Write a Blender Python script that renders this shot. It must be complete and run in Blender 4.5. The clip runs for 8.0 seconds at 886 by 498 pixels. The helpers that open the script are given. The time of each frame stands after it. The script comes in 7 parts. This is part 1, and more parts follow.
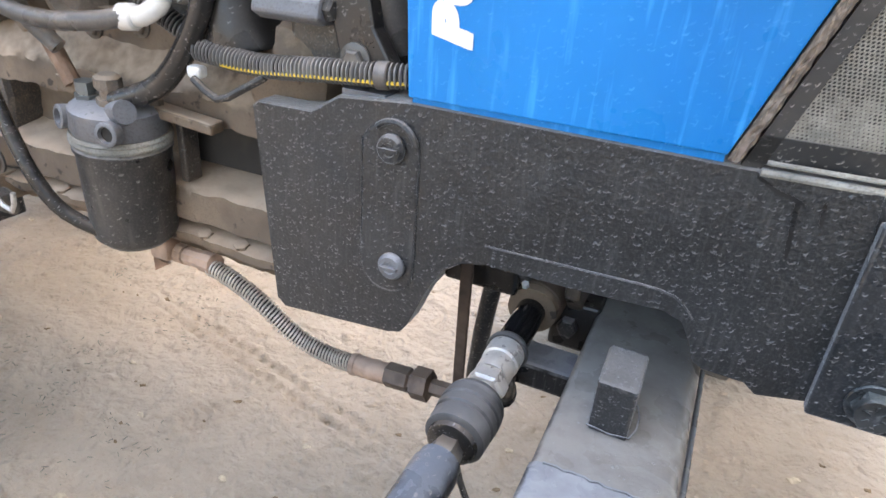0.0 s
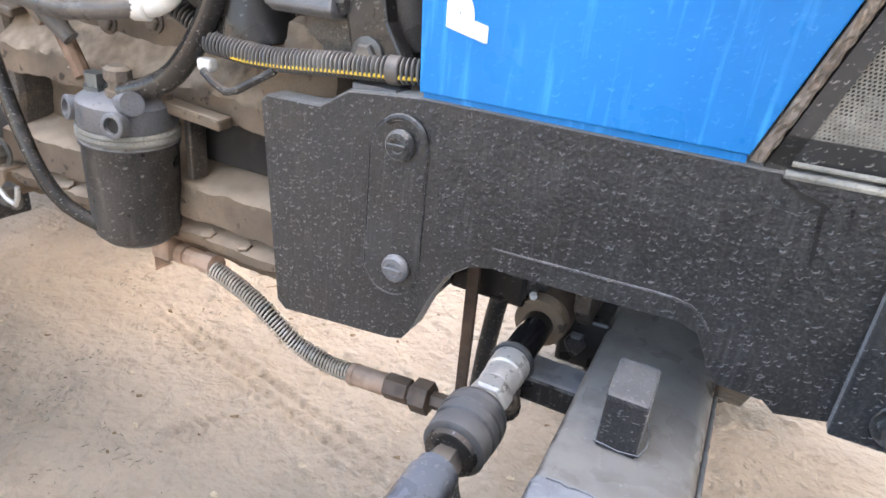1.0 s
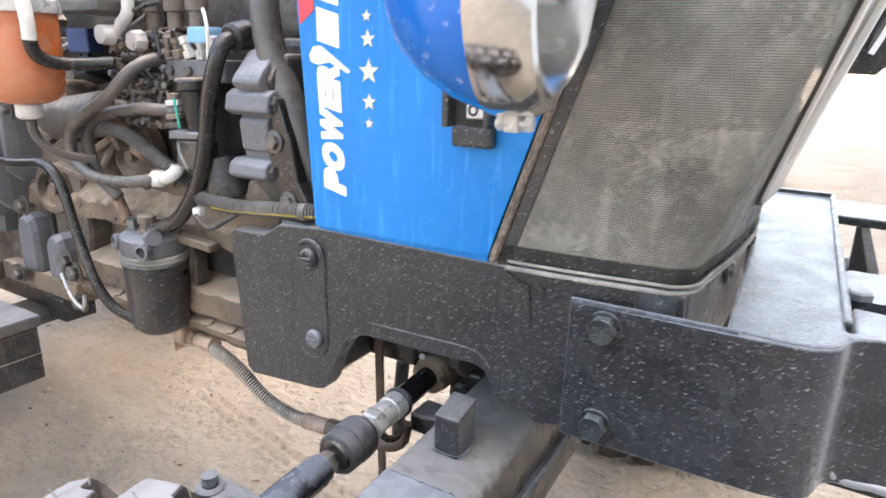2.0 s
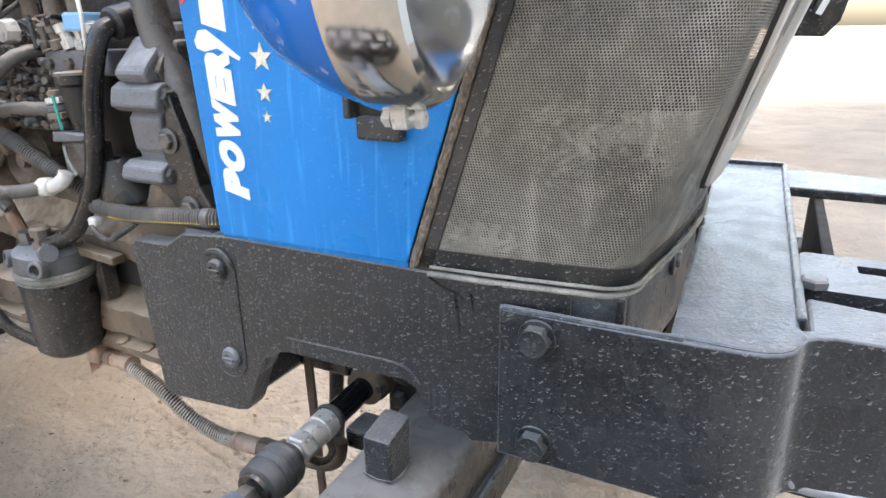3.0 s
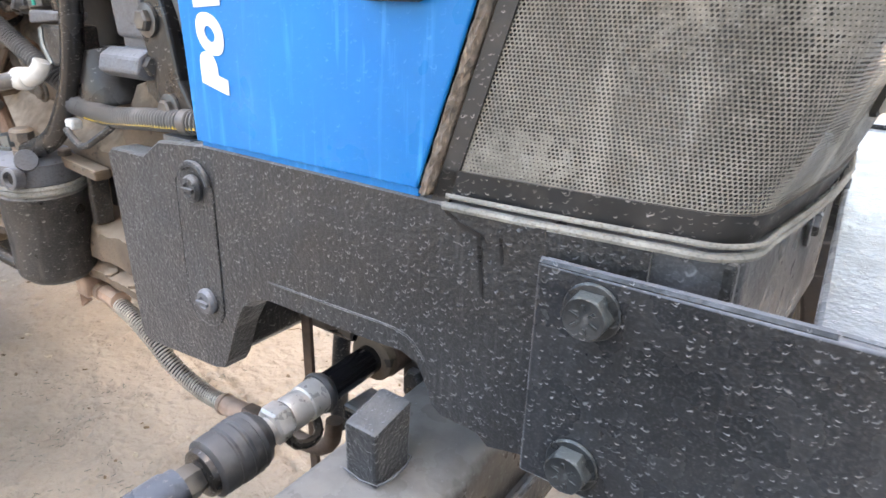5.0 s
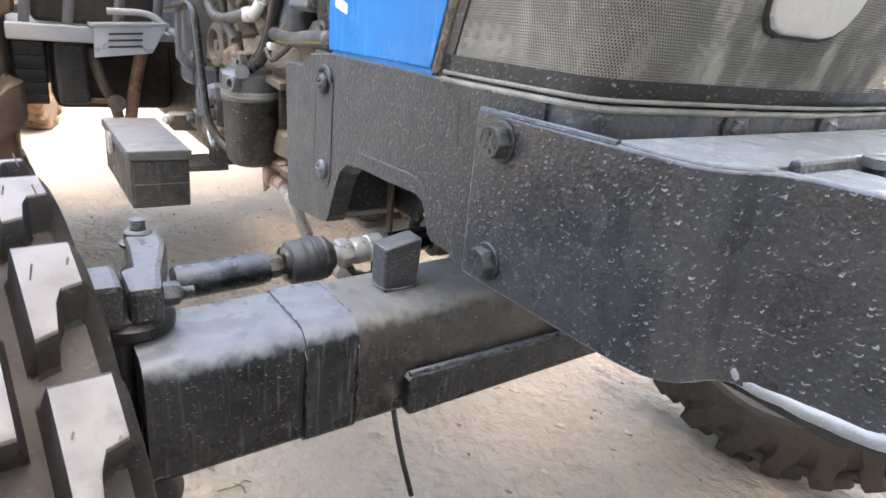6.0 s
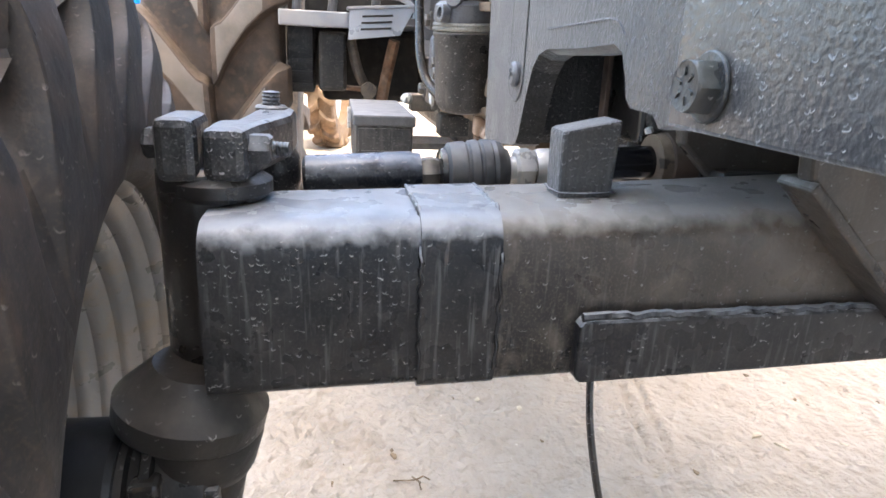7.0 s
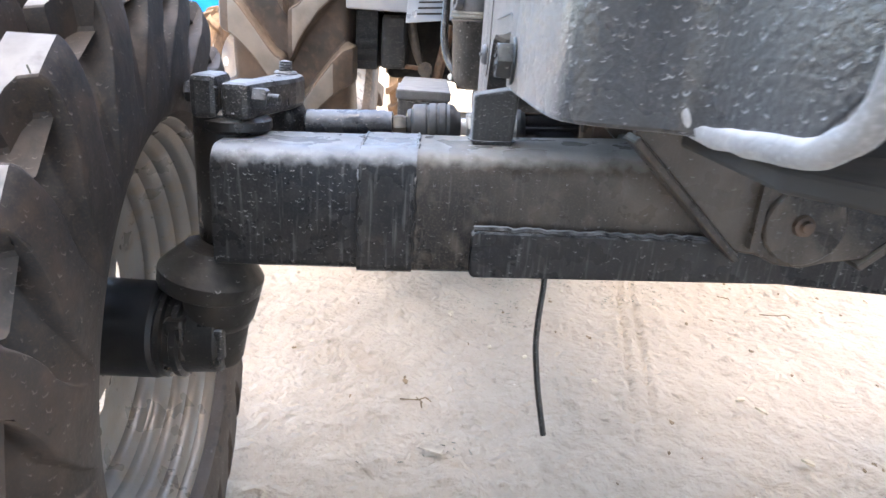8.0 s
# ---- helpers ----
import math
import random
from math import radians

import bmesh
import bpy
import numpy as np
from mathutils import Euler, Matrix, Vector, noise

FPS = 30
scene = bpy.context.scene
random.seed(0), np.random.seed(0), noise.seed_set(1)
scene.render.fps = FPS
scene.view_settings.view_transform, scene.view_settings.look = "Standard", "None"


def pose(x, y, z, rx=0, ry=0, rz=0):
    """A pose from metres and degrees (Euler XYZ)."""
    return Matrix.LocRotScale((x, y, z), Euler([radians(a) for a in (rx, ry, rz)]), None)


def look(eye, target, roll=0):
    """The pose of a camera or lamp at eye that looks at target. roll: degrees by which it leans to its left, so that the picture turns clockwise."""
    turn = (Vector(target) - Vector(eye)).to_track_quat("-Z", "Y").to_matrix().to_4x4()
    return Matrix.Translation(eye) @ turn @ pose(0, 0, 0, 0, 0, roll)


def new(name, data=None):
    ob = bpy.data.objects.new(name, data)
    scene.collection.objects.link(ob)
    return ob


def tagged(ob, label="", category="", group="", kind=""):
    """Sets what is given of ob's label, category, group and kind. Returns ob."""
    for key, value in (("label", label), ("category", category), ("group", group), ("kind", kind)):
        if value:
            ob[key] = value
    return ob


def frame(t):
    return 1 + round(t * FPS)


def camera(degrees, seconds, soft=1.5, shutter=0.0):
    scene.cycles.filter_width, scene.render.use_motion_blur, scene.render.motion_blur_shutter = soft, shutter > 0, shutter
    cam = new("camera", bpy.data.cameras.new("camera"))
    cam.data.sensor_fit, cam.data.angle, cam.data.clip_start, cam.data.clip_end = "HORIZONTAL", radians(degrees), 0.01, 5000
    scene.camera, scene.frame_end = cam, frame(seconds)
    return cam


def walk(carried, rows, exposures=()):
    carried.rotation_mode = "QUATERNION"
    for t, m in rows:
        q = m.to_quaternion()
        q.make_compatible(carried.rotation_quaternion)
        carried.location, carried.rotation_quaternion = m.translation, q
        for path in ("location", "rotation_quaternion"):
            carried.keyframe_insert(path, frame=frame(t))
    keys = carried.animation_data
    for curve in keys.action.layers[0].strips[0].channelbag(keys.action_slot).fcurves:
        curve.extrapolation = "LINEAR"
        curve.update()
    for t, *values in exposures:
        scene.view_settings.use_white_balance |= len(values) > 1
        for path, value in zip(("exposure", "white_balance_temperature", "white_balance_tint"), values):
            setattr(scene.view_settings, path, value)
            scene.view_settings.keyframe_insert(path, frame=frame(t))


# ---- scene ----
cam = camera(70.2, 8.0, shutter=0.14)
PATH = [
    (0, (0.004, 0.015, 0.926), (-0.688, 1.651, 0.007), 4.6),
    (0.5, (-0.029, 0.061, 0.876), (-0.69, 1.681, -0.092), 6.7),
    (1, (0.005, 0.022, 0.898), (-0.735, 1.681, 0.063), 6.3),
    (1.5, (0.128, -0.053, 0.964), (-0.783, 1.587, 0.273), 3.1),
    (2, (0.283, -0.103, 0.999), (-0.694, 1.543, 0.419), 1.3),
    (2.2, (0.339, -0.111, 1.021), (-0.653, 1.543, 0.493), 0.3),
    (3.3, (0.24, 0.044, 0.978), (-0.618, 1.718, 0.297), -1.0),
    (3.5, (0.204, 0.079, 0.955), (-0.683, 1.752, 0.311), -0.0),
    (4, (0.157, 0.135, 0.921), (-0.716, 1.798, 0.232), 0.8),
    (4.2, (0.145, 0.149, 0.913), (-0.728, 1.797, 0.191), 1.0),
    (5.3, (0.348, 0.107, 0.917), (-0.923, 1.5, 0.252), 1.2),
    (5.5, (0.43, 0.087, 0.918), (-0.994, 1.341, 0.286), 0.6),
    (6, (0.52, 0.114, 0.85), (-1.017, 1.201, 0.176), 5.7),
    (6.5, (0.464, 0.208, 0.761), (-1.345, 0.832, 0.182), 5.4),
    (7, (0.417, 0.257, 0.677), (-1.462, 0.594, 0.08), 2.8),
    (7.5, (0.485, 0.286, 0.662), (-1.397, 0.435, 0.0), 2.8),
    (8, (0.608, 0.37, 0.685), (-1.28, 0.441, 0.028), 4.2),
]
walk(cam, [(t, look(eye, target, roll)) for t, eye, target, roll in PATH],
     exposures=[(0.0, 3.02, 7350, 10), (1.5, 3.27, 7600, 12), (2.2, 2.99, 7600, 10), (3.3, 2.8, 7300, 8), (4.0, 2.92, 7200, 8), (5.5, 3.32, 7700, 12),
                (6.0, 3.1, 7500, 10), (6.5, 3.05, 7500, 10), (7.0, 3.45, 7200, 10), (7.5, 3.48, 7000, 10), (8.0, 3.47, 7000, 10)])

# ---- light ----
world = bpy.data.worlds.new("sky")
scene.world = world
world.use_nodes = True
wn = world.node_tree
sky = wn.nodes.new("ShaderNodeTexSky")
sky.sky_type = "NISHITA"
sky.sun_disc = False
SUN_EL, SUN_AZ = 64.0, 12.0  # azimuth: from +x towards +y
sky.sun_elevation = radians(SUN_EL)
sky.sun_rotation = radians(90 - SUN_AZ)
sky.air_density, sky.dust_density, sky.ozone_density = 1.0, 4.0, 1.0
wn.links.new(sky.outputs[0], wn.nodes["Background"].inputs[0])
wn.nodes["Background"].inputs[1].default_value = 0.15
sun = new("sun", bpy.data.lights.new("sun", "SUN"))
sun.data.energy, sun.data.angle, sun.data.color = 0.5, radians(6), (1.0, 0.95, 0.88)
_e, _a = radians(SUN_EL), radians(SUN_AZ)
sun.matrix_world = look((math.cos(_e) * math.cos(_a) * 20, math.cos(_e) * math.sin(_a) * 20, math.sin(_e) * 20), (0, 0, 0))


# ---- materials ----
def mat(name, col, rough=0.5, metal=0.0, var=0.25, scale=12.0, dust=(0.42, 0.36, 0.29), up=0.0, film=0.0,
        speck=0.0, speck_col=(0.36, 0.35, 0.34), speck_scale=120.0, bump=0.15, bump_scale=180.0,
        wear=0.0, wear_col=(0.5, 0.5, 0.5), streak=0.0, streak_scale=120.0, film_col=None, dense=0.5, streak_col=None, grain=0.0, relief=0.0):
    """Worn surface: colour grain, a dust film in patches, dust on upward faces (in some paints tinted for skylight),
    dried splashes, streaks and fine relief.
    """
    m = bpy.data.materials.new(name)
    m.use_nodes = True
    nt = m.node_tree
    b = nt.nodes["Principled BSDF"]
    b.inputs["Roughness"].default_value = rough
    b.inputs["Metallic"].default_value = metal
    n = nt.nodes.new
    lk = nt.links.new
    tc = n("ShaderNodeTexCoord")

    def noise_at(s, detail=4.0, src=None):
        q = n("ShaderNodeTexNoise")
        q.inputs["Scale"].default_value = s
        q.inputs["Detail"].default_value = detail
        lk(src or tc.outputs["Object"], q.inputs["Vector"])
        return q.outputs["Fac"]

    def ramp(v, lo, hi, to0=0.0, to1=1.0):
        q = n("ShaderNodeMapRange")
        q.inputs["From Min"].default_value, q.inputs["From Max"].default_value = lo, hi
        q.inputs["To Min"].default_value, q.inputs["To Max"].default_value = to0, to1
        lk(v, q.inputs["Value"])
        return q.outputs["Result"]

    def times(a, c):
        q = n("ShaderNodeMath")
        q.operation = "MULTIPLY"
        lk(a, q.inputs[0])
        if isinstance(c, float):
            q.inputs[1].default_value = c
        else:
            lk(c, q.inputs[1])
        return q.outputs[0]

    def mix(f, a, c):
        q = n("ShaderNodeMix")
        q.data_type = "RGBA"
        if isinstance(f, float):
            q.inputs["Factor"].default_value = f
        else:
            lk(f, q.inputs["Factor"])
        for k, v in ((6, a), (7, c)):
            if isinstance(v, tuple):
                q.inputs[k].default_value = (*v, 1)
            else:
                lk(v, q.inputs[k])
        return q.outputs[2]

    film_col = film_col or dust
    lo = tuple(max(0.0, c * (1 - var)) for c in col)
    hi = tuple(min(1.0, c * (1 + var)) for c in col)
    fac = ramp(noise_at(scale), 0.3, 0.7)
    out = mix(fac, lo, hi)
    if streak:
        mp = n("ShaderNodeMapping")
        mp.inputs["Scale"].default_value = (1, 1, 0.08)
        lk(tc.outputs["Object"], mp.inputs["Vector"])
        out = mix(times(ramp(noise_at(streak_scale, 3.0, mp.outputs["Vector"]), 0.56, 0.72), streak), out, streak_col or film_col)
    if film:
        out = mix(times(ramp(noise_at(4.5, 6.0), 0.42, 0.68), film), out, film_col)
        out = mix(times(ramp(noise_at(45.0, 5.0), 0.5, 0.7), film * 0.7), out, film_col)
    if grain:
        out = mix(times(ramp(noise_at(520.0, 3.0), 0.5, 0.68), grain), out, film_col)
    if wear:
        out = mix(times(ramp(noise_at(60.0, 8.0), 0.62, 0.68), wear), out, wear_col)
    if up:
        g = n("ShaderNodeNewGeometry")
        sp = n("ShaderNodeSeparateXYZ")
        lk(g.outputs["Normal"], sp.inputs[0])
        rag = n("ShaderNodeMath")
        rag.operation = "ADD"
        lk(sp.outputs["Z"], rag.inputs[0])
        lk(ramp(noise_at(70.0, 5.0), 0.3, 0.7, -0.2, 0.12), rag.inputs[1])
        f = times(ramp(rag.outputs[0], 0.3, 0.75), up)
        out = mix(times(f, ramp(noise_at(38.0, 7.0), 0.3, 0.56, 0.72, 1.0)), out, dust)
    drops = []
    if speck:
        dist = n("ShaderNodeVectorMath")
        dist.operation = "ADD"
        wob = n("ShaderNodeTexNoise")
        wob.inputs["Scale"].default_value = 160.0
        lk(tc.outputs["Object"], wob.inputs["Vector"])
        sc = n("ShaderNodeVectorMath")
        sc.operation = "SCALE"
        sc.inputs["Scale"].default_value = 0.006
        lk(wob.outputs["Color"], sc.inputs[0])
        lk(tc.outputs["Object"], dist.inputs[0])
        lk(sc.outputs[0], dist.inputs[1])
        # dried drops: rims that are thicker on their lower side, in two sizes
        for size, share in ((speck_scale, dense * 0.7), (speck_scale * 1.7, dense)):
            v = n("ShaderNodeTexVoronoi")
            v.inputs["Scale"].default_value = size
            lk(dist.outputs[0], v.inputs["Vector"])
            off = n("ShaderNodeVectorMath")
            off.operation = "SUBTRACT"
            lk(dist.outputs[0], off.inputs[0])
            lk(v.outputs["Position"], off.inputs[1])
            low = n("ShaderNodeVectorMath")
            low.operation = "DOT_PRODUCT"
            lk(off.outputs[0], low.inputs[0])
            low.inputs[1].default_value = (0.35 * size, 0.0, -0.95 * size)
            ring = times(ramp(v.outputs["Distance"], 0.2, 0.26), ramp(v.outputs["Distance"], 0.36, 0.3))
            s2 = n("ShaderNodeSeparateColor")
            lk(v.outputs["Color"], s2.inputs[0])
            pick = ramp(s2.outputs[0], 1.0 - share, 1.04 - share)
            tone = ramp(s2.outputs[1], 0.0, 1.0, 0.25, 1.0)
            f = times(times(times(ring, times(pick, tone)), ramp(low.outputs["Value"], 0.0, 0.16)), speck)
            out = mix(f, out, speck_col)
            drops.append(f)
    lk(out, b.inputs["Base Color"])
    lk(ramp(noise_at(scale * 2.3), 0.3, 0.7, max(0.03, rough - 0.12), min(1.0, rough + 0.12)), b.inputs["Roughness"])
    bp = n("ShaderNodeBump")
    bp.inputs["Strength"].default_value = bump
    bp.inputs["Distance"].default_value = 0.002
    tall = noise_at(bump_scale, 6.0)
    if relief:
        for f in drops:
            q = n("ShaderNodeMath")
            q.operation = "MULTIPLY_ADD"
            lk(f, q.inputs[0])
            q.inputs[1].default_value = relief
            lk(tall, q.inputs[2])
            tall = q.outputs[0]
    lk(tall, bp.inputs["Height"])
    lk(bp.outputs["Normal"], b.inputs["Normal"])
    return m


def glass_material():
    m = bpy.data.materials.new("lamp_glass")
    m.use_nodes = True
    nt = m.node_tree
    b = nt.nodes["Principled BSDF"]
    b.inputs["Transmission Weight"].default_value = 1.0
    b.inputs["IOR"].default_value = 1.3
    q = nt.nodes.new("ShaderNodeTexNoise")
    q.inputs["Scale"].default_value = 30.0
    r = nt.nodes.new("ShaderNodeMapRange")
    r.inputs["To Min"].default_value, r.inputs["To Max"].default_value = 0.02, 0.30
    nt.links.new(q.outputs["Fac"], r.inputs["Value"])
    nt.links.new(r.outputs["Result"], b.inputs["Roughness"])
    return m


m_black = mat("black_chassis_paint", (0.014, 0.014, 0.0145), 0.40, up=0.85, film=0.22, film_col=(0.066, 0.064, 0.061), speck=0.85, speck_col=(0.22, 0.215, 0.21), streak=0.38, streak_scale=230.0, streak_col=(0.11, 0.107, 0.102), dust=(0.24, 0.23, 0.22), speck_scale=155.0, dense=0.55, bump=0.6, bump_scale=260, grain=0.6, relief=1.6)
m_wet = mat("wet_oil_streak", (0.017, 0.0165, 0.0165), 0.3, var=0.2, bump=0.05)
# bumper and axle end: dust on top is tinted bluish for skylight
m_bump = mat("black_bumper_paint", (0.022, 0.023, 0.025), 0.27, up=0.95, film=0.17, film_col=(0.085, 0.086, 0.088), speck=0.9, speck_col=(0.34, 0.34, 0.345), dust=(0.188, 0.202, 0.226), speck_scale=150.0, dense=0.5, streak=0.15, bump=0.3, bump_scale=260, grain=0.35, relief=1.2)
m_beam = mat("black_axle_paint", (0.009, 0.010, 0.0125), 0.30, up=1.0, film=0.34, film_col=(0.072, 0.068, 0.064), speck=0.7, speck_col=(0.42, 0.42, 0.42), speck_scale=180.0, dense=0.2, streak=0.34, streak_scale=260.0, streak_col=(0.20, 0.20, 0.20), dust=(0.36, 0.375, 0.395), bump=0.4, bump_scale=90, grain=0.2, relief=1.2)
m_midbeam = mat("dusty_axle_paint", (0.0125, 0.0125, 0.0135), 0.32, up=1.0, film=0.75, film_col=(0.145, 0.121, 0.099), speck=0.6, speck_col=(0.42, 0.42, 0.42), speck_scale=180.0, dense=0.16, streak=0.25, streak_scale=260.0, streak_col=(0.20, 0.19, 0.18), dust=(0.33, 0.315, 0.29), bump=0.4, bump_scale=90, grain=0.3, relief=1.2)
m_blue = mat("blue_hood_paint", (0.0, 0.190, 0.53), 0.34, var=0.12, scale=5, film=0.12, dust=(0.03, 0.30, 0.66), streak=0.8, streak_scale=150.0, streak_col=(0.035, 0.33, 0.74), speck=0.4, speck_col=(0.10, 0.42, 0.80), speck_scale=120, dense=0.6, bump=0.06, relief=0.5)
m_blue_lamp = mat("blue_lamp_paint", (0.004, 0.155, 0.56), 0.2, var=0.05, speck=0.5, speck_col=(0.5, 0.6, 0.8), speck_scale=60, bump=0.02)
# near white colour is caked dust with the edge's sheen painted in
m_edge = mat("pale_dusty_sheen_edge", (0.10, 0.10, 0.10), 0.55, up=0.9, film=0.8, film_col=(0.36, 0.36, 0.365), dust=(0.55, 0.55, 0.56), bump=0.8, bump_scale=90, grain=0.5)
m_white = mat("white_decal", (0.8, 0.8, 0.8), 0.4, var=0.03, bump=0.02)
m_silver = mat("silver_decal", (0.6, 0.58, 0.5), 0.35, metal=0.4, var=0.2, scale=200, bump=0.02)
m_red = mat("red_decal", (0.65, 0.04, 0.06), 0.4, var=0.05, bump=0.02)
m_mesh = mat("grille_sheet", (0.145, 0.134, 0.110), 0.5, var=0.35, scale=6, film=0.55, streak=0.8, streak_scale=34.0, dust=(0.47, 0.435, 0.37), bump=0.1, grain=0.3)
m_frame = mat("grille_frame", (0.016, 0.016, 0.016), 0.5, up=0.5, film=0.16, dust=(0.2, 0.17, 0.14), speck=1.0, speck_col=(0.33, 0.30, 0.27), speck_scale=150.0, dense=0.7, relief=1.5)
# film holds pale smears and the top plate's reflection on the skirt
m_skirt = mat("pale_filmed_skirt_paint", (0.016, 0.017, 0.019), 0.3, up=0.85, film=0.75, film_col=(0.15, 0.155, 0.165), speck=0.7, speck_col=(0.4, 0.41, 0.43), speck_scale=90.0, dense=0.5, dust=(0.24, 0.25, 0.26), bump=0.4, grain=0.5)
m_foam = mat("foam_strip", (0.115, 0.08, 0.06), 0.95, var=0.9, scale=160, film=0.3, streak=0.95, streak_scale=520.0, streak_col=(0.40, 0.30, 0.21), bump=1.0, bump_scale=300)
m_seal = mat("pale_rubber_seal", (0.34, 0.325, 0.285), 0.75, var=0.35, scale=30, film=0.55, film_col=(0.10, 0.09, 0.075), bump=0.3, grain=0.5)
# for dark parts, and painted into gaps, bores and hollows as their shade
m_dark = mat("dark_parts_and_shade_fill", (0.02, 0.019, 0.018), 0.8, film=0.25, dust=(0.12, 0.1, 0.08))
m_radiator = mat("radiator_core", (0.03, 0.029, 0.027), 0.7, film=0.3, dust=(0.16, 0.14, 0.12))
m_cast = mat("dusty_cast_iron", (0.085, 0.075, 0.066), 0.6, up=0.9, film=0.6, film_col=(0.28, 0.21, 0.15), dust=(0.44, 0.35, 0.265), bump=0.7, bump_scale=120, wear=0.6, wear_col=(0.03, 0.027, 0.024), grain=0.5)
m_block = mat("grey_engine_paint", (0.026, 0.025, 0.0245), 0.40, up=0.85, film=0.55, film_col=(0.165, 0.132, 0.104), dust=(0.42, 0.355, 0.29), bump=0.8, bump_scale=120, grain=0.6, speck=0.8, dense=0.4, speck_scale=160.0)
m_sump = mat("earth_coated_casting", (0.20, 0.148, 0.102), 0.85, var=0.55, up=0.95, film=0.6, film_col=(0.13, 0.095, 0.068), dust=(0.46, 0.36, 0.265), bump=1.0, bump_scale=60, wear=0.9, wear_col=(0.045, 0.034, 0.027), grain=0.5)
m_alu = mat("grey_cover_paint", (0.17, 0.175, 0.187), 0.42, up=0.65, film=0.5, film_col=(0.085, 0.073, 0.065), dust=(0.37, 0.375, 0.39), bump=0.35, grain=0.5, speck=0.6, speck_col=(0.04, 0.037, 0.035), dense=0.4)
m_filter = mat("black_filter_paint", (0.02, 0.02, 0.021), 0.38, up=0.8, film=0.4, film_col=(0.12, 0.11, 0.10), speck=0.8, dense=0.5, dust=(0.34, 0.31, 0.28), streak=0.6, streak_scale=90.0, grain=0.5)
m_hose = mat("black_rubber_hose", (0.018, 0.017, 0.0165), 0.17, up=0.35, film=0.25, film_col=(0.09, 0.08, 0.07), dust=(0.22, 0.19, 0.165), bump=0.08, speck=0.8, dense=0.35, speck_scale=220.0)
m_greyhose = mat("dusty_grey_hose", (0.085, 0.077, 0.071), 0.34, up=0.65, film=0.4, film_col=(0.16, 0.14, 0.12), dust=(0.33, 0.29, 0.25), bump=0.15, grain=0.4)
m_rust = mat("rusty_steel", (0.2, 0.10, 0.055), 0.75, var=0.5, scale=60, up=0.7, film=0.5, dust=(0.46, 0.34, 0.25), bump=0.7)
m_zinc = mat("zinc_plated_steel", (0.66, 0.65, 0.62), 0.34, metal=0.35, var=0.25, scale=50, film=0.4, film_col=(0.22, 0.19, 0.16), dust=(0.42, 0.38, 0.33), bump=0.2)
m_steel = mat("dusty_spring_steel", (0.66, 0.61, 0.53), 0.36, metal=0.4, var=0.25, scale=80, film=0.35, dust=(0.46, 0.38, 0.29))
m_chrome = mat("bright_chrome", (0.75, 0.74, 0.71), 0.1, metal=1.0, var=0.06, film=0.12, dust=(0.5, 0.46, 0.4), bump=0.02)
m_rod = mat("black_chromed_rod", (0.05, 0.05, 0.055), 0.14, metal=0.7, var=0.1, bump=0.03)
m_plastic = mat("white_plastic", (0.72, 0.71, 0.67), 0.45, var=0.15, scale=60, film=0.3, dust=(0.42, 0.37, 0.31), bump=0.4, bump_scale=160)
m_yellow = mat("yellow_cable", (0.75, 0.5, 0.03), 0.5, var=0.15, film=0.15)
m_bowl = mat("amber_fuel_bowl", (0.60, 0.16, 0.05), 0.3, var=0.25, scale=14, film=0.55, film_col=(0.52, 0.30, 0.21), dust=(0.6, 0.4, 0.3), bump=0.05)
m_tyre = mat("dusty_tyre_rubber", (0.022, 0.0205, 0.0205), 0.66, var=0.45, scale=7, up=0.4, film=0.75, film_col=(0.075, 0.051, 0.037), dust=(0.17, 0.14, 0.12), bump=0.6, bump_scale=70, streak=0.3, streak_scale=35.0, streak_col=(0.075, 0.072, 0.074), speck=0.6, dense=0.25, speck_scale=120.0, speck_col=(0.24, 0.21, 0.19), wear=0.6, wear_col=(0.012, 0.0115, 0.0115), grain=0.35)
# pale upward coat: tread dust, with skylight on the lug tops mixed in
m_lug = mat("worn_skylit_tread_rubber", (0.055, 0.05, 0.048), 0.7, var=0.3, scale=14, up=0.9, film=0.45, film_col=(0.12, 0.095, 0.078), dust=(0.37, 0.345, 0.325), bump=0.6, bump_scale=70, grain=0.4)
m_rim = mat("silver_rim_paint", (0.25, 0.25, 0.25), 0.34, metal=0.35, var=0.15, film=0.8, dust=(0.31, 0.245, 0.18), bump=0.15, streak=0.3, streak_scale=60.0, speck=0.7, speck_col=(0.12, 0.10, 0.085), dense=0.15, speck_scale=70.0)
m_drum = mat("black_hub_plastic", (0.006, 0.007, 0.009), 0.45, var=0.3, film=0.03)
m_knuckle = mat("black_knuckle_casting", (0.014, 0.0145, 0.016), 0.36, up=0.9, film=0.3, film_col=(0.11, 0.105, 0.10), speck=1.0, dense=0.5, speck_scale=190.0, dust=(0.27, 0.275, 0.28), bump=0.6, bump_scale=110, grain=0.5, relief=1.0)
m_lid = mat("dusty_lid_paint", (0.10, 0.102, 0.105), 0.5, up=0.95, film=0.3, film_col=(0.2, 0.2, 0.2), dust=(0.36, 0.365, 0.375), bump=0.2, grain=0.4)
m_rearlug = mat("pale_worn_lug_rubber", (0.20, 0.18, 0.16), 0.8, var=0.3, scale=14, up=0.6, film=0.5, film_col=(0.26, 0.21, 0.17), dust=(0.42, 0.38, 0.34), bump=0.4)
m_reartyre = mat("earthy_tyre_rubber", (0.05, 0.042, 0.036), 0.7, var=0.3, scale=10, up=0.5, film=0.7, film_col=(0.17, 0.11, 0.075), dust=(0.3, 0.23, 0.17), bump=0.4)
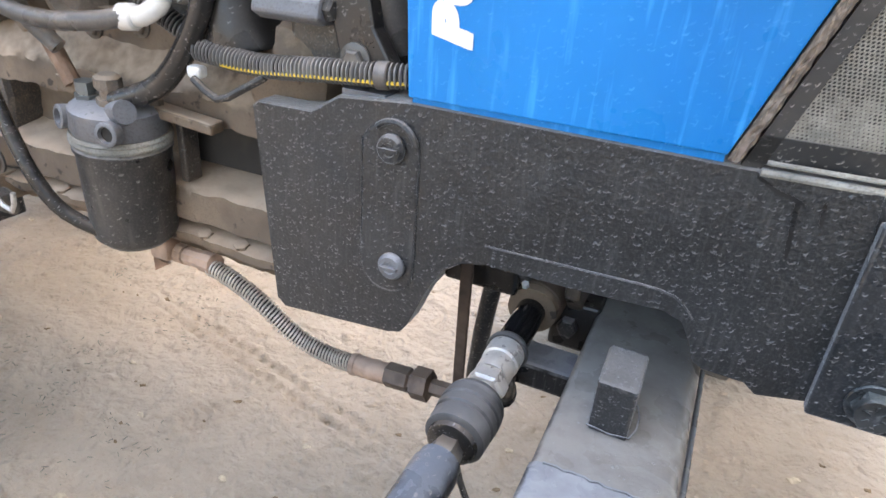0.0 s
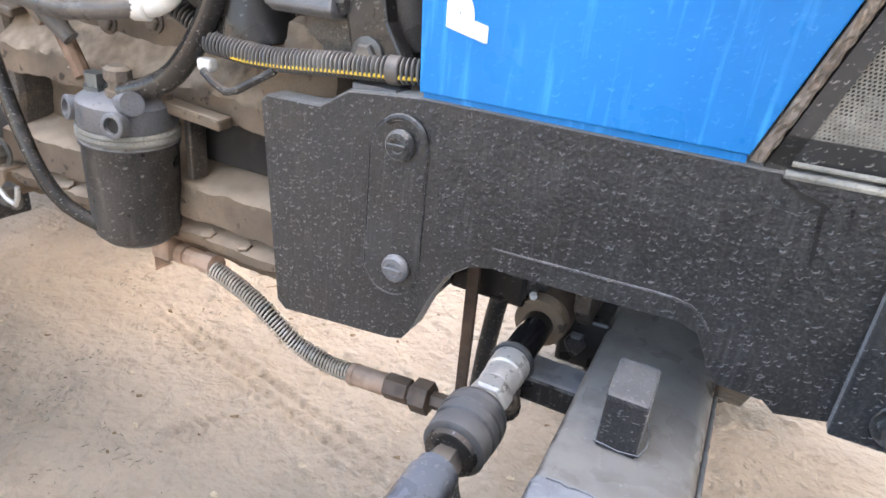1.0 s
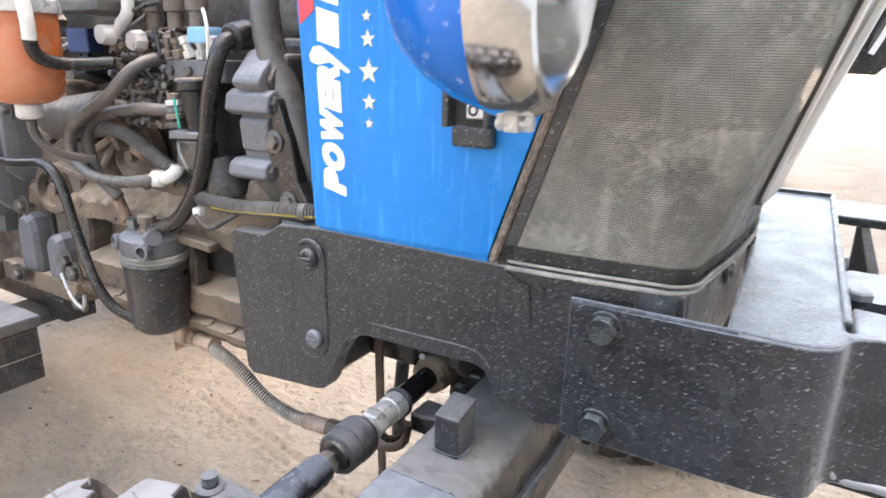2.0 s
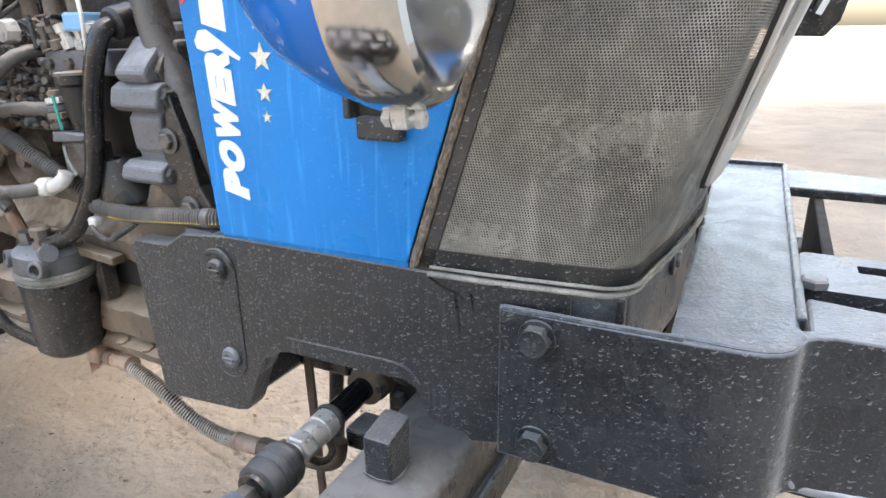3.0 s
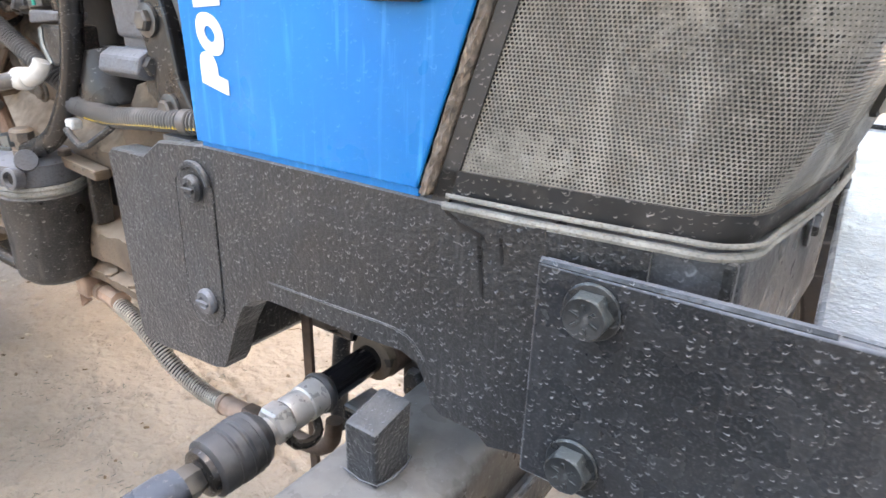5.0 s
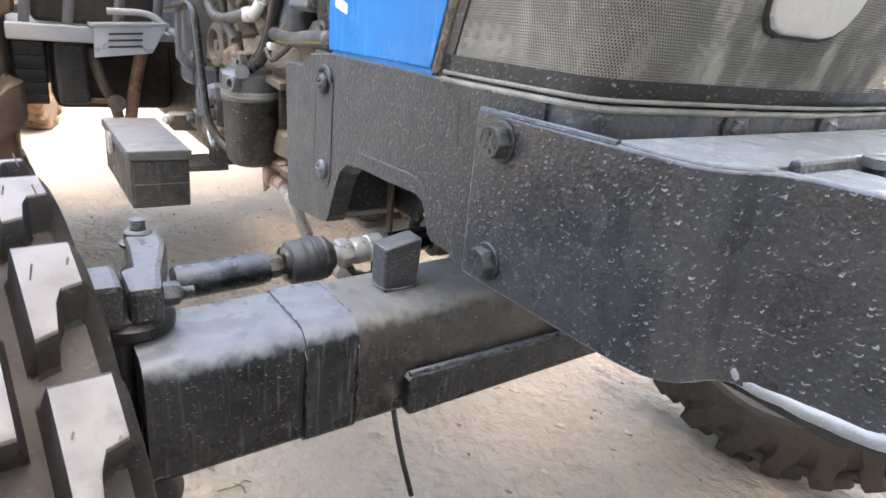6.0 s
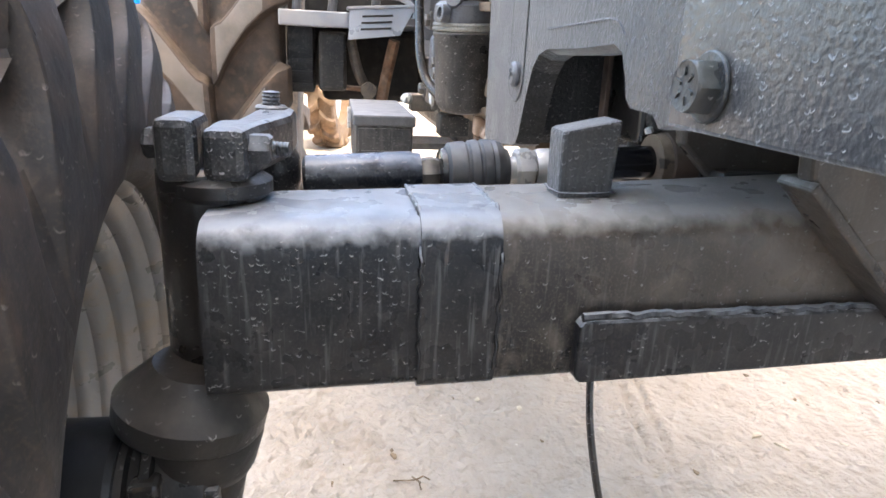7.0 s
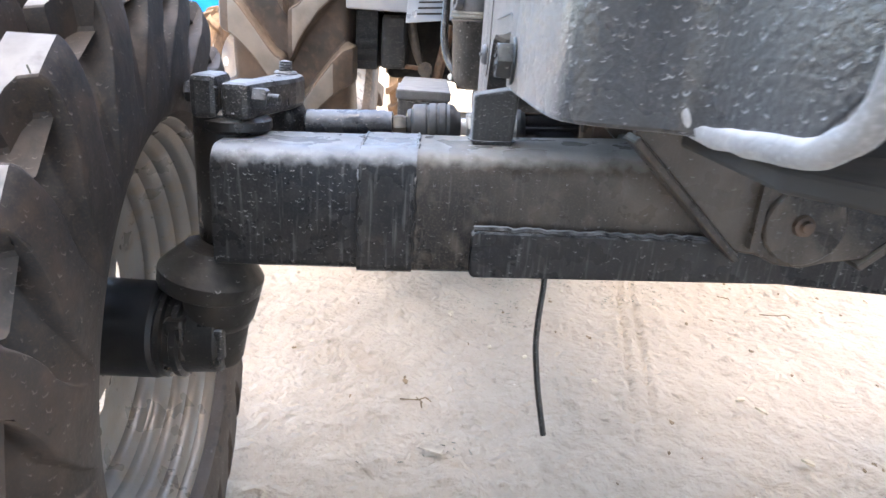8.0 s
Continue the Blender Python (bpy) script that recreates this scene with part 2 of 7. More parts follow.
m_sleeve = mat("dusty_corrugated_plastic", (0.12, 0.117, 0.114), 0.42, up=0.6, film=0.4, dust=(0.38, 0.35, 0.32), bump=0.05)
m_union = mat("pale_rust_union", (0.33, 0.21, 0.145), 0.7, var=0.4, scale=60, up=0.6, film=0.5, dust=(0.56, 0.43, 0.34), bump=0.5)
m_collar = mat("black_oily_casting", (0.011, 0.0105, 0.0105), 0.32, up=0.3, film=0.15, film_col=(0.07, 0.06, 0.052), dust=(0.14, 0.13, 0.12), bump=0.4, bump_scale=90, grain=0.15, speck=0.6, dense=0.25)
m_darkrust = mat("dark_rusted_steel", (0.085, 0.055, 0.04), 0.6, var=0.4, scale=60, up=0.5, film=0.4, film_col=(0.17, 0.12, 0.085), dust=(0.28, 0.22, 0.17), bump=0.5)
m_boss = mat("earthy_black_casting", (0.012, 0.011, 0.0105), 0.5, up=0.25, film=0.6, film_col=(0.042, 0.034, 0.028), dust=(0.13, 0.115, 0.10), bump=0.7, bump_scale=60, speck=0.6, dense=0.2, speck_scale=120.0)
m_boot = mat("black_boot_rubber", (0.04, 0.041, 0.043), 0.5, up=0.45, film=0.4, film_col=(0.14, 0.135, 0.13), dust=(0.25, 0.25, 0.25), bump=0.3)
# blue in the upward dust is skylight put into the colour
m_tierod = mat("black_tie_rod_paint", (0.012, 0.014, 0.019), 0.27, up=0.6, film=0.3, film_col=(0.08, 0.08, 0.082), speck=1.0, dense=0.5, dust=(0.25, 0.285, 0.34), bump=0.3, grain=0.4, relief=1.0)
m_silverbar = mat("silver_footboard_paint", (0.3, 0.32, 0.35), 0.45, metal=0.2, var=0.15, film=0.3, up=0.4)
m_plate = mat("pale_steel_plate", (0.42, 0.46, 0.52), 0.35, metal=0.3, var=0.12, film=0.25, dust=(0.4, 0.37, 0.33), bump=0.15)
m_brownmud = mat("mud_coated_rubber", (0.13, 0.078, 0.045), 0.9, var=0.5, scale=14, film=0.4, dust=(0.27, 0.185, 0.115), bump=0.6)
# green on upward faces is rub and teal reflection in one colour
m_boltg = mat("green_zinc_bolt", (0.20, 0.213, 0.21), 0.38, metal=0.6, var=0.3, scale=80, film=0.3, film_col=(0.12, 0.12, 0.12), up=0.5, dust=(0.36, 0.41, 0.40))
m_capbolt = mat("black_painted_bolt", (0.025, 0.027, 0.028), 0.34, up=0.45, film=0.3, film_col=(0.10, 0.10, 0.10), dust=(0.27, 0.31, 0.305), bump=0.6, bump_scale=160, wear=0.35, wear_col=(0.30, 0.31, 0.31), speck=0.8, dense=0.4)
m_bolt = mat("dark_bolt_steel", (0.09, 0.088, 0.085), 0.45, metal=0.6, var=0.3, scale=80, up=0.5, film=0.3)
m_glass = glass_material()
m_reflector = mat("lamp_reflector", (0.82, 0.82, 0.81), 0.16, metal=1.0, var=0.08, scale=40, film=0.25, dust=(0.6, 0.59, 0.56), bump=0.05)
m_insert = mat("pale_dusty_plate", (0.56, 0.55, 0.52), 0.42, metal=0.2, var=0.2, scale=9, film=0.5, dust=(0.60, 0.54, 0.46), bump=0.25, grain=0.4)
m_twig = mat("dry_twig", (0.2, 0.14, 0.08), 0.9, var=0.4, scale=50)
m_leaf = mat("dry_leaf", (0.5, 0.42, 0.30), 0.85, var=0.3, scale=60)
m_grass = mat("dry_dark_grass", (0.25, 0.235, 0.18), 0.9, var=0.5, scale=60)
m_stone = mat("pebble", (0.42, 0.35, 0.27), 0.9, var=0.35, scale=40, bump=0.4)


def sand_material():
    m = mat("trodden_sand", (0.447, 0.372, 0.290), 0.95, var=0.12, scale=2.2, bump=0.0)
    nt = m.node_tree
    n, lk = nt.nodes.new, nt.links.new
    b = nt.nodes["Principled BSDF"]
    old = b.inputs["Base Color"].links[0].from_socket
    tc = n("ShaderNodeTexCoord")
    cur = old
    # the dark spots also replace soft shade between clods
    for s, lo, hi, amt, colr in ((6.0, 0.5, 0.7, 0.22, (0.38, 0.31, 0.24)), (70.0, 0.55, 0.75, 0.3, (0.56, 0.475, 0.38)),
                                 (24.0, 0.62, 0.70, 0.34, (0.29, 0.24, 0.18)), (110.0, 0.60, 0.70, 0.34, (0.30, 0.24, 0.18)), (260.0, 0.60, 0.72, 0.25, (0.32, 0.26, 0.20))):
        q = n("ShaderNodeTexNoise")
        q.inputs["Scale"].default_value, q.inputs["Detail"].default_value = s, 7.0
        lk(tc.outputs["Object"], q.inputs["Vector"])
        r = n("ShaderNodeMapRange")
        r.inputs["From Min"].default_value, r.inputs["From Max"].default_value, r.inputs["To Max"].default_value = lo, hi, amt
        lk(q.outputs["Fac"], r.inputs["Value"])
        x = n("ShaderNodeMix")
        x.data_type = "RGBA"
        lk(r.outputs["Result"], x.inputs["Factor"])
        lk(cur, x.inputs[6])
        x.inputs[7].default_value = (*colr, 1)
        cur = x.outputs[2]
    # darker scuffs and trodden marks; ridge shading and tractor shade are painted in too
    for rot, sc, lo, hi, amt in ((0.6, (14.0, 34.0, 20.0), 0.60, 0.72, 0.22), (0.1, (3.0, 4.2, 3.0), 0.50, 0.66, 0.20), (0.5, (1.1, 1.5, 1.0), 0.46, 0.62, 0.09)):
        mp = n("ShaderNodeMapping")
        mp.inputs["Rotation"].default_value = (0, 0, rot)
        mp.inputs["Scale"].default_value = sc
        lk(tc.outputs["Object"], mp.inputs["Vector"])
        q = n("ShaderNodeTexNoise")
        q.inputs["Scale"].default_value, q.inputs["Detail"].default_value, q.inputs["Distortion"].default_value = 1.0, 5.0, 1.2
        lk(mp.outputs["Vector"], q.inputs["Vector"])
        r = n("ShaderNodeMapRange")
        r.inputs["From Min"].default_value, r.inputs["From Max"].default_value, r.inputs["To Max"].default_value = lo, hi, amt
        lk(q.outputs["Fac"], r.inputs["Value"])
        x = n("ShaderNodeMix")
        x.data_type = "RGBA"
        lk(r.outputs["Result"], x.inputs["Factor"])
        lk(cur, x.inputs[6])
        x.inputs[7].default_value = (0.27, 0.215, 0.155, 1)
        cur = x.outputs[2]
    lk(cur, b.inputs["Base Color"])
    h1 = n("ShaderNodeTexNoise")
    h1.inputs["Scale"].default_value, h1.inputs["Detail"].default_value = 45.0, 9.0
    lk(tc.outputs["Object"], h1.inputs["Vector"])
    bp = n("ShaderNodeBump")
    bp.inputs["Strength"].default_value, bp.inputs["Distance"].default_value = 1.0, 0.018
    h2 = n("ShaderNodeTexNoise")
    h2.inputs["Scale"].default_value, h2.inputs["Detail"].default_value, h2.inputs["Distortion"].default_value = 13.0, 3.0, 0.8
    lk(tc.outputs["Object"], h2.inputs["Vector"])
    hs = n("ShaderNodeMath")
    hs.operation = "MULTIPLY_ADD"
    lk(h2.outputs["Fac"], hs.inputs[0])
    hs.inputs[1].default_value = 1.6
    lk(h1.outputs["Fac"], hs.inputs[2])
    lk(hs.outputs[0], bp.inputs["Height"])
    lk(bp.outputs["Normal"], b.inputs["Normal"])
    b.inputs["Specular IOR Level"].default_value = 0.15
    return m


m_blue.node_tree.nodes["Principled BSDF"].inputs["Specular IOR Level"].default_value = 0.22
for q in (m_beam, m_midbeam):
    q.node_tree.nodes["Principled BSDF"].inputs["Specular IOR Level"].default_value = 0.3
# fine dust scatters light at a grazing angle
for q, weight in ((m_bump, 0.52), (m_edge, 0.3), (m_skirt, 0.3), (m_black, 0.46)):
    q.node_tree.nodes["Principled BSDF"].inputs["Sheen Weight"].default_value = weight
    q.node_tree.nodes["Principled BSDF"].inputs["Sheen Roughness"].default_value = 0.4
m_sand = sand_material()

# ---- mesh tools ----
WORLD = {}


def part(name, bm, material, parent=None, label="", smooth=True, m=None, kind="", bevel=0.0, data=None):
    """Links a bmesh (in world coordinates, or in the frame m) as one mesh object under a thing or part."""
    if data is None:
        data = bpy.data.meshes.new(name)
        if m is None:
            vs = [v.co for v in bm.verts]
            c = Vector([(min(v[k] for v in vs) + max(v[k] for v in vs)) / 2 for k in range(3)])
            bmesh.ops.translate(bm, verts=bm.verts, vec=-c)
            m = Matrix.Translation(c)
        bmesh.ops.recalc_face_normals(bm, faces=bm.faces)
        if smooth:
            for f in bm.faces:
                f.smooth = True
            for e in bm.edges:
                if len(e.link_faces) == 2 and e.calc_face_angle(0) > 0.6:
                    e.smooth = False
        bm.to_mesh(data)
        bm.free()
        data.materials.append(material)
    ob = new(name, data)
    p = WORLD.get(parent.name, Matrix()) if parent else Matrix()
    if parent:
        ob.parent = parent
    ob.matrix_basis = p.inverted() @ m
    WORLD[ob.name] = m.copy()
    if label:
        ob["label"] = label
    if kind:
        ob["kind"] = kind
    if bevel:
        q = ob.modifiers.new("bevel", "BEVEL")
        q.width, q.segments, q.limit_method, q.angle_limit = bevel, 2, "ANGLE", 0.7
        q.use_clamp_overlap = True
    return ob


def thing(name, x, y, z, label, category, group="", kind=""):
    ob = new(name)
    ob.empty_display_size = 0.1
    ob.matrix_basis = pose(x, y, z)
    WORLD[ob.name] = ob.matrix_basis.copy()
    return tagged(ob, label, category, group, kind)


def box(x0, x1, y0, y1, z0, z1, bm=None, m=None):
    bm = bm or bmesh.new()
    vs = [Vector((x, y, z)) for x in (x0, x1) for y in (y0, y1) for z in (z0, z1)]
    vs = [bm.verts.new(m @ v if m else v) for v in vs]
    for f in ((0, 1, 3, 2), (4, 6, 7, 5), (0, 4, 5, 1), (2, 3, 7, 6), (0, 2, 6, 4), (1, 5, 7, 3)):
        bm.faces.new([vs[i] for i in f])
    return bm


AX = {"x": lambda a, b, d: Vector((d, a, b)), "y": lambda a, b, d: Vector((a, d, b)), "z": lambda a, b, d: Vector((a, b, d))}


def loft(layers, axis, bm=None, caps=True):
    """Closed outlines of equal length, each [(a, b), ...] at a depth along the axis, joined by quads."""
    bm = bm or bmesh.new()
    rings = [[bm.verts.new(AX[axis](a, b, d)) for a, b in pts] for pts, d in layers]
    for r, s in zip(rings, rings[1:]):
        for i in range(len(r)):
            j = (i + 1) % len(r)
            bm.faces.new((r[i], r[j], s[j], s[i]))
    if caps:
        bm.faces.new(rings[0])
        bm.faces.new(rings[-1][::-1])
    return bm


def slab(pts, axis, d0, d1, bm=None):
    return loft([(pts, d0), (pts, d1)], axis, bm)


def frame_of(d):
    d = Vector(d).normalized()
    u = d.cross(Vector((0, 0, 1)) if abs(d.z) < 0.9 else Vector((1, 0, 0))).normalized()
    return d, u, d.cross(u)


def lathe(o, d, prof, segs=32, bm=None, skip=None, closed=False):
    """Turns a profile [(along, radius), ...] round the axis through o along d."""
    bm = bm or bmesh.new()
    o = Vector(o)
    d, u, w = frame_of(d)
    rings = []
    for a, r in prof:
        if r <= 1e-5:
            rings.append([bm.verts.new(o + d * a)])
        else:
            rings.append([bm.verts.new(o + d * a + (u * math.cos(k * math.tau / segs) + w * math.sin(k * math.tau / segs)) * r) for k in range(segs)])
    pairs = list(zip(rings, rings[1:])) + ([(rings[-1], rings[0])] if closed else [])
    for n, (r, s) in enumerate(pairs):
        for k in range(segs):
            if skip and skip(n, k):
                continue
            j = (k + 1) % segs
            f = []
            for v in (r[k % len(r)], r[j % len(r)], s[j % len(s)], s[k % len(s)]):
                if v not in f:
                    f.append(v)
            if len(f) > 2:
                bm.faces.new(f)
    return bm


def rod(a, b, r, segs=20, bm=None, r2=None, ch=0.0):
    a, b = Vector(a), Vector(b)
    l = (b - a).length
    r2 = r if r2 is None else r2
    prof = [(0, 0), (0, r - ch), (ch, r), (l - ch, r2), (l, r2 - ch), (l, 0)] if ch else [(0, 0), (0, r), (l, r2), (l, 0)]
    return lathe(a, b - a, prof, segs, bm)


def curve_pts(pts, step):
    """A smooth line through the points."""
    p = [Vector(v) for v in pts]
    p = [p[0] * 2 - p[1]] + p + [p[-1] * 2 - p[-2]]
    out = []
    for i in range(1, len(p) - 2):
        k = max(2, int((p[i + 1] - p[i]).length / step))
        for j in range(k):
            t = j / k
            a, b, c, d = p[i - 1], p[i], p[i + 1], p[i + 2]
            out.append(0.5 * (2 * b + (c - a) * t + (2 * a - 5 * b + 4 * c - d) * t * t + (3 * b - a - 3 * c + d) * t ** 3))
    out.append(p[-2])
    return out


def tube(pts, r, segs=12, step=0.012, rib=None, bm=None, caps=True):
    """A hose or pipe along a smooth line; rib=(pitch, depth) makes it corrugated."""
    bm = bm or bmesh.new()
    line = curve_pts(pts, rib[0] / 6 if rib else step)
    d = (line[1] - line[0]).normalized()
    u = frame_of(d)[1]
    rings, s, low = [], 0.0, []
    for i, q in enumerate(line):
        nd = (line[min(i + 1, len(line) - 1)] - line[max(i - 1, 0)]).normalized()
        u = (u - nd * u.dot(nd)).normalized()
        w = nd.cross(u)
        if i:
            s += (q - line[i - 1]).length
        rr = r + (rib[1] * math.tanh(2.2 * math.sin(s / rib[0] * math.tau)) if rib else 0.0)
        low.append(rib is not None and rr < r + 0.3 * rib[1])
        rings.append([bm.verts.new(q + (u * math.cos(k * math.tau / segs) + w * math.sin(k * math.tau / segs)) * rr) for k in range(segs)])
    for i, (a, b) in enumerate(zip(rings, rings[1:])):
        for k in range(segs):
            j = (k + 1) % segs
            bm.faces.new((a[k], a[j], b[j], b[k])).material_index = int(low[i] and low[i + 1])
    if caps:
        bm.faces.new(rings[0])
        bm.faces.new(rings[-1][::-1])
    return bm


def coil(pts, R, r, pitch, segs=6, turn=10):
    """A wire wound round a path."""
    line = [Vector(p) for p in curve_pts(pts, 0.004)]
    acc = [0.0]
    for a, b in zip(line, line[1:]):
        acc.append(acc[-1] + (b - a).length)
    n = int(acc[-1] / pitch * turn)
    out, k = [], 0
    for i in range(n + 1):
        d = acc[-1] * i / n
        while k < len(acc) - 2 and acc[k + 1] < d:
            k += 1
        f = (d - acc[k]) / max(1e-9, acc[k + 1] - acc[k])
        c, t = line[k].lerp(line[k + 1], f), (line[k + 1] - line[k]).normalized()
        u = t.cross(Vector((0, 0, 1))).normalized()
        v = t.cross(u)
        a = math.tau * i / turn
        out.append(tuple(c + (u * math.cos(a) + v * math.sin(a)) * R))
    return tube(out, r, segs, 0.0035)


def hex_bolt(o, d, r=0.011, h=0.009, washer=0.0, shank=0.0, bm=None):
    """A hexagon head on o, standing out along d, with a chamfered top."""
    prof = [(0, 0), (0, r), (h * 0.8, r), (h, r * 0.8), (h, 0)]
    bm = lathe(o, d, prof, 6, bm)
    if washer:
        lathe(o, d, [(0, 0), (0, washer), (0.0025, washer), (0.003, washer - 0.001), (0.003, 0)], 20, bm)
    if shank:
        lathe(Vector(o) + Vector(d).normalized() * h, d, [(0, r * 0.5)] + [(k * 0.0012, r * (0.5 if k % 2 else 0.44)) for k in range(1, int(shank / 0.0012))] + [(shank, 0)], 12, bm)
    return bm


def cap_bolt(o, r, h):
    """A hexagon head towards -y whose corners are turned down to a round face, on a round flange."""
    bm = bmesh.new()
    n = 36
    rings = []
    for k0, kh, shape in ((1.22, 0.0, 0), (1.22, 0.10, 0), (1.16, 0.16, 0), (1.0, 0.18, 1), (1.0, 0.70, 1), (0.955, 0.92, 2), (0.86, 1.0, 0), (0.80, 0.985, 0)):
        ring = []
        for i in range(n):
            a = math.tau * i / n
            hexr = 0.866 / math.cos((a + math.pi / 6) % (math.pi / 3) - math.pi / 6)
            q = r * (k0 if shape == 0 else k0 * hexr if shape == 1 else min(hexr, k0))
            dz = kh - (0.14 * (hexr - 0.866) / 0.134 if shape == 1 and kh > 0.5 else 0.0)
            ring.append(bm.verts.new((o.x + q * math.sin(a), o.y - h * dz, o.z + q * math.cos(a))))
        rings.append(ring)
    for a, b in zip(rings, rings[1:]):
        for i in range(n):
            bm.faces.new((a[i], a[(i + 1) % n], b[(i + 1) % n], b[i]))
    bm.faces.new(rings[0])
    bm.faces.new(rings[-1][::-1])
    return bm


def round_rect(a0, a1, b0, b1, r, n=5):
    out = []
    for ca, cb, s in ((a1 - r, b1 - r, 0), (a0 + r, b1 - r, 90), (a0 + r, b0 + r, 180), (a1 - r, b0 + r, 270)):
        for k in range(n + 1):
            t = radians(s + 90 * k / n)
            out.append((ca + r * math.cos(t), cb + r * math.sin(t)))
    return out

# ---- ground ----
def ground():
    def lines(lo, hi, step):
        mid = [lo + k * step for k in range(int((hi - lo) / step) + 1)]
        out, d = [], step
        a, b = mid[0], mid[-1]
        left, right = [], []
        while d < 260:
            d *= 1.45
            a -= d
            b += d
            left.append(a)
            right.append(b)
        return left[::-1] + mid + right
    xs, ys = lines(-1.9, 0.4, 0.0062), lines(-0.1, 1.7, 0.0062)
    verts = []
    for y in ys:
        for x in xs:
            d = max(0.0, max(-1.9 - x, x - 0.4, -0.1 - y, y - 1.7))
            k = 1.0 / (1.0 + d)
            p = Vector((x, y, 0))
            z = 0.010 * noise.noise(p * 2.3) + 0.006 * noise.noise(p * 7.0) + 0.0045 * noise.noise(p * 19.0)
            if d == 0.0:
                z += 0.018 * max(0.0, noise.noise(p * 34.0) - 0.30) + 0.014 * max(0.0, noise.noise(p * 14.0 + Vector((7, 3, 1))) - 0.3) + 0.0022 * noise.noise(p * 48.0)
            # a worn wheel track of two broken grooves, and a patch of herringbone print
            w, u = (x + 1.30) * 0.975 - (y - 1.02) * 0.222, (x + 1.30) * 0.222 + (y - 1.02) * 0.975
            if 0.0 < w < 1.0 and abs(u) < 0.06 and d == 0.0:
                brk = 0.35 + 0.65 * max(0.0, math.sin(w * 170.0 + 2.0 * noise.noise(p * 9.0)))
                z -= 0.0145 * brk * (math.exp(-((u - 0.019) / 0.0065) ** 2) + math.exp(-((u + 0.019) / 0.0065) ** 2) - 0.5 * math.exp(-((abs(u) - 0.034) / 0.008) ** 2) - 0.4 * math.exp(-(u / 0.008) ** 2)) * min(1.0, 4.0 * w, 4.0 * (1.0 - w))
            for hx, hy, ha in ((-0.56, 0.30, 0.5), (-0.62, 0.20, 1.9), (-0.80, 0.72, 1.0)):
                e, f = (x - hx) * math.cos(ha) + (y - hy) * math.sin(ha), (y - hy) * math.cos(ha) - (x - hx) * math.sin(ha)
                fade = 1.0 - (e / 0.10) ** 2 - (f / 0.055) ** 2
                if fade > 0.0:
                    z += 0.005 * fade * math.sin((e + 0.5 * abs(f)) * 260.0)
            verts.append((x, y, z * k))
    nx = len(xs)
    faces = [(j * nx + i, j * nx + i + 1, (j + 1) * nx + i + 1, (j + 1) * nx + i) for j in range(len(ys) - 1) for i in range(nx - 1)]
    me = bpy.data.meshes.new("ground")
    me.from_pydata(verts, [], faces)
    me.polygons.foreach_set("use_smooth", [True] * len(faces))
    me.materials.append(m_sand)
    tagged(new("ground", me), "pale trodden sand yard with scuffs and tread prints", "ground", kind="structure")


ground()

# unseen wall, added to shade the front; pale so that it bounces light
m_wall = mat("pale_fill_wall", (0.80, 0.77, 0.72), 0.9, var=0.1, scale=1.2, film=0.2, dust=(0.6, 0.56, 0.5), bump=0.4, bump_scale=30)


def shade_wall():
    bm = box(2.3, 2.6, -9.0, 11.0, -0.2, 10.8)
    box(2.24, 2.66, -9.05, 11.05, 10.8, 10.9, bm)
    tagged(part("unseen_shade_wall", bm, m_wall, smooth=False, kind="structure"), "tall plain wall out of view, added to shade and brighten the front", "wall")


shade_wall()

YC = 0.71  # middle plane of the tractor

tractor = thing("tractor", -1.0, YC, 0.0, "blue tractor with black front frame, parked on sand, engine side open", "tractor")


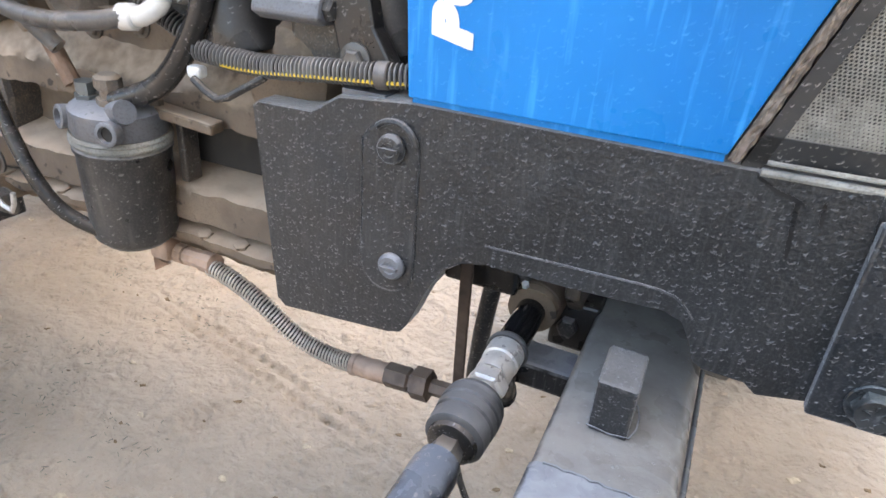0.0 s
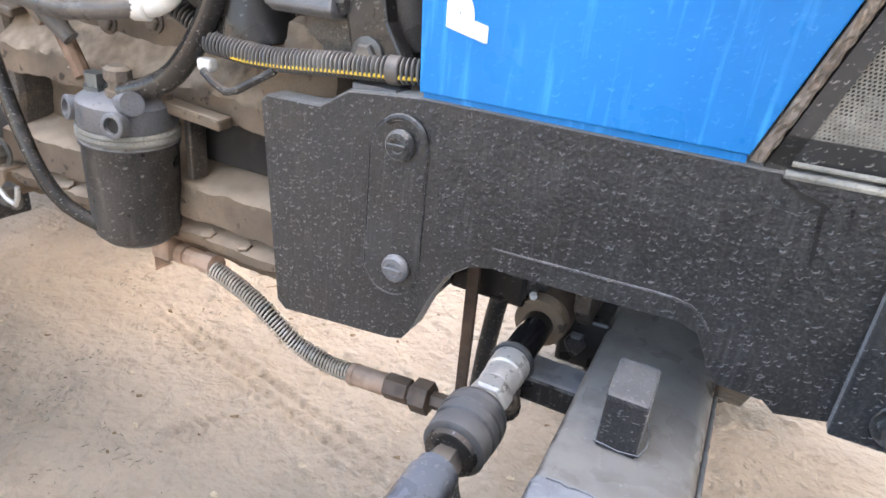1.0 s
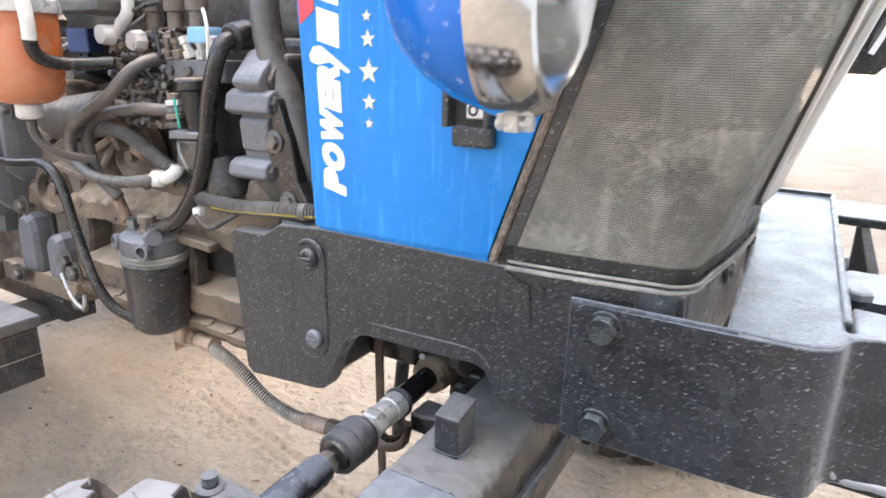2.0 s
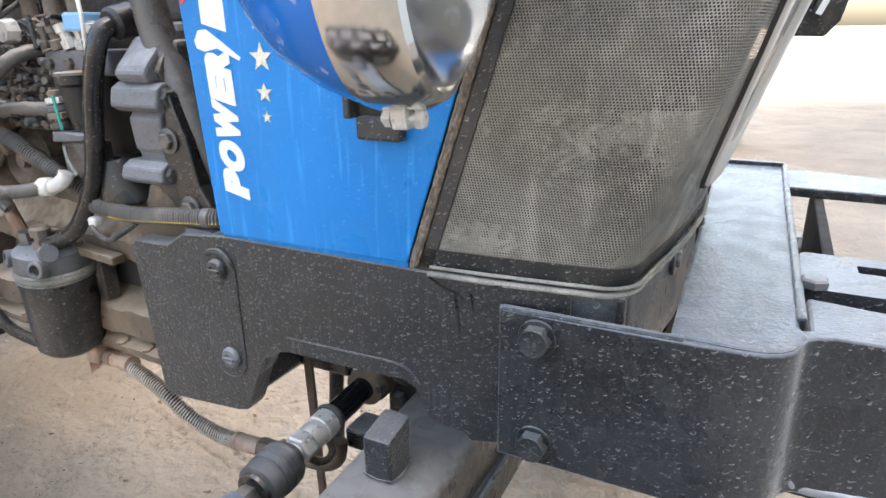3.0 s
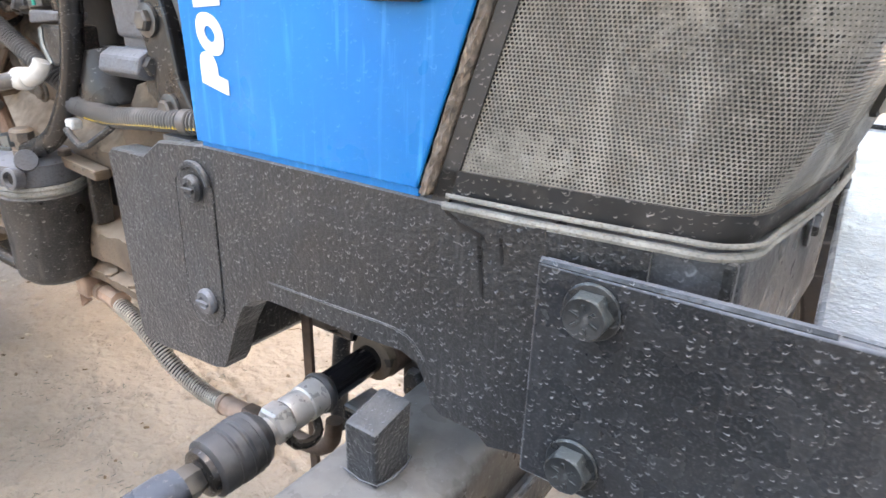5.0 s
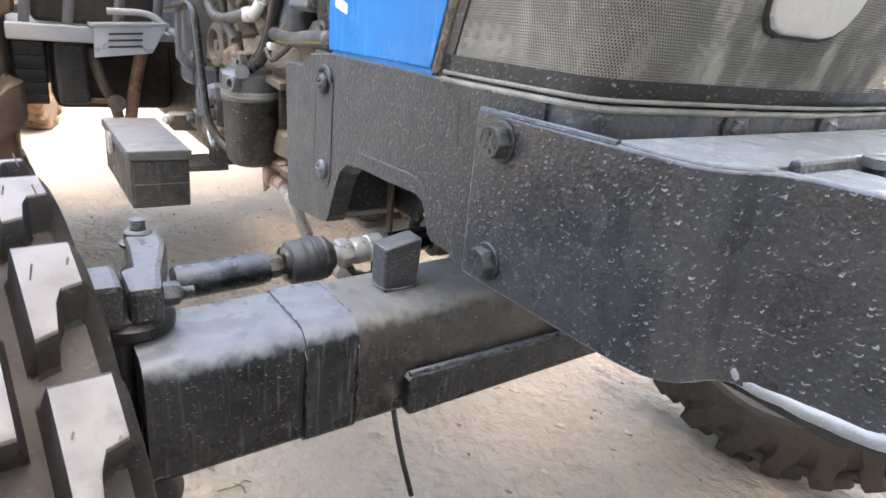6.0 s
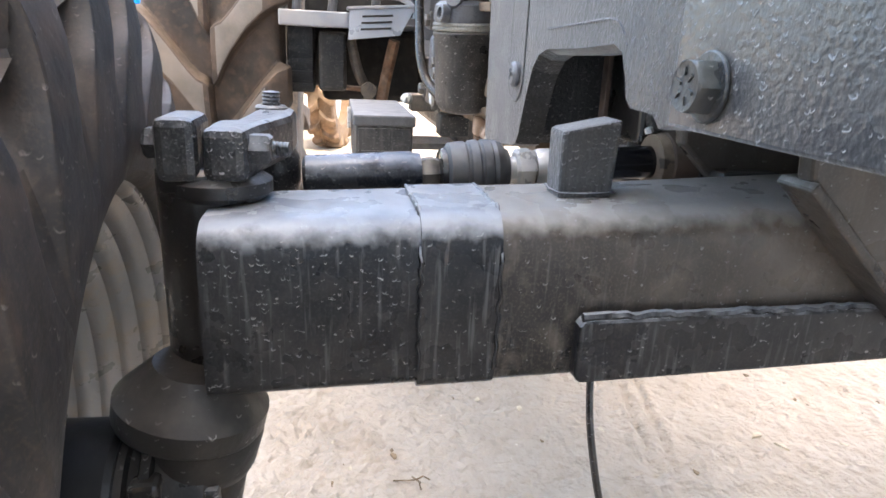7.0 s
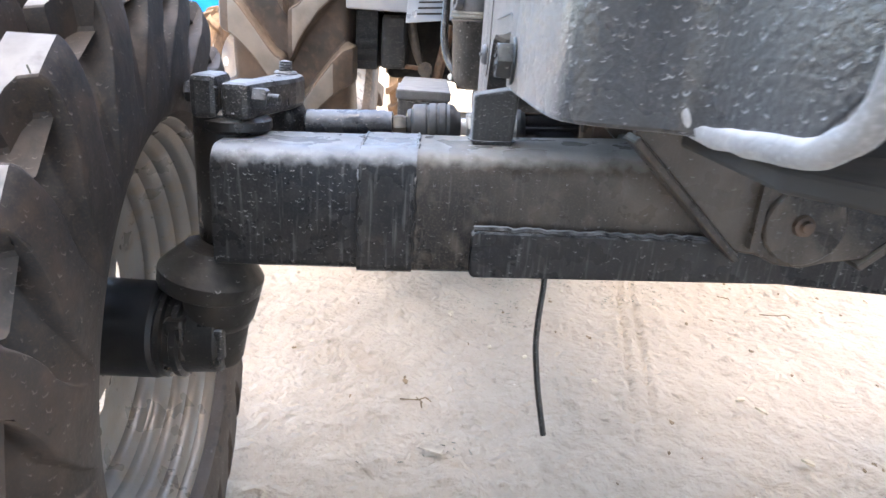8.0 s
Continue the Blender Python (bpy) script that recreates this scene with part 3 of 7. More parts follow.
# ---- front support frame ----
def front_support():
    front = [(-0.366, 0.774), (-0.360, 0.779), (-0.305, 0.780), (-0.292, 0.788), (-0.278, 0.797), (-0.213, 0.803), (0.03, 0.803), (0.104, 0.803),
             (0.107, 0.775), (0.20, 0.772), (0.20, 0.66), (0.112, 0.648), (0.077, 0.640), (0.068, 0.647), (0.038, 0.648), (0.030, 0.653), (0.025, 0.666), (0.016, 0.682), (0.002, 0.687),
             (-0.06, 0.684), (-0.14, 0.683), (-0.160, 0.678), (-0.176, 0.666), (-0.190, 0.640), (-0.206, 0.600), (-0.213, 0.590), (-0.226, 0.586), (-0.342, 0.575), (-0.351, 0.583)]
    back = [(x, z - 0.004) if 0.66 < z < 0.70 and x < 0.02 else (x, z) for x, z in front]
    inset = [(x * 0.994 - 0.0005, 0.69 + (z - 0.69) * 0.985) for x, z in front]
    part("front_support", loft([(inset, 0.44), (front, 0.4425), (back, 0.452), (back, 0.466)], "y"), m_black, tractor,
         "black cast side plate with dried splash marks", smooth=False)
    # deep rear block of the casting, and its inner cross wall
    blk = [(-0.362, 0.777), (-0.305, 0.778), (-0.278, 0.795), (-0.215, 0.80), (-0.215, 0.60), (-0.226, 0.59), (-0.342, 0.579), (-0.35, 0.587)]
    part("support_block", slab(blk, "y", 0.466, 0.62), m_black, tractor, bevel=0.004, smooth=False)
    part("support_deck", box(-0.215, 0.2, 0.466, 2 * YC - 0.466, 0.765, 0.797), m_black, tractor, smooth=False, bevel=0.003)
    part("support_web", box(-0.213, -0.2, 0.62, 2 * YC - 0.466, 0.60, 0.765), m_black, tractor, smooth=False)
    mir = [(x, z) for x, z in front][::-1]
    part("far_support", slab(mir, "y", 2 * YC - 0.466, 2 * YC - 0.44), m_black, tractor, smooth=False, bevel=0.003)
    # raised oval seat of the two bolts
    oval = round_rect(-0.254, -0.202, 0.632, 0.785, 0.0255, 8)
    inner = round_rect(-0.2525, -0.2035, 0.6335, 0.7835, 0.024, 8)
    part("bolt_seat", loft([(oval, 0.4395), (inner, 0.4388), (inner, 0.4388)], "y"), m_black, tractor, smooth=False)
    ring = [(x, 0.4394, z) for x, z in oval]
    part("seat_rim", tube(ring + [ring[0], ring[1]], 0.0007, 6, 0.006, caps=False), m_black, tractor)
    for x, z, mm, lab in ((-0.2255, 0.764, m_black, ""), (-0.2215, 0.659, m_alu, "worn bolt head with chipped paint")):
        b = lathe((x, 0.4378, z), (0, -1, 0), [(0, 0), (0, 0.0125), (0.003, 0.0125), (0.006, 0.010), (0.0065, 0.006), (0.005, 0.005), (0.005, 0)], 20)
        box(x - 0.008, x + 0.008, 0.429, 0.4335, z - 0.0015, z + 0.0015, b)
        part("bolt", b, mm, tractor, lab)
    # raised crescent over the upper bolt, shaped to imitate the shading there
    arc = [(-0.2245 + 0.020 * math.cos(radians(a)), 0.4372, 0.766 + 0.020 * math.sin(radians(a))) for a in range(10, 150, 14)]
    part("weld_bead", tube(arc, 0.0028, 8, 0.005), m_black, tractor)
    # cast step line along the lower edge
    part("weld_bead", tube([(-0.14, 0.4405, 0.700), (-0.06, 0.4400, 0.702), (-0.005, 0.4400, 0.703), (0.012, 0.4402, 0.697), (0.022, 0.4405, 0.686)], 0.0012, 6), m_black, tractor)
    part("support_cheek", slab([(0.1035, 0.4402), (0.130, 0.4440), (0.160, 0.4500), (0.160, 0.459), (0.1035, 0.4492)], "z", 0.70, 0.8005), m_black, tractor, smooth=False)
    drip = [[(0.034, 0.800), (0.047, 0.7932), (0.0625, 0.7888), (0.066, 0.7855), (0.0615, 0.7862), (0.046, 0.7905), (0.034, 0.7975)],
            [(0.0590, 0.7865), (0.0620, 0.7870), (0.0632, 0.774), (0.0655, 0.756), (0.0652, 0.7495), (0.0632, 0.7500), (0.0615, 0.764), (0.0600, 0.776)],
            [(0.0740, 0.7905), (0.0762, 0.7900), (0.0778, 0.780), (0.0778, 0.7735), (0.0760, 0.7735), (0.0752, 0.782)]]
    for pts in drip:
        part("oil_drip", slab(pts, "y", 0.4396, 0.4402), m_wet, tractor, "dark wet streak", smooth=False)
    part("clip_plate", box(-0.278, -0.238, 0.447, 0.47, 0.797, 0.802), m_alu, tractor)


front_support()

# ---- bonnet side panel, gasket and decals ----
SLOPE = 0.335


def hood():
    side = [(-0.213, 0.807), (0.0135, 0.809), (0.0135 + SLOPE * 0.44, 1.248), (-0.24, 1.248)]
    part("hood_panel", slab(side, "y", 0.437, 0.4405), m_blue, tractor, "glossy blue sheet metal side panel with decals", smooth=False, bevel=0.0012)
    far = [(x, z) for x, z in side]
    part("far_hood_panel", slab(far, "y", 2 * YC - 0.4405, 2 * YC - 0.437), m_blue, tractor, smooth=False, bevel=0.0012)
    n = 12
    prof = [(0.437 + (2 * YC - 0.874) * k / n, 1.2495 + 0.07 * math.sin(math.pi * k / n) ** 0.6) for k in range(n + 1)]
    top = prof + [(y, z - 0.004) for y, z in prof[::-1]]
    part("hood_top", slab(top, "x", -0.24, 0.155), m_blue, tractor, "blue curved bonnet top")
    # folded lower lip
    part("hood_lip", box(-0.211, 0.0125, 0.441, 0.447, 0.803, 0.808), m_blue, tractor)
    # foam gasket along the raked front edge
    rng = random.Random(8)
    foam = bmesh.new()
    rows = []
    for k in range(111):
        z = 0.806 + 0.442 * k / 110
        x = SLOPE * (z - 0.806)
        w = [rng.uniform(-0.0008, 0.0008) for i in range(6)]
        rows.append([foam.verts.new(p) for p in ((0.0145 + x, 0.452, z), (0.0142 + x, 0.4392 + w[0], z), (0.0162 + x, 0.4372 + w[1] * 1.6, z), (0.0180 + x, 0.4378 + w[2] * 2, z + w[5]), (0.0204 + x + w[3], 0.4374 + w[4] * 1.6, z), (0.0224 + x + w[5], 0.4405, z), (0.0224 + x, 0.452, z))])
    for a, b in zip(rows, rows[1:]):
        for i in range(7):
            foam.faces.new((a[i], a[(i + 1) % 7], b[(i + 1) % 7], b[i]))
    foam.faces.new(rows[0])
    foam.faces.new(rows[-1][::-1])
    part("gasket", foam, m_foam, tractor, "crumbling brown foam strip", smooth=False)


hood()


def decal_text(body, size, shear):
    c = bpy.data.curves.new("lettering", "FONT")
    c.body, c.size, c.shear, c.offset, c.extrude = body, size, shear, 0.0026, 0.0002
    ob = bpy.data.objects.new("lettering", c)
    me = bpy.data.meshes.new_from_object(ob)
    bpy.data.objects.remove(ob)
    return me


def decals():
    y = 0.4364
    # lettering climbs the panel: its reading direction is upward
    a0 = 0.0
    for ch, wd in (("P", 0.92), ("O", 1.08), ("W", 1.36), ("E", 0.86), ("R", 0.98)):
        me = decal_text(ch, 0.043, 0.0)
        xs = [v.co.x for v in me.vertices]
        ys = [v.co.y for v in me.vertices]
        w, h = max(xs) - min(xs), max(ys) - min(ys)
        for v in me.vertices:
            b = (v.co.y - min(ys)) / h
            a = a0 + (wd * 0.94) * (v.co.x - min(xs)) / w
            v.co = Vector((-0.165 - 0.030 * b - 0.0012 * a, y - v.co.z, 0.849 + 0.0272 * a + 0.007 * b))
        a0 += wd
        # fat strokes: the outline repeated a little to each side
        bold = bmesh.new()
        for k, (dx, dz) in enumerate(((0, 0), (0.0011, 0.0009), (-0.0011, -0.0009), (0.0011, -0.0009), (-0.0011, 0.0009))):
            bold.from_mesh(me)
            for v in list(bold.verts)[-len(me.vertices):]:
                v.co += Vector((dx, -0.00006 * k, dz))
        bold.to_mesh(me)
        bold.free()
        me.materials.append(m_white)
        c = Vector((-0.18, y, 0.857 + 0.0272 * (a0 - wd * 0.5) - 0.014))
        for v in me.vertices:
            v.co -= c
        part("letter", None, None, tractor, "white bold letter %s of a word running upward" % ch, m=Matrix.Translation(c), data=me)
    # emblem and further plain decal shapes above the word
    bm = slab([(-0.212, 0.999), (-0.206, 1.008), (-0.196, 1.009), (-0.186, 1.003), (-0.156, 0.984), (-0.158, 0.981), (-0.184, 0.992), (-0.2, 0.989), (-0.21, 0.992)], "y", y, y + 0.001)
    part("decal", bm, m_white, tractor, "white lightning shaped emblem")
    for z0, z1 in ((1.012, 1.048), (1.054, 1.092), (1.098, 1.135)):
        part("decal", slab([(-0.170, z0 - 0.006), (-0.170, z1 - 0.008), (-0.200, z1), (-0.200, z0 + 0.002)], "y", y, y + 0.001), m_white, tractor, "white bar of a bonnet emblem")
    part("decal", slab([(-0.224, 1.03), (-0.203, 1.045), (-0.203, 1.14), (-0.229, 1.14)], "y", y, y + 0.001), m_red, tractor, "red decal stripe")
    part("decal", slab([(-0.166, 1.07), (-0.15, 1.095), (-0.13, 1.14), (-0.166, 1.14)], "y", y, y + 0.001), m_red, tractor, "red decal stripe")
    for x, z, r in ((-0.131, 0.931, 0.006), (-0.131, 0.953, 0.0095), (-0.131, 0.984, 0.0135), (-0.132, 1.016, 0.0095), (-0.133, 1.038, 0.006)):
        pts = [(x + (r if k % 2 == 0 else r * 0.42) * math.sin(k * math.pi / 5), z + (r if k % 2 == 0 else r * 0.42) * math.cos(k * math.pi / 5)) for k in range(10)]
        part("star", slab(pts, "y", y - 0.0004, y + 0.0006), m_silver, tractor)


decals()


# ---- grille ----
def grille_plan():
    """Half plan of the nose at its foot, from the bonnet edge to the middle."""
    pts = [(0.022, 0.4435), (0.09, 0.4485), (0.155, 0.456)]
    for a in range(0, 91, 10):
        t = radians(a)
        pts.append((0.166 + 0.034 * math.sin(t), 0.492 - 0.034 * math.cos(t)))
    pts += [(0.208, 0.55), (0.217, 0.63), (0.221, YC)]
    return pts


def resample(pts, step):
    acc = [0.0]
    for a, b in zip(pts, pts[1:]):
        acc.append(acc[-1] + math.dist(a, b))
    n = int(acc[-1] / step)
    px = np.interp(np.linspace(0, acc[-1], n + 1), acc, [p[0] for p in pts])
    py = np.interp(np.linspace(0, acc[-1], n + 1), acc, [p[1] for p in pts])
    return list(zip(px, py))


def sheet(name, line, z0, z1, thick, material, label="", steps=1, rake=SLOPE):
    """A raked wall along a plan line, offset inward by its thickness."""
    bm = bmesh.new()
    rows = []
    for k in range(steps + 1):
        z = z0 + (z1 - z0) * k / steps
        rows.append([(x + rake * (z - 0.8), y, z) for x, y in line])
    out = [[bm.verts.new(v) for v in r] for r in rows]
    inn = []
    for r in rows:
        q = []
        for i, v in enumerate(r):
            a, b = r[max(i - 1, 0)], r[min(i + 1, len(r) - 1)]
            d = Vector((b[0] - a[0], b[1] - a[1], 0)).normalized()
            q.append(bm.verts.new(Vector(v) + Vector((-d.y, d.x, 0)) * thick))
        inn.append(q)
    n = len(line)
    for k in range(steps):
        for i in range(n - 1):
            bm.faces.new((out[k][i], out[k][i + 1], out[k + 1][i + 1], out[k + 1][i]))
            bm.faces.new((inn[k][i], inn[k + 1][i], inn[k + 1][i + 1], inn[k][i + 1]))
    for i in range(n - 1):
        bm.faces.new((out[0][i], inn[0][i], inn[0][i + 1], out[0][i + 1]))
        bm.faces.new((out[-1][i], out[-1][i + 1], inn[-1][i + 1], inn[-1][i]))
    for k in range(steps):
        for i in (0, n - 1):
            bm.faces.new((out[k][i], out[k + 1][i], inn[k + 1][i], inn[k][i]))
    return part(name, bm, material, tractor, label)


def grille():
    half = grille_plan()
    full = half + [(x, 2 * YC - y) for x, y in half[-2::-1]]
    line = resample(full, 0.006)
    acc = [0.0]
    for a, b in zip(full, full[1:]):
        acc.append(acc[-1] + math.dist(a, b))
    total = acc[-1]
    fx, fy = [p[0] for p in full], [p[1] for p in full]

    def at(s, z):
        x, y = np.interp(s, acc, fx), np.interp(s, acc, fy)
        return (float(x) + SLOPE * (z - 0.8), float(y), z)

    # perforated sheet: one ring of six quads round each hole, staggered rows
    pitch, rowh = 0.0025, 0.00217
    s0, s1, z0, z1 = 0.011, total - 0.011, 0.822, 1.235
    cols, rows = int((s1 - s0) / pitch), int((z1 - z0) / rowh)
    jj, ii = np.divmod(np.arange(cols * rows), cols)
    cs, cz = s0 + (ii + 0.5 + 0.5 * (jj % 2)) * pitch, z0 + (jj + 0.5) * rowh
    # dust clogs the holes in smears
    coarse = [[noise.noise(Vector((a * 0.012 * 15.0, b * 0.012 * 21.0, 4.0))) for b in range(120)] for a in range(120)]
    cl = np.array(coarse)[(cs / 0.012).astype(int).clip(0, 119), (cz / 0.012).astype(int).clip(0, 119)] + 0.22 * np.sin(cs * 410.0 + 3.0 * np.sin(cz * 170.0)) * np.sin(cz * 330.0)
    # and in upright streaks low on the nose
    cl = cl + np.clip((cs - 0.13) / 0.04, 0.0, 1.0) * np.clip((0.885 - cz) / 0.05, 0.0, 1.0) * (0.12 + 0.55 * np.sin(cs * 138.0 + 2.2 * np.sin(cs * 41.0) + 6.0 * cz))
    hr = 0.00087 * (1.0 - 0.5 * np.clip((cl - 0.2) * 5.0, 0.0, 1.0))
    ang = np.radians(60.0 * np.arange(6) + 30.0)
    su = np.concatenate([cs[:, None] + np.cos(ang) * pitch * 0.577, cs[:, None] + np.cos(ang) * hr[:, None]], axis=1).ravel()
    zu = np.concatenate([cz[:, None] + np.sin(ang) * rowh * 0.667, cz[:, None] + np.sin(ang) * hr[:, None]], axis=1).ravel()
    verts = np.stack([np.interp(su, acc, fx) + SLOPE * (zu - 0.8), np.interp(su, acc, fy), zu], axis=1)
    quad = np.array([(k, (k + 1) % 6, 6 + (k + 1) % 6, 6 + k) for k in range(6)])
    faces = (np.arange(cols * rows)[:, None, None] * 12 + quad).reshape(-1, 4).tolist()
    verts = verts.tolist()
    me = bpy.data.meshes.new("grille_sheet")
    me.from_pydata(verts, [], faces)
    me.materials.append(m_mesh)
    part("grille_sheet", None, None, tractor, "dusty perforated steel grille sheet", m=Matrix(), data=me, kind="stuff")
    cut = lambda a, b: [p for p, s in zip(line, np.linspace(0, total, len(line))) if a <= s <= b]
    off = lambda ln, d: [(x + d * (0.35 if 0.02 < x < 0.17 else 1.0) * (1 if x > 0.17 else 0.0), y - d * (1 if y < YC else -1) * (1 if x < 0.2 else 0)) for x, y in ln]
    sheet("grille_frame", off(line, 0.002), 0.806, 0.824, 0.006, m_frame, "black lower grille frame with splashes")
    sheet("grille_frame", off(cut(0, 0.0155), 0.002), 0.803, 1.24, 0.006, m_frame, "black raked side frame of the grille")
    sheet("grille_frame", off(cut(total - 0.0155, total), 0.002), 0.803, 1.24, 0.006, m_frame)
    sheet("grille_frame", off(line, 0.002), 1.225, 1.245, 0.006, m_frame)
    # pale seals and the black skirt under the nose
    big = off(line, 0.007)
    zs = lambda z: [(x + SLOPE * (z - 0.8), y, z) for x, y in big]
    part("seal", tube(zs(0.8025)[2:-2:2], 0.0027, 8, 0.02), m_seal, tractor, "pale dusty rubber seal")
    part("seal", tube(zs(0.8090)[2:-2:2], 0.0017, 8, 0.02), m_seal, tractor)
    sheet("skirt", off(cut(0.035, total - 0.035), 0.003), 0.715, 0.801, 0.01, m_skirt, "black front skirt under the grille", 2, rake=0.0)
    # added dark box: shade of the gap behind the skirt, hides the ground
    part("nose_gap_fill", box(0.10, 0.215, 0.47, 2 * YC - 0.47, 0.665, 0.70), m_dark, tractor, smooth=False)
    # radiator screen behind the holes
    sheet("radiator_screen", [(x - 0.03 * (x > 0.15), y + 0.03 * (1 if y < YC else -1)) for x, y in cut(0.0, total)], 0.80, 1.24, 0.004, m_radiator)
    part("grille_cap", slab([(x + SLOPE * 0.445, y) for x, y in full], "z", 1.245, 1.27), m_blue, tractor, "blue nose cap over the grille", bevel=0.006)
    # beige plate with a small mesh window on the nose
    mid = total / 2
    def on(u, z, d):
        p = at(mid + u, z)
        return Vector((p[0] + d, p[1], p[2]))
    outer = [(0.500, 1.19), (0.520, 1.06), (0.553, 0.950), (0.5636, 0.917), (0.5735, 0.889), (0.5800, 0.8765), (0.5885, 0.8685), (0.6010, 0.8650), (0.650, 0.8650), (0.6640, 0.8680), (0.6735, 0.8755), (0.6785, 0.888), (0.682, 0.915), (0.685, 0.950), (0.692, 1.06), (0.70, 1.19)]
    hole = [(0.530, 1.16), (0.540, 1.05), (0.562, 0.955), (0.5745, 0.931), (0.5850, 0.9145), (0.5885, 0.9105), (0.5925, 0.9085), (0.600, 0.908), (0.622, 0.908), (0.6290, 0.9090), (0.6345, 0.9120), (0.6385, 0.918), (0.643, 0.931), (0.648, 0.955), (0.655, 1.05), (0.665, 1.16)]
    rim = [(0.613 + (u - 0.613) * 1.045, z - 0.0025 * (z < 0.88)) for u, z in outer]
    bm = bmesh.new()
    loops = []
    for pts, d in ((outer, 0.0005), (outer, 0.0075), (hole, 0.0075), (hole, 0.0005)):
        loops.append([bm.verts.new(on(u - YC, z, d)) for u, z in pts])
    n = len(outer)
    for a, b in zip(loops, loops[1:]):
        for k in range(n):
            q = (k + 1) % n
            bm.faces.new((a[k], a[q], b[q], b[k]))
    plate = part("nose_plate", bm, m_insert, tractor, "pale dusty plate with a meshed window on the nose", bevel=0.002, smooth=False)
    # dark rim added as the shadow line in the gap round the plate
    bm = bmesh.new()
    loops = [[bm.verts.new(on(u - YC, z, d)) for u, z in pts] for pts, d in ((rim, 0.0004), (rim, 0.004), (outer, 0.004))]
    for a, b in zip(loops, loops[1:]):
        for k in range(n):
            q = (k + 1) % n
            bm.faces.new((a[k], a[q], b[q], b[k]))
    part("plate_shadow_rim", bm, m_dark, plate, "dark rim round the plate, shadow line in its colour", smooth=False)
    for y in (0.608, 0.745):
        p = (0.2175 if y < 0.65 else 0.2245, y, 0.789)
        part("bolt", hex_bolt(p, (1, 0, 0), 0.009, 0.007, 0.017), m_bump, tractor)


grille()


# ---- bumper and weight carrier ----
def bumper():
    plan = [(0.106, 0.428), (0.15, 0.4285), (0.20, 0.429), (0.255, 0.430), (0.285, 0.4305), (0.303, 0.4325), (0.315, 0.438), (0.322, 0.446), (0.326, 0.456), (0.3285, 0.466),
            (0.3315, 0.473), (0.338, 0.479), (0.35, 0.483), (0.41, 0.486), (0.444, 0.489)]
    inn = [(x - (0.010 if x > 0.30 else 0.0), y + (0.012 if x < 0.325 else 0.010)) for x, y in plan]
    bm = bmesh.new()
    cols = []
    for (x, y), (u, v) in zip(plan, inn):
        zb = 0.6455 + max(0.0, x - 0.27) * 0.05
        if x > 0.43:
            zb += 0.03
        zt = 0.787
        cols.append([bm.verts.new(p) for p in ((x, y, zb), (x, y, zt), (u, v, zt), (u, v, zb))])
    for a, b in zip(cols, cols[1:]):
        for k in range(4):
            q = (k + 1) % 4
            bm.faces.new((a[k], b[k], b[q], a[q]))
    bm.faces.new(cols[0])
    bm.faces.new(cols[-1][::-1])
    part("bumper_side", bm, m_bump, tractor, "black steel bumper side with rounded bend", bevel=0.002)
    # lip along the top of the side plate
    part("bumper_lip", tube([(0.107, 0.4312, 0.7865), (0.18, 0.432, 0.7872), (0.25, 0.4335, 0.7872)], 0.003, 8), m_bump, tractor, "dusty pale upper edge")
    # top plates
    top = [(0.211, 1.13), (0.240, 0.435)] + [(x, y + 0.003) for x, y in plan[4:11]] + [(0.326, 0.49), (0.309, 1.14)]
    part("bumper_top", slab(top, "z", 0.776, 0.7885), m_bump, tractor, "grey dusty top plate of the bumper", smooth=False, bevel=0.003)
    part("bumper_rib", slab([(0.324, 0.50), (0.331, 0.50), (0.315, 1.13), (0.308, 1.13)], "z", 0.78, 0.7925), m_bump, tractor, smooth=False, bevel=0.003)
    fr = [(0.333, 0.482), (0.41, 0.489), (0.44, 0.51), (0.448, 0.545), (0.332, 0.562)]
    part("carrier_plate", slab(fr, "z", 0.772, 0.786), m_bump, tractor, "grey front plate of the weight carrier", smooth=False, bevel=0.003)
    # bar with a bolt hole
    bar = bmesh.new()
    a = round_rect(0.328, 0.455, 0.585, 0.690, 0.008, 3)
    hc = [(0.389 + 0.016 * math.cos(math.atan2(y - 0.6375, x - 0.3935)), 0.655 + 0.016 * math.sin(math.atan2(y - 0.6375, x - 0.3935))) for x, y in a]
    loft([(a, 0.76), (a, 0.786), (hc, 0.786), (hc, 0.76)], "z", bar, caps=False)
    part("carrier_bar", bar, m_bump, tractor, "grey bar with a bolt hole", smooth=False)
    part("bolt", hex_bolt((0.338, 0.592, 0.786), (0, 0, 1), 0.012, 0.008), m_alu, tractor)
    part("bolt", hex_bolt((0.322, 0.75, 0.775), (1, 0, 0), 0.012, 0.010), m_alu, tractor)
    part("carrier_plate", slab([(0.316, 0.995), (0.49, 0.99), (0.50, 1.10), (0.312, 1.13)], "z", 0.772, 0.786), m_bump, tractor, smooth=False, bevel=0.003)
    part("carrier_front", slab([(0.46, 0.535), (0.475, 0.535), (0.50, 1.10), (0.485, 1.10)], "z", 0.70, 0.786), m_bump, tractor, smooth=False, bevel=0.003)
    # lower flange of the arm and the plate behind it
    edge = [(0.333, 0.482, 0.661), (0.338, 0.484, 0.655), (0.345, 0.487, 0.652), (0.38, 0.487, 0.6535), (0.405, 0.4875, 0.655), (0.424, 0.488, 0.6585), (0.436, 0.4885, 0.666), (0.443, 0.489, 0.680), (0.446, 0.489, 0.70), (0.447, 0.489, 0.76)]
    rng = random.Random(21)
    edge = [tuple(c + rng.uniform(-0.0006, 0.0006) for c in p) for p in curve_pts(edge, 0.009)]
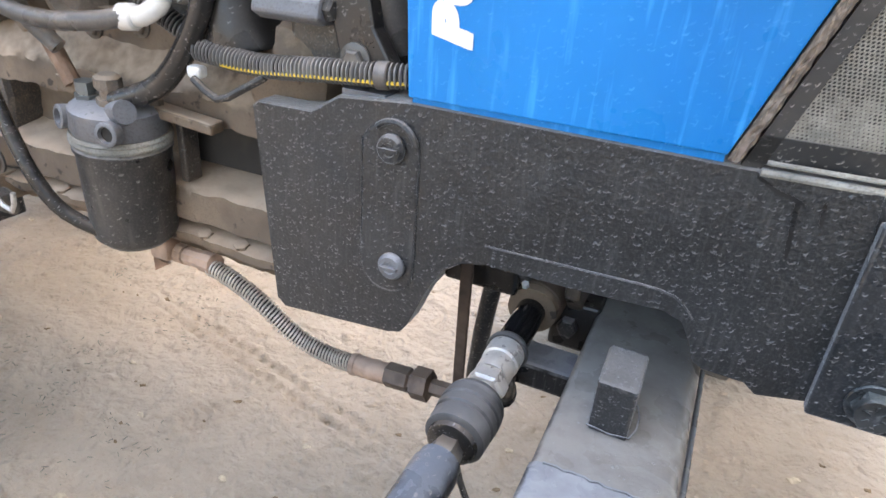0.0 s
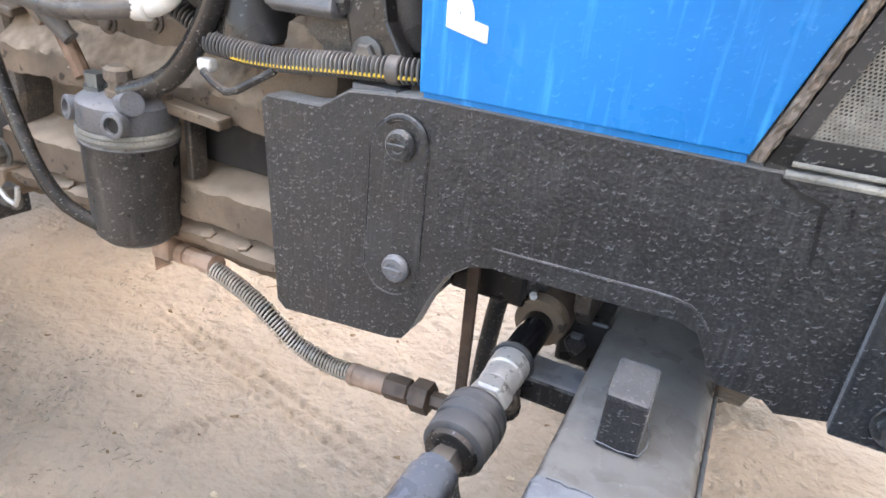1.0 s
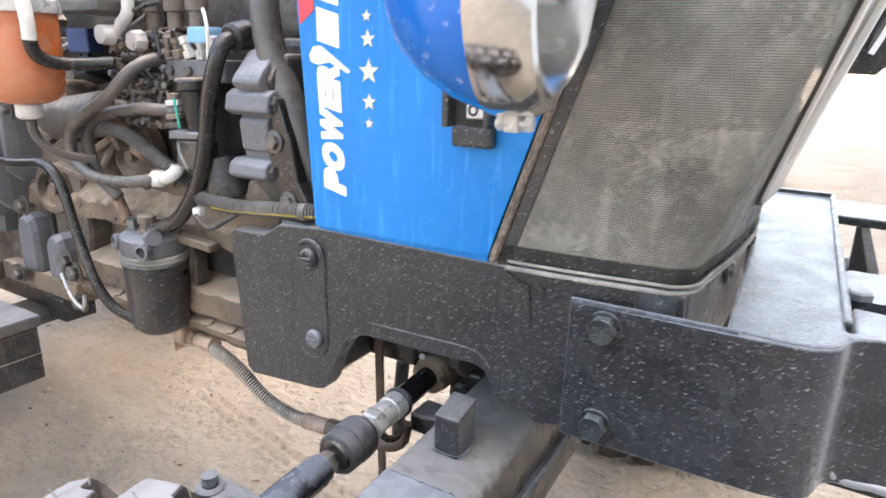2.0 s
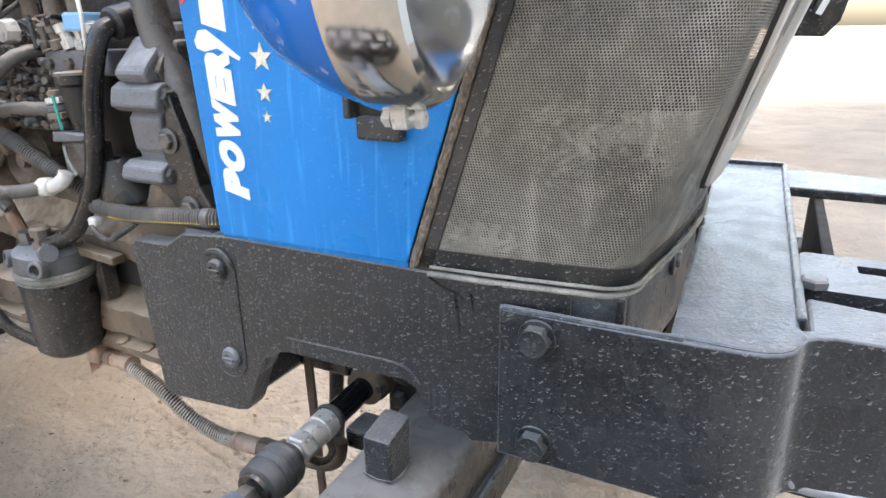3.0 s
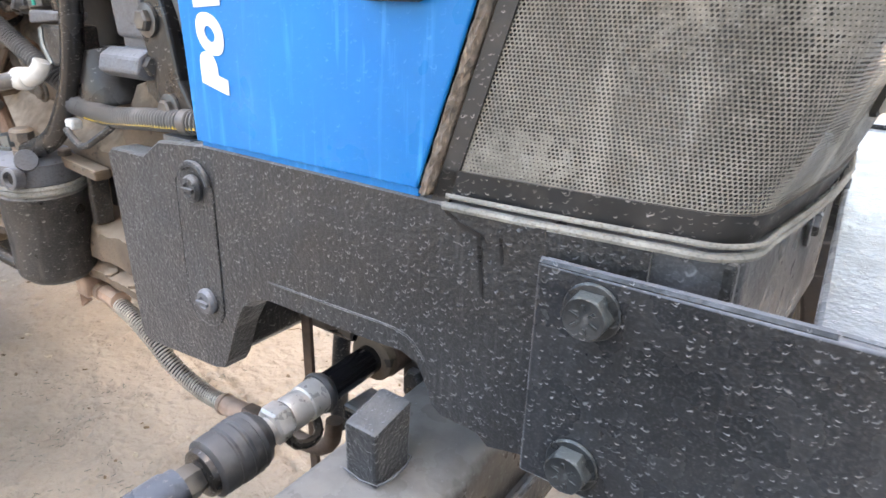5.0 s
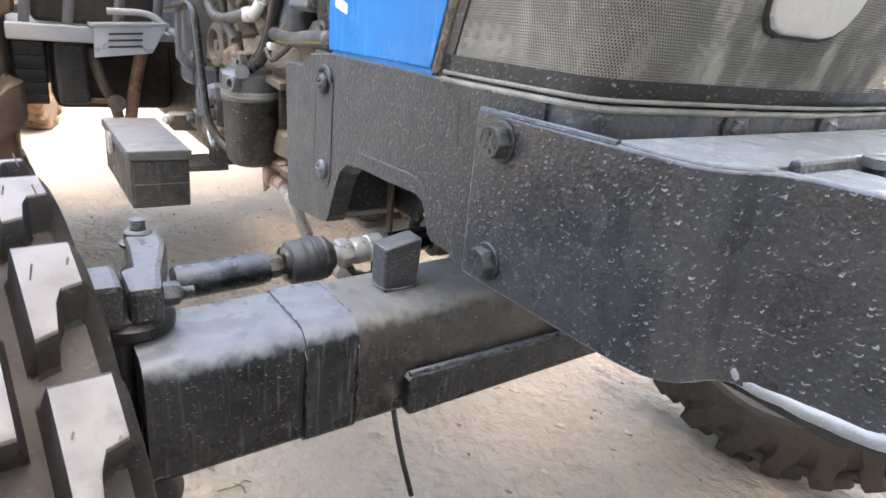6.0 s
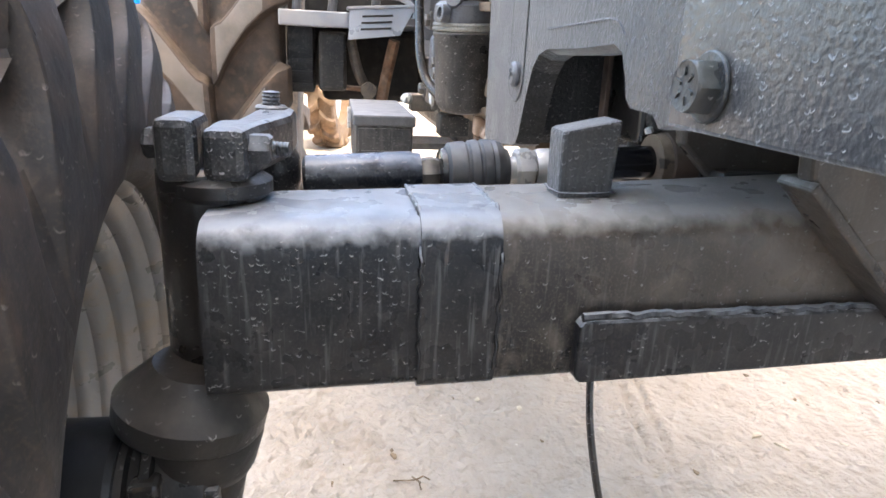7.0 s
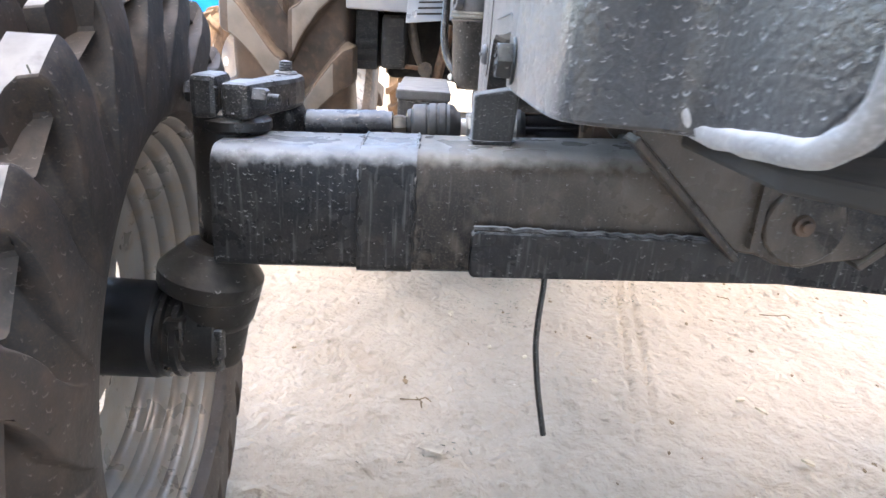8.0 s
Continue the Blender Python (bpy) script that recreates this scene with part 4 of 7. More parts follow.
    part("carrier_edge", tube(edge, 0.0052, 16, 0.004), m_edge, tractor, "rounded dusty edge of the weight carrier arm")
    # floor and web are coloured dark for the shade inside the carrier
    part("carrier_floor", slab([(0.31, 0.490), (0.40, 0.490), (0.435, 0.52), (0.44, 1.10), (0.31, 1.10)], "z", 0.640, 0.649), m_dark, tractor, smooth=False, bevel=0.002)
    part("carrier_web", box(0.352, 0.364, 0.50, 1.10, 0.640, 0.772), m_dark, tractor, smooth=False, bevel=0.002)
    far = [(0.10, 1.125), (0.31, 1.128), (0.31, 1.140), (0.10, 1.137)]
    part("bumper_side", slab(far, "z", 0.65, 0.795), m_bump, tractor, smooth=False, bevel=0.002)
    for z in (0.767, 0.667):
        bt = part("bolt", cap_bolt(Vector((0.1405, 0.4277, z)), 0.0135, 0.0125), m_capbolt, tractor, "black painted hexagon bolt, pale green on upward faces")
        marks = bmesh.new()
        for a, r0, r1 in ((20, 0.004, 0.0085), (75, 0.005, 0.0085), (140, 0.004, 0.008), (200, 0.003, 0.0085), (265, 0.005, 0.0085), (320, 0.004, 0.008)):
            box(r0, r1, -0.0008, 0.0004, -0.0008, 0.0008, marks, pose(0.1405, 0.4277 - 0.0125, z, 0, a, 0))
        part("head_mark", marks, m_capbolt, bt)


bumper()


# ---- front axle ----
def axle():
    def section(g):
        out = [(0.026 + g, 0.583 + g)]
        out += [(0.026 + g + 0.021 * math.sin(radians(a)), 0.583 + g - 0.023 * (1 - math.cos(radians(a)))) for a in (18, 36, 54, 72, 90)]
        for cx, cz, a0 in ((0.037 + g, 0.476 - g, 0), (-0.05 - g, 0.476 - g, -90), (-0.05 - g, 0.573 + g, -180)):
            out += [(cx + 0.010 * math.cos(radians(a0 - a)), cz + 0.010 * math.sin(radians(a0 - a))) for a in (0, 30, 60, 90)]
        return out

    def crown(y):
        return 0.033 * (0.26 - abs(y - YC)) + 0.024 * max(0.0, 0.26 - abs(y - YC))

    def beam(y0, y1, g, name, lab="", mm=m_beam):
        ys = [y0] + [y for y in (0.45, YC, 2 * YC - 0.45) if y0 < y < y1] + [y1]
        return part(name, loft([([(a, b + crown(y)) for a, b in section(g)], y) for y in ys], "y"), mm, tractor, lab)
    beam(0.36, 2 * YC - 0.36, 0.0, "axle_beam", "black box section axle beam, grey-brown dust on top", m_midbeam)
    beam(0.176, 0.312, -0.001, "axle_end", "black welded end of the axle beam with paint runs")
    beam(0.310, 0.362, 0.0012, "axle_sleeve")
    beam(2 * YC - 0.312, 2 * YC - 0.09, -0.001, "axle_end")
    beam(2 * YC - 0.362, 2 * YC - 0.310, 0.0012, "axle_sleeve")
    rib = [(0.416, 0.470), (0.420, 0.466), (YC, 0.4775), (1.0, 0.466), (1.004, 0.470), (1.004, 0.508), (1.0, 0.513), (YC, 0.519), (0.420, 0.513), (0.416, 0.508)]
    part("axle_rib", slab(rib, "x", 0.04, 0.058), m_beam, tractor, "lower stiffener with a rough weld bead", bevel=0.003, smooth=False)
    rng = random.Random(5)
    bead = [(0.0545, 0.418 + 0.242 * k / 40, 0.5135 + 0.004 * k / 40 + rng.uniform(-0.0012, 0.0012)) for k in range(41)]
    part("weld_bead", tube(bead, 0.0032, 7, 0.004), m_beam, tractor)
    for y in (0.310, 0.362):
        bd = [(x, y + rng.uniform(-0.001, 0.001), 0.584 + crown(y)) for x in np.linspace(-0.05, 0.026, 16)] + [(0.0482, y + rng.uniform(-0.001, 0.001), z) for z in np.linspace(0.555, 0.475, 18)]
        part("weld_bead", tube(bd, 0.0014, 6, 0.004), m_beam, tractor)
    # stop lug on the beam
    part("stop_lug", slab([(0.413, 0.58), (0.452, 0.58), (0.455, 0.638), (0.412, 0.629)], "x", -0.030, 0.001), m_black, tractor, "square black stop lug", smooth=False, bevel=0.003)
    part("weld_bead", tube([(-0.031, 0.4125, 0.586), (0.002, 0.4125, 0.586), (0.002, 0.453, 0.587), (-0.03, 0.456, 0.585)], 0.0008, 7), m_beam, tractor)
    # pivot bracket in the middle
    br = [(0.540, 0.66), (0.546, 0.612), (0.650, 0.514), (0.672, 0.512), (0.690, 0.504), (0.716, 0.502), (0.738, 0.509), (0.77, 0.514), (0.874, 0.612), (0.880, 0.66)]
    part("pivot_bracket", slab(br, "x", 0.062, 0.078), m_midbeam, tractor, "black dusty pivot bracket", smooth=False, bevel=0.003)
    part("pivot_bracket", slab(br, "x", -0.09, -0.074), m_midbeam, tractor, smooth=False, bevel=0.003)
    part("bracket_flange", slab([(0.543, 0.606), (0.652, 0.504), (0.657, 0.509), (0.548, 0.612)], "x", 0.048, 0.082), m_midbeam, tractor, smooth=False, bevel=0.002)
    part("bracket_flange", slab([(2 * YC - 0.543, 0.606), (2 * YC - 0.652, 0.504), (2 * YC - 0.657, 0.509), (2 * YC - 0.548, 0.612)], "x", 0.048, 0.082), m_midbeam, tractor, smooth=False, bevel=0.002)
    part("bracket_rib", box(0.078, 0.086, 0.660, 0.667, 0.52, 0.64), m_midbeam, tractor, smooth=False)
    part("pivot_boss", lathe((0.076, 0.707, 0.543), (1, 0, 0), [(0, 0), (0, 0.037), (0.005, 0.037), (0.007, 0.035), (0.007, 0)], 36), m_midbeam, tractor, "round pivot boss plate")
    part("pivot_pin", lathe((0.083, 0.704, 0.544), (1, 0, 0), [(0, 0), (0, 0.010), (0.004, 0.009), (0.005, 0.006), (0.009, 0.005), (0.010, 0)], 24), m_darkrust, tractor, "worn rusty pivot pin end")
    # cross member under the support, seen through its opening
    part("cross_member", box(-0.213, -0.135, 0.535, 2 * YC - 0.535, 0.602, 0.70), m_collar, tractor, bevel=0.004, smooth=False)
    part("hanger_bar", slab([(-0.190, 0.74), (-0.177, 0.74), (-0.172, 0.42), (-0.183, 0.42)], "y", 0.515, 0.520), m_darkrust, tractor, "flat brown vertical steel strip", smooth=False, bevel=0.001)
    part("port_pipe", tube([(-0.118, 0.556, 0.628), (-0.140, 0.553, 0.629), (-0.157, 0.550, 0.622), (-0.163, 0.549, 0.60), (-0.169, 0.549, 0.54), (-0.172, 0.549, 0.48)], 0.0095, 12), m_knuckle, tractor, "black steel pipe with an elbow")
    part("pipe_nut", rod((-0.150, 0.551, 0.627), (-0.128, 0.555, 0.629), 0.0145, 12, ch=0.002), m_knuckle, tractor)
    part("port_fitting", hex_bolt((-0.128, 0.542, 0.615), (0, -0.5, 1), 0.004, 0.005), m_white, tractor, "fitting with a blob of white paint")
    # overflow hose hanging behind the beam
    part("drain_hose", tube([(-0.178, 0.522, 0.425), (-0.184, 0.532, 0.40), (-0.184, 0.54, 0.375), (-0.17, 0.536, 0.33), (-0.15, 0.533, 0.29), (-0.135, 0.539, 0.239), (-0.125, 0.546, 0.202), (-0.118, 0.552, 0.173)], 0.0042, 8), m_hose, tractor, "thin black hose hanging below the beam")
    part("cross_bar", box(-0.122, -0.045, 0.503, 0.545, 0.527, 0.555), m_beam, tractor, "black square bar behind the beam", smooth=False, bevel=0.004)


axle()


# ---- steering linkage ----
def steering():
    X, Z, RISE = -0.118, 0.5572, 0.06

    def ax(prof, name, mm, lab="", segs=28):
        return part(name, lathe((X, 0, Z), (0, 1, RISE), prof, segs), mm, tractor, lab)
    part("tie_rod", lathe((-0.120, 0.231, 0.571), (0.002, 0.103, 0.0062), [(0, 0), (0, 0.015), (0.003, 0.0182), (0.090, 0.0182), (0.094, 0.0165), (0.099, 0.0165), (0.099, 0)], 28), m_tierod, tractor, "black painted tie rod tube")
    ax([(0.331, 0), (0.331, 0.012), (0.334, 0.0135), (0.342, 0.0135), (0.344, 0.012), (0.348, 0.012), (0.348, 0)], "lock_nut", m_bolt, segs=6)
    ax([(0.346, 0), (0.346, 0.016), (0.348, 0.0195), (0.352, 0.0205), (0.354, 0.0185)], "boot_end", m_hose)
    ax([(0.352, 0), (0.352, 0.020), (0.355, 0.0245), (0.368, 0.0252), (0.3695, 0.0238), (0.371, 0.0238), (0.3725, 0.0255), (0.379, 0.0262), (0.3805, 0.0248), (0.382, 0.0248), (0.3835, 0.0262),
              (0.390, 0.0262), (0.3915, 0.0245), (0.395, 0.0255), (0.400, 0.0235), (0.404, 0.018), (0.407, 0.0165), (0.409, 0)], "ball_joint", m_boot, "grey ball joint with a grooved rubber boot")
    ax([(0.405, 0), (0.405, 0.0100), (0.420, 0.0100), (0.421, 0)], "rod_neck", m_zinc)
    ax([(0.414, 0), (0.414, 0.0150), (0.416, 0.0180), (0.428, 0.0180), (0.431, 0.0158), (0.433, 0)], "clevis_nut", m_zinc, "light zinc hexagon nut", 6)
    ax([(0.432, 0), (0.432, 0.0148), (0.436, 0.0160), (0.446, 0.0160), (0.447, 0.0150), (0.452, 0.0150), (0.453, 0.0170), (0.470, 0.0172), (0.471, 0)], "rod_collar", m_zinc, "scuffed zinc collar")
    ax([(0.470, 0.0140), (0.470, 0.0192), (0.472, 0.0200), (0.475, 0.0195), (0.477, 0.0175), (0.480, 0.0165), (0.480, 0.0140)], "wiper_ring", m_boot, "dark rubber wiper ring")
    ax([(0.479, 0), (0.479, 0.0148), (0.56, 0.0148), (0.56, 0)], "piston_rod", m_rod, "glossy black piston rod")
    ax([(0.552, 0.0148), (0.552, 0.0250), (0.554, 0.0270), (0.575, 0.0275), (0.577, 0.0285),
        (0.82, 0.0285), (0.826, 0.026), (0.826, 0)], "steering_cylinder", m_darkrust, "dark dusty steering cylinder")
    ax([(0.826, 0.0128), (0.94, 0.0128), (0.94, 0)], "piston_rod", m_rod)
    ax([(0.94, 0), (0.94, 0.016), (1.0, 0.016), (1.02, 0.023), (1.07, 0.023), (1.075, 0.0165), (1.19, 0.0165), (1.192, 0)], "tie_rod", m_beam)
    ax([(0.541, 0.0148), (0.541, 0.0215), (0.543, 0.0250), (0.553, 0.0255), (0.553, 0.0148)], "gland_ring", m_sump, "earthy gland ring of the cylinder")
    part("bolt", hex_bolt((-0.085, 0.574, 0.565), (0, -1, 0), 0.011, 0.01), m_knuckle, tractor)
    part("cylinder_clamp", box(-0.105, -0.055, 0.575, 0.63, 0.535, 0.592), m_collar, tractor, bevel=0.004, smooth=False)
    # short hydraulic hose loop by the cylinder
    part("hose_loop", tube([(-0.116, 0.462, 0.570), (-0.106, 0.458, 0.559), (-0.102, 0.446, 0.556), (-0.106, 0.432, 0.559), (-0.114, 0.426, 0.570)], 0.0045, 10), m_hose, tractor, "short black hose loop")


steering()


def knuckle(side):
    """Steering knuckle with its arm, stub axle and hub; side 1 is the near one."""
    f = (lambda y: y) if side == 1 else (lambda y: 2 * YC - y)
    sg = 1 if side == 1 else -1

    def bx(x0, x1, y0, y1, z0, z1, name, mm, lab="", bev=0.004):
        part(name, box(x0, x1, min(f(y0), f(y1)), max(f(y0), f(y1)), z0, z1), mm, tractor, lab, smooth=False, bevel=bev)
    part("kingpin_tube", rod((-0.026, f(0.168), 0.455), (-0.026, f(0.168), 0.598), 0.029, 28, ch=0.004), m_collar, tractor, "black kingpin housing")
    part("kingpin_collar", lathe((0.0, f(0.154), 0.417), (0, 0.2 * sg, 1), [(0, 0), (0, 0.047), (0.002, 0.0505), (0.005, 0.0520), (0.019, 0.0525), (0.0225, 0.0500), (0.046, 0.0300), (0.046, 0)], 40), m_boss, tractor, "thick black knuckle collar")
    part("kingpin_seat", lathe((0.001, f(0.160), 0.378), (0, 0.17 * sg, 1), [(0, 0), (0, 0.029), (0.004, 0.034), (0.012, 0.037), (0.034, 0.0395), (0.040, 0.0395), (0.040, 0)], 32), m_boss, tractor, "rounded seat under the collar")
    part("kingpin_foot", lathe((-0.004, f(0.156), 0.330), (0, 0.15 * sg, 1), [(0, 0), (0, 0.018), (0.003, 0.025), (0.010, 0.0275), (0.050, 0.029), (0.052, 0.0265), (0.074, 0.028), (0.074, 0)], 28), m_boss, tractor, "stepped lower kingpin boss")
    part("lock_plate", box(0.028, 0.040, min(f(0.15), f(0.178)), max(f(0.15), f(0.178)), 0.352, 0.386), m_knuckle, tractor, smooth=False, bevel=0.003)
    part("stub_block", lathe((0.005, f(0.172), 0.366), (0, -sg, 0), [(0, 0), (0, 0.036), (0.004, 0.04), (0.036, 0.042), (0.038, 0.047), (0.044, 0.047), (0.046, 0.043), (0.052, 0.043), (0.054, 0.048), (0.06, 0.048), (0.06, 0)], 28), m_collar, tractor)
    bx(0.02, 0.047, 0.122, 0.142, 0.352, 0.398, "knuckle_ear", m_collar)
    part("hub_drum", lathe((0.010, f(0.113), 0.370), (0, -sg, 0), [(0, 0), (0, 0.047), (0.004, 0.05), (0.085, 0.051), (0.087, 0.036), (0.12, 0.034), (0.12, 0)], 36), m_drum, tractor, "matt black hub drum")
    # clamp blocks of the steering arm
    part("arm_flange", lathe((-0.026, f(0.180), 0.576), (0, 0, 1), [(0, 0), (0, 0.031), (0.004, 0.035), (0.012, 0.035), (0.016, 0.029), (0.016, 0)], 28), m_collar, tractor)
    bx(-0.045, 0.006, 0.146, 0.172, 0.590, 0.631, "arm_clamp", m_knuckle, "black steering arm clamp", 0.006)
    arm = [(-0.045, 0.1745), (0.005, 0.1745), (0.006, 0.2015), (-0.03, 0.207), (-0.10, 0.224), (-0.15, 0.225), (-0.158, 0.207), (-0.148, 0.192), (-0.10, 0.190), (-0.05, 0.186)]
    part("steering_arm", slab([(x, f(y)) for x, y in arm], "z", 0.590, 0.625), m_knuckle, tractor, "black steering arm dusted pale on top", smooth=False, bevel=0.006)
    part("bolt", hex_bolt((-0.010, f(0.203), 0.611), (0.1, sg, 0), 0.0105, 0.014, 0.0, 0.012), m_knuckle, tractor)
    part("bolt", hex_bolt((-0.02, f(0.147), 0.612), (0, -sg, 0), 0.011, 0.012), m_knuckle, tractor)
    part("ball_stud", lathe((-0.137, f(0.205), 0.612), (0, 0, 1), [(0, 0), (0, 0.018), (0.003, 0.018), (0.003, 0.0135), (0.014, 0.0135), (0.016, 0.0115), (0.016, 0.0075)]
                            + [(0.016 + 0.0015 * k, 0.0075 if k % 2 else 0.0066) for k in range(1, 8)] + [(0.028, 0)], 18), m_knuckle, tractor, "castle nut and threaded stud")
    part("rod_end", lathe((-0.137, f(0.207), 0.555), (0, 0, 1), [(0, 0), (0, 0.019), (0.01, 0.022), (0.03, 0.021), (0.042, 0.015), (0.044, 0)], 24), m_knuckle, tractor)


knuckle(1)
knuckle(-1)


# ---- wheels ----
# height across one pitch: share of the valley, or offset from the lug's edge, and the height there
LUG_EDGE = (("v", 0.0, 0.0), ("v", 0.5, 0.0), ("e", 0.06, 0.02), ("e", 0.03, 0.11), ("e", 0.014, 0.42), ("e", 0.002, 0.86), ("e", -0.012, 0.97), ("e", -0.03, 1.0), ("m", 0.7, 1.005), ("m", 0.4, 1.01), ("m", 0.0, 1.015))


def lug_steps(wd, cut=0.0):
    """Places across one pitch, from 0 to 1, and the height at each, for a lug that covers the share wd of it; cut shortens its trailing side."""
    edge = 0.5 - wd / 2
    half = []
    for kind, a, hh in LUG_EDGE:
        if kind == "v":
            half.append((a * max(0.02, edge - 0.07), hh, 0.6))
        elif kind == "e":
            half.append((max(0.015, edge - a), hh, 1.0))
        else:
            half.append((0.5 - a * (wd / 2 - 0.03), hh, a))
    return [(e, hh) for e, hh, pull in half] + [(1.0 - e - cut * pull, hh) for e, hh, pull in half[-2:0:-1]]


def tyre_mesh(R, w, rim_r, n, h, dth, wide, block):
    """A tyre about y in one skin: lugs from the middle to the shoulder that run out as buttresses on the side wall."""
    t, mid = w / 2, (R + rim_r) / 2
    # across, radius, lug height share, lug width, sweep of the lug
    half = [(0.80, rim_r, 0, 0.6, 1.0), (0.90, rim_r + 0.006, 0, 0.6, 1.0), (0.945, rim_r + 0.02, 0, 0.6, 1.0), (0.975, mid - 0.03, 0.0, 0.6, 1.0), (0.99, mid - 0.012, 0.02, 0.55, 1.0),
            (1.0, mid + 0.004, 0.10, 0.6, 1.0), (0.995, mid + 0.018, 0.22, 0.7, 1.0), (0.98, (mid + R - h) / 2 + 0.004, 0.36, 0.82, 1.0), (0.955, R - h - 0.022, 0.55, 0.95, 1.0),
            (0.93, R - h - 0.013, 0.80, 1.05, 0.99), (0.895, R - h - 0.007, 0.97, 1.1, 0.96), (0.86, R - h - 0.004, 1.0, 1.1, 0.92), (0.72, R - h, 1.0, 1.02, 0.80), (0.5, R - h + 0.002, 1.0, 0.92, 0.59),
            (0.28, R - h + 0.004, 1.0, 0.94, 0.34), (0.18, R - h + 0.0045, 1.0, 1.06, 0.22), (0.10, R - h + 0.005, 1.0, 1.3, 0.13), (0.04, R - h + 0.005, 0.97, 1.34, 0.07), (0.015, R - h + 0.005, 0.5, 1.2, 0.03), (0.0, R - h + 0.005, 0.0, 1.0, 0.0)]
    rows = [(a * t, r, g, k, q, 0.0) for a, r, g, k, q in half] + [(-a * t, r, g, k, q, 0.5) for a, r, g, k, q in half[-2::-1]]
    if block:  # short blocks flush with the side wall, one more row in the middle set off by half a pitch; the valleys are cut in
        # across, radius, depth share of the valley, lug width, turn of the normal, cut of the trailing side, drift of the groove down the wall
        skin = [(0.80, rim_r, 0, 1.3, 1, 0, 0.5), (0.92, rim_r + 0.006, 0, 1.3, 1, 0, 0.5), (0.975, rim_r + 0.02, 0, 1.3, 1, 0, 0.5), (1.0, mid - 0.035, 0, 1.3, 1, 0.1, 0.5), (1.005, mid - 0.018, 0.10, 1.15, 1, 0.16, 0.46),
                (1.004, mid - 0.002, 0.24, 1.1, 1.0, 0.22, 0.38), (1.0, mid + 0.014, 0.42, 1.1, 1.0, 0.26, 0.29), (0.985, R - 0.045, 0.66, 1.08, 0.9, 0.30, 0.18), (0.965, R - 0.032, 0.88, 1.05, 0.75, 0.33, 0.10),
                (0.935, R - 0.020, 1.0, 1.02, 0.55, 0.35, 0.05), (0.90, R - 0.010, 1.0, 1.0, 0.35, 0.36, 0.02), (0.86, R - 0.004, 1.0, 1.0, 0.15, 0.36, 0.0), (0.82, R, 1.0, 1.0, 0.0, 0.35, 0.0),
                (0.68, R, 1.0, 1.0, 0.0, 0.32, 0.0), (0.63, R, 1.0, 1.0, 0.0, 0.22, 0.0), (0.60, R, 1.0, 1.0, 0.0, 0.04, 0.0),
                (0.46, R, 1.0, 1.0, 0.0, 0, 0.0), (0.425, R - 0.85 * h, 0.15, 1.0, 0.0, 0, 0.0), (0.40, R - h, 0.0, 1.0, 0.0, 0, 0.0)]
        core = [(0.32, R - h, 0.0), (0.30, R - 0.85 * h, 0.15), (0.26, R, 1.0), (0.0, R, 1.0), (-0.26, R, 1.0), (-0.30, R - 0.85 * h, 0.15), (-0.32, R - h, 0.0)]
        rows = [(p[0] * t, *p[1:5], 0.0, *p[5:]) for p in skin] + [(a * t, r, g, 1.0, 0.0, 0.5, 0.0, 0.0) for a, r, g in core] + [(-p[0] * t, *p[1:5], 0.0, *p[5:]) for p in skin[::-1]]
    else:
        rows = [(*p, 0.0, 0.0) for p in rows]
    bm = bmesh.new()
    grid = []
    for i, (a, r, g, k, q, ph0, cut, drift) in enumerate(rows):
        p0, p1 = rows[max(i - 1, 0)], rows[min(i + 1, len(rows) - 1)]
        ta, tr = p1[0] - p0[0], p1[1] - p0[1]
        ln = math.hypot(ta, tr) or 1.0
        na, nr = -tr / ln, ta / ln
        if nr * 1.0 + na * a < 0:
            na, nr = -na, -nr
        line = []
        if block:
            na, nr = math.copysign(math.sin(q * math.pi / 2), a), math.cos(q * math.pi / 2)
        for lug in range(n):
            for e, hh in lug_steps(min(0.93, wide * k), cut):
                ang = math.tau * (lug + e + ph0 + drift) / n + (0.0 if block else dth * q)
                d = h * g * (min(hh, 1.0) - 1.0 if block else hh)
                aa, rr = a + na * d, r + nr * d
                line.append(bm.verts.new((rr * math.sin(ang), aa, rr * math.cos(ang))))
        grid.append(line)
    per = 2 * len(LUG_EDGE) - 2
    a_of = [p[0] for p in rows]
    cols = n * per
    # the half pitch offset between both sides is taken up by shifted columns
    for i in range(len(rows) - 1):
        o0 = 0 if rows[i][5] == 0.0 else -per // 2
        o1 = 0 if rows[i + 1][5] == 0.0 else -per // 2
        for c in range(cols):
            qd = (grid[i][(c + o0) % cols], grid[i][(c + 1 + o0) % cols], grid[i + 1][(c + 1 + o1) % cols], grid[i + 1][(c + o1) % cols])
            fc = bm.faces.new(qd)
            top = rows[i][2] > 0.97 and rows[i + 1][2] > 0.97
            fc.material_index = 1 if top and abs(a_of[i]) < 0.86 * t and 7 <= ((c + o0) % per) < per - 7 else 0
    for c in range(cols):
        o = 0 if rows[-1][5] == 0.0 else -per // 2
        bm.faces.new((grid[0][c], grid[0][(c + 1) % cols], grid[-1][(c + 1 + o) % cols], grid[-1][(c + o) % cols]))
    return bm


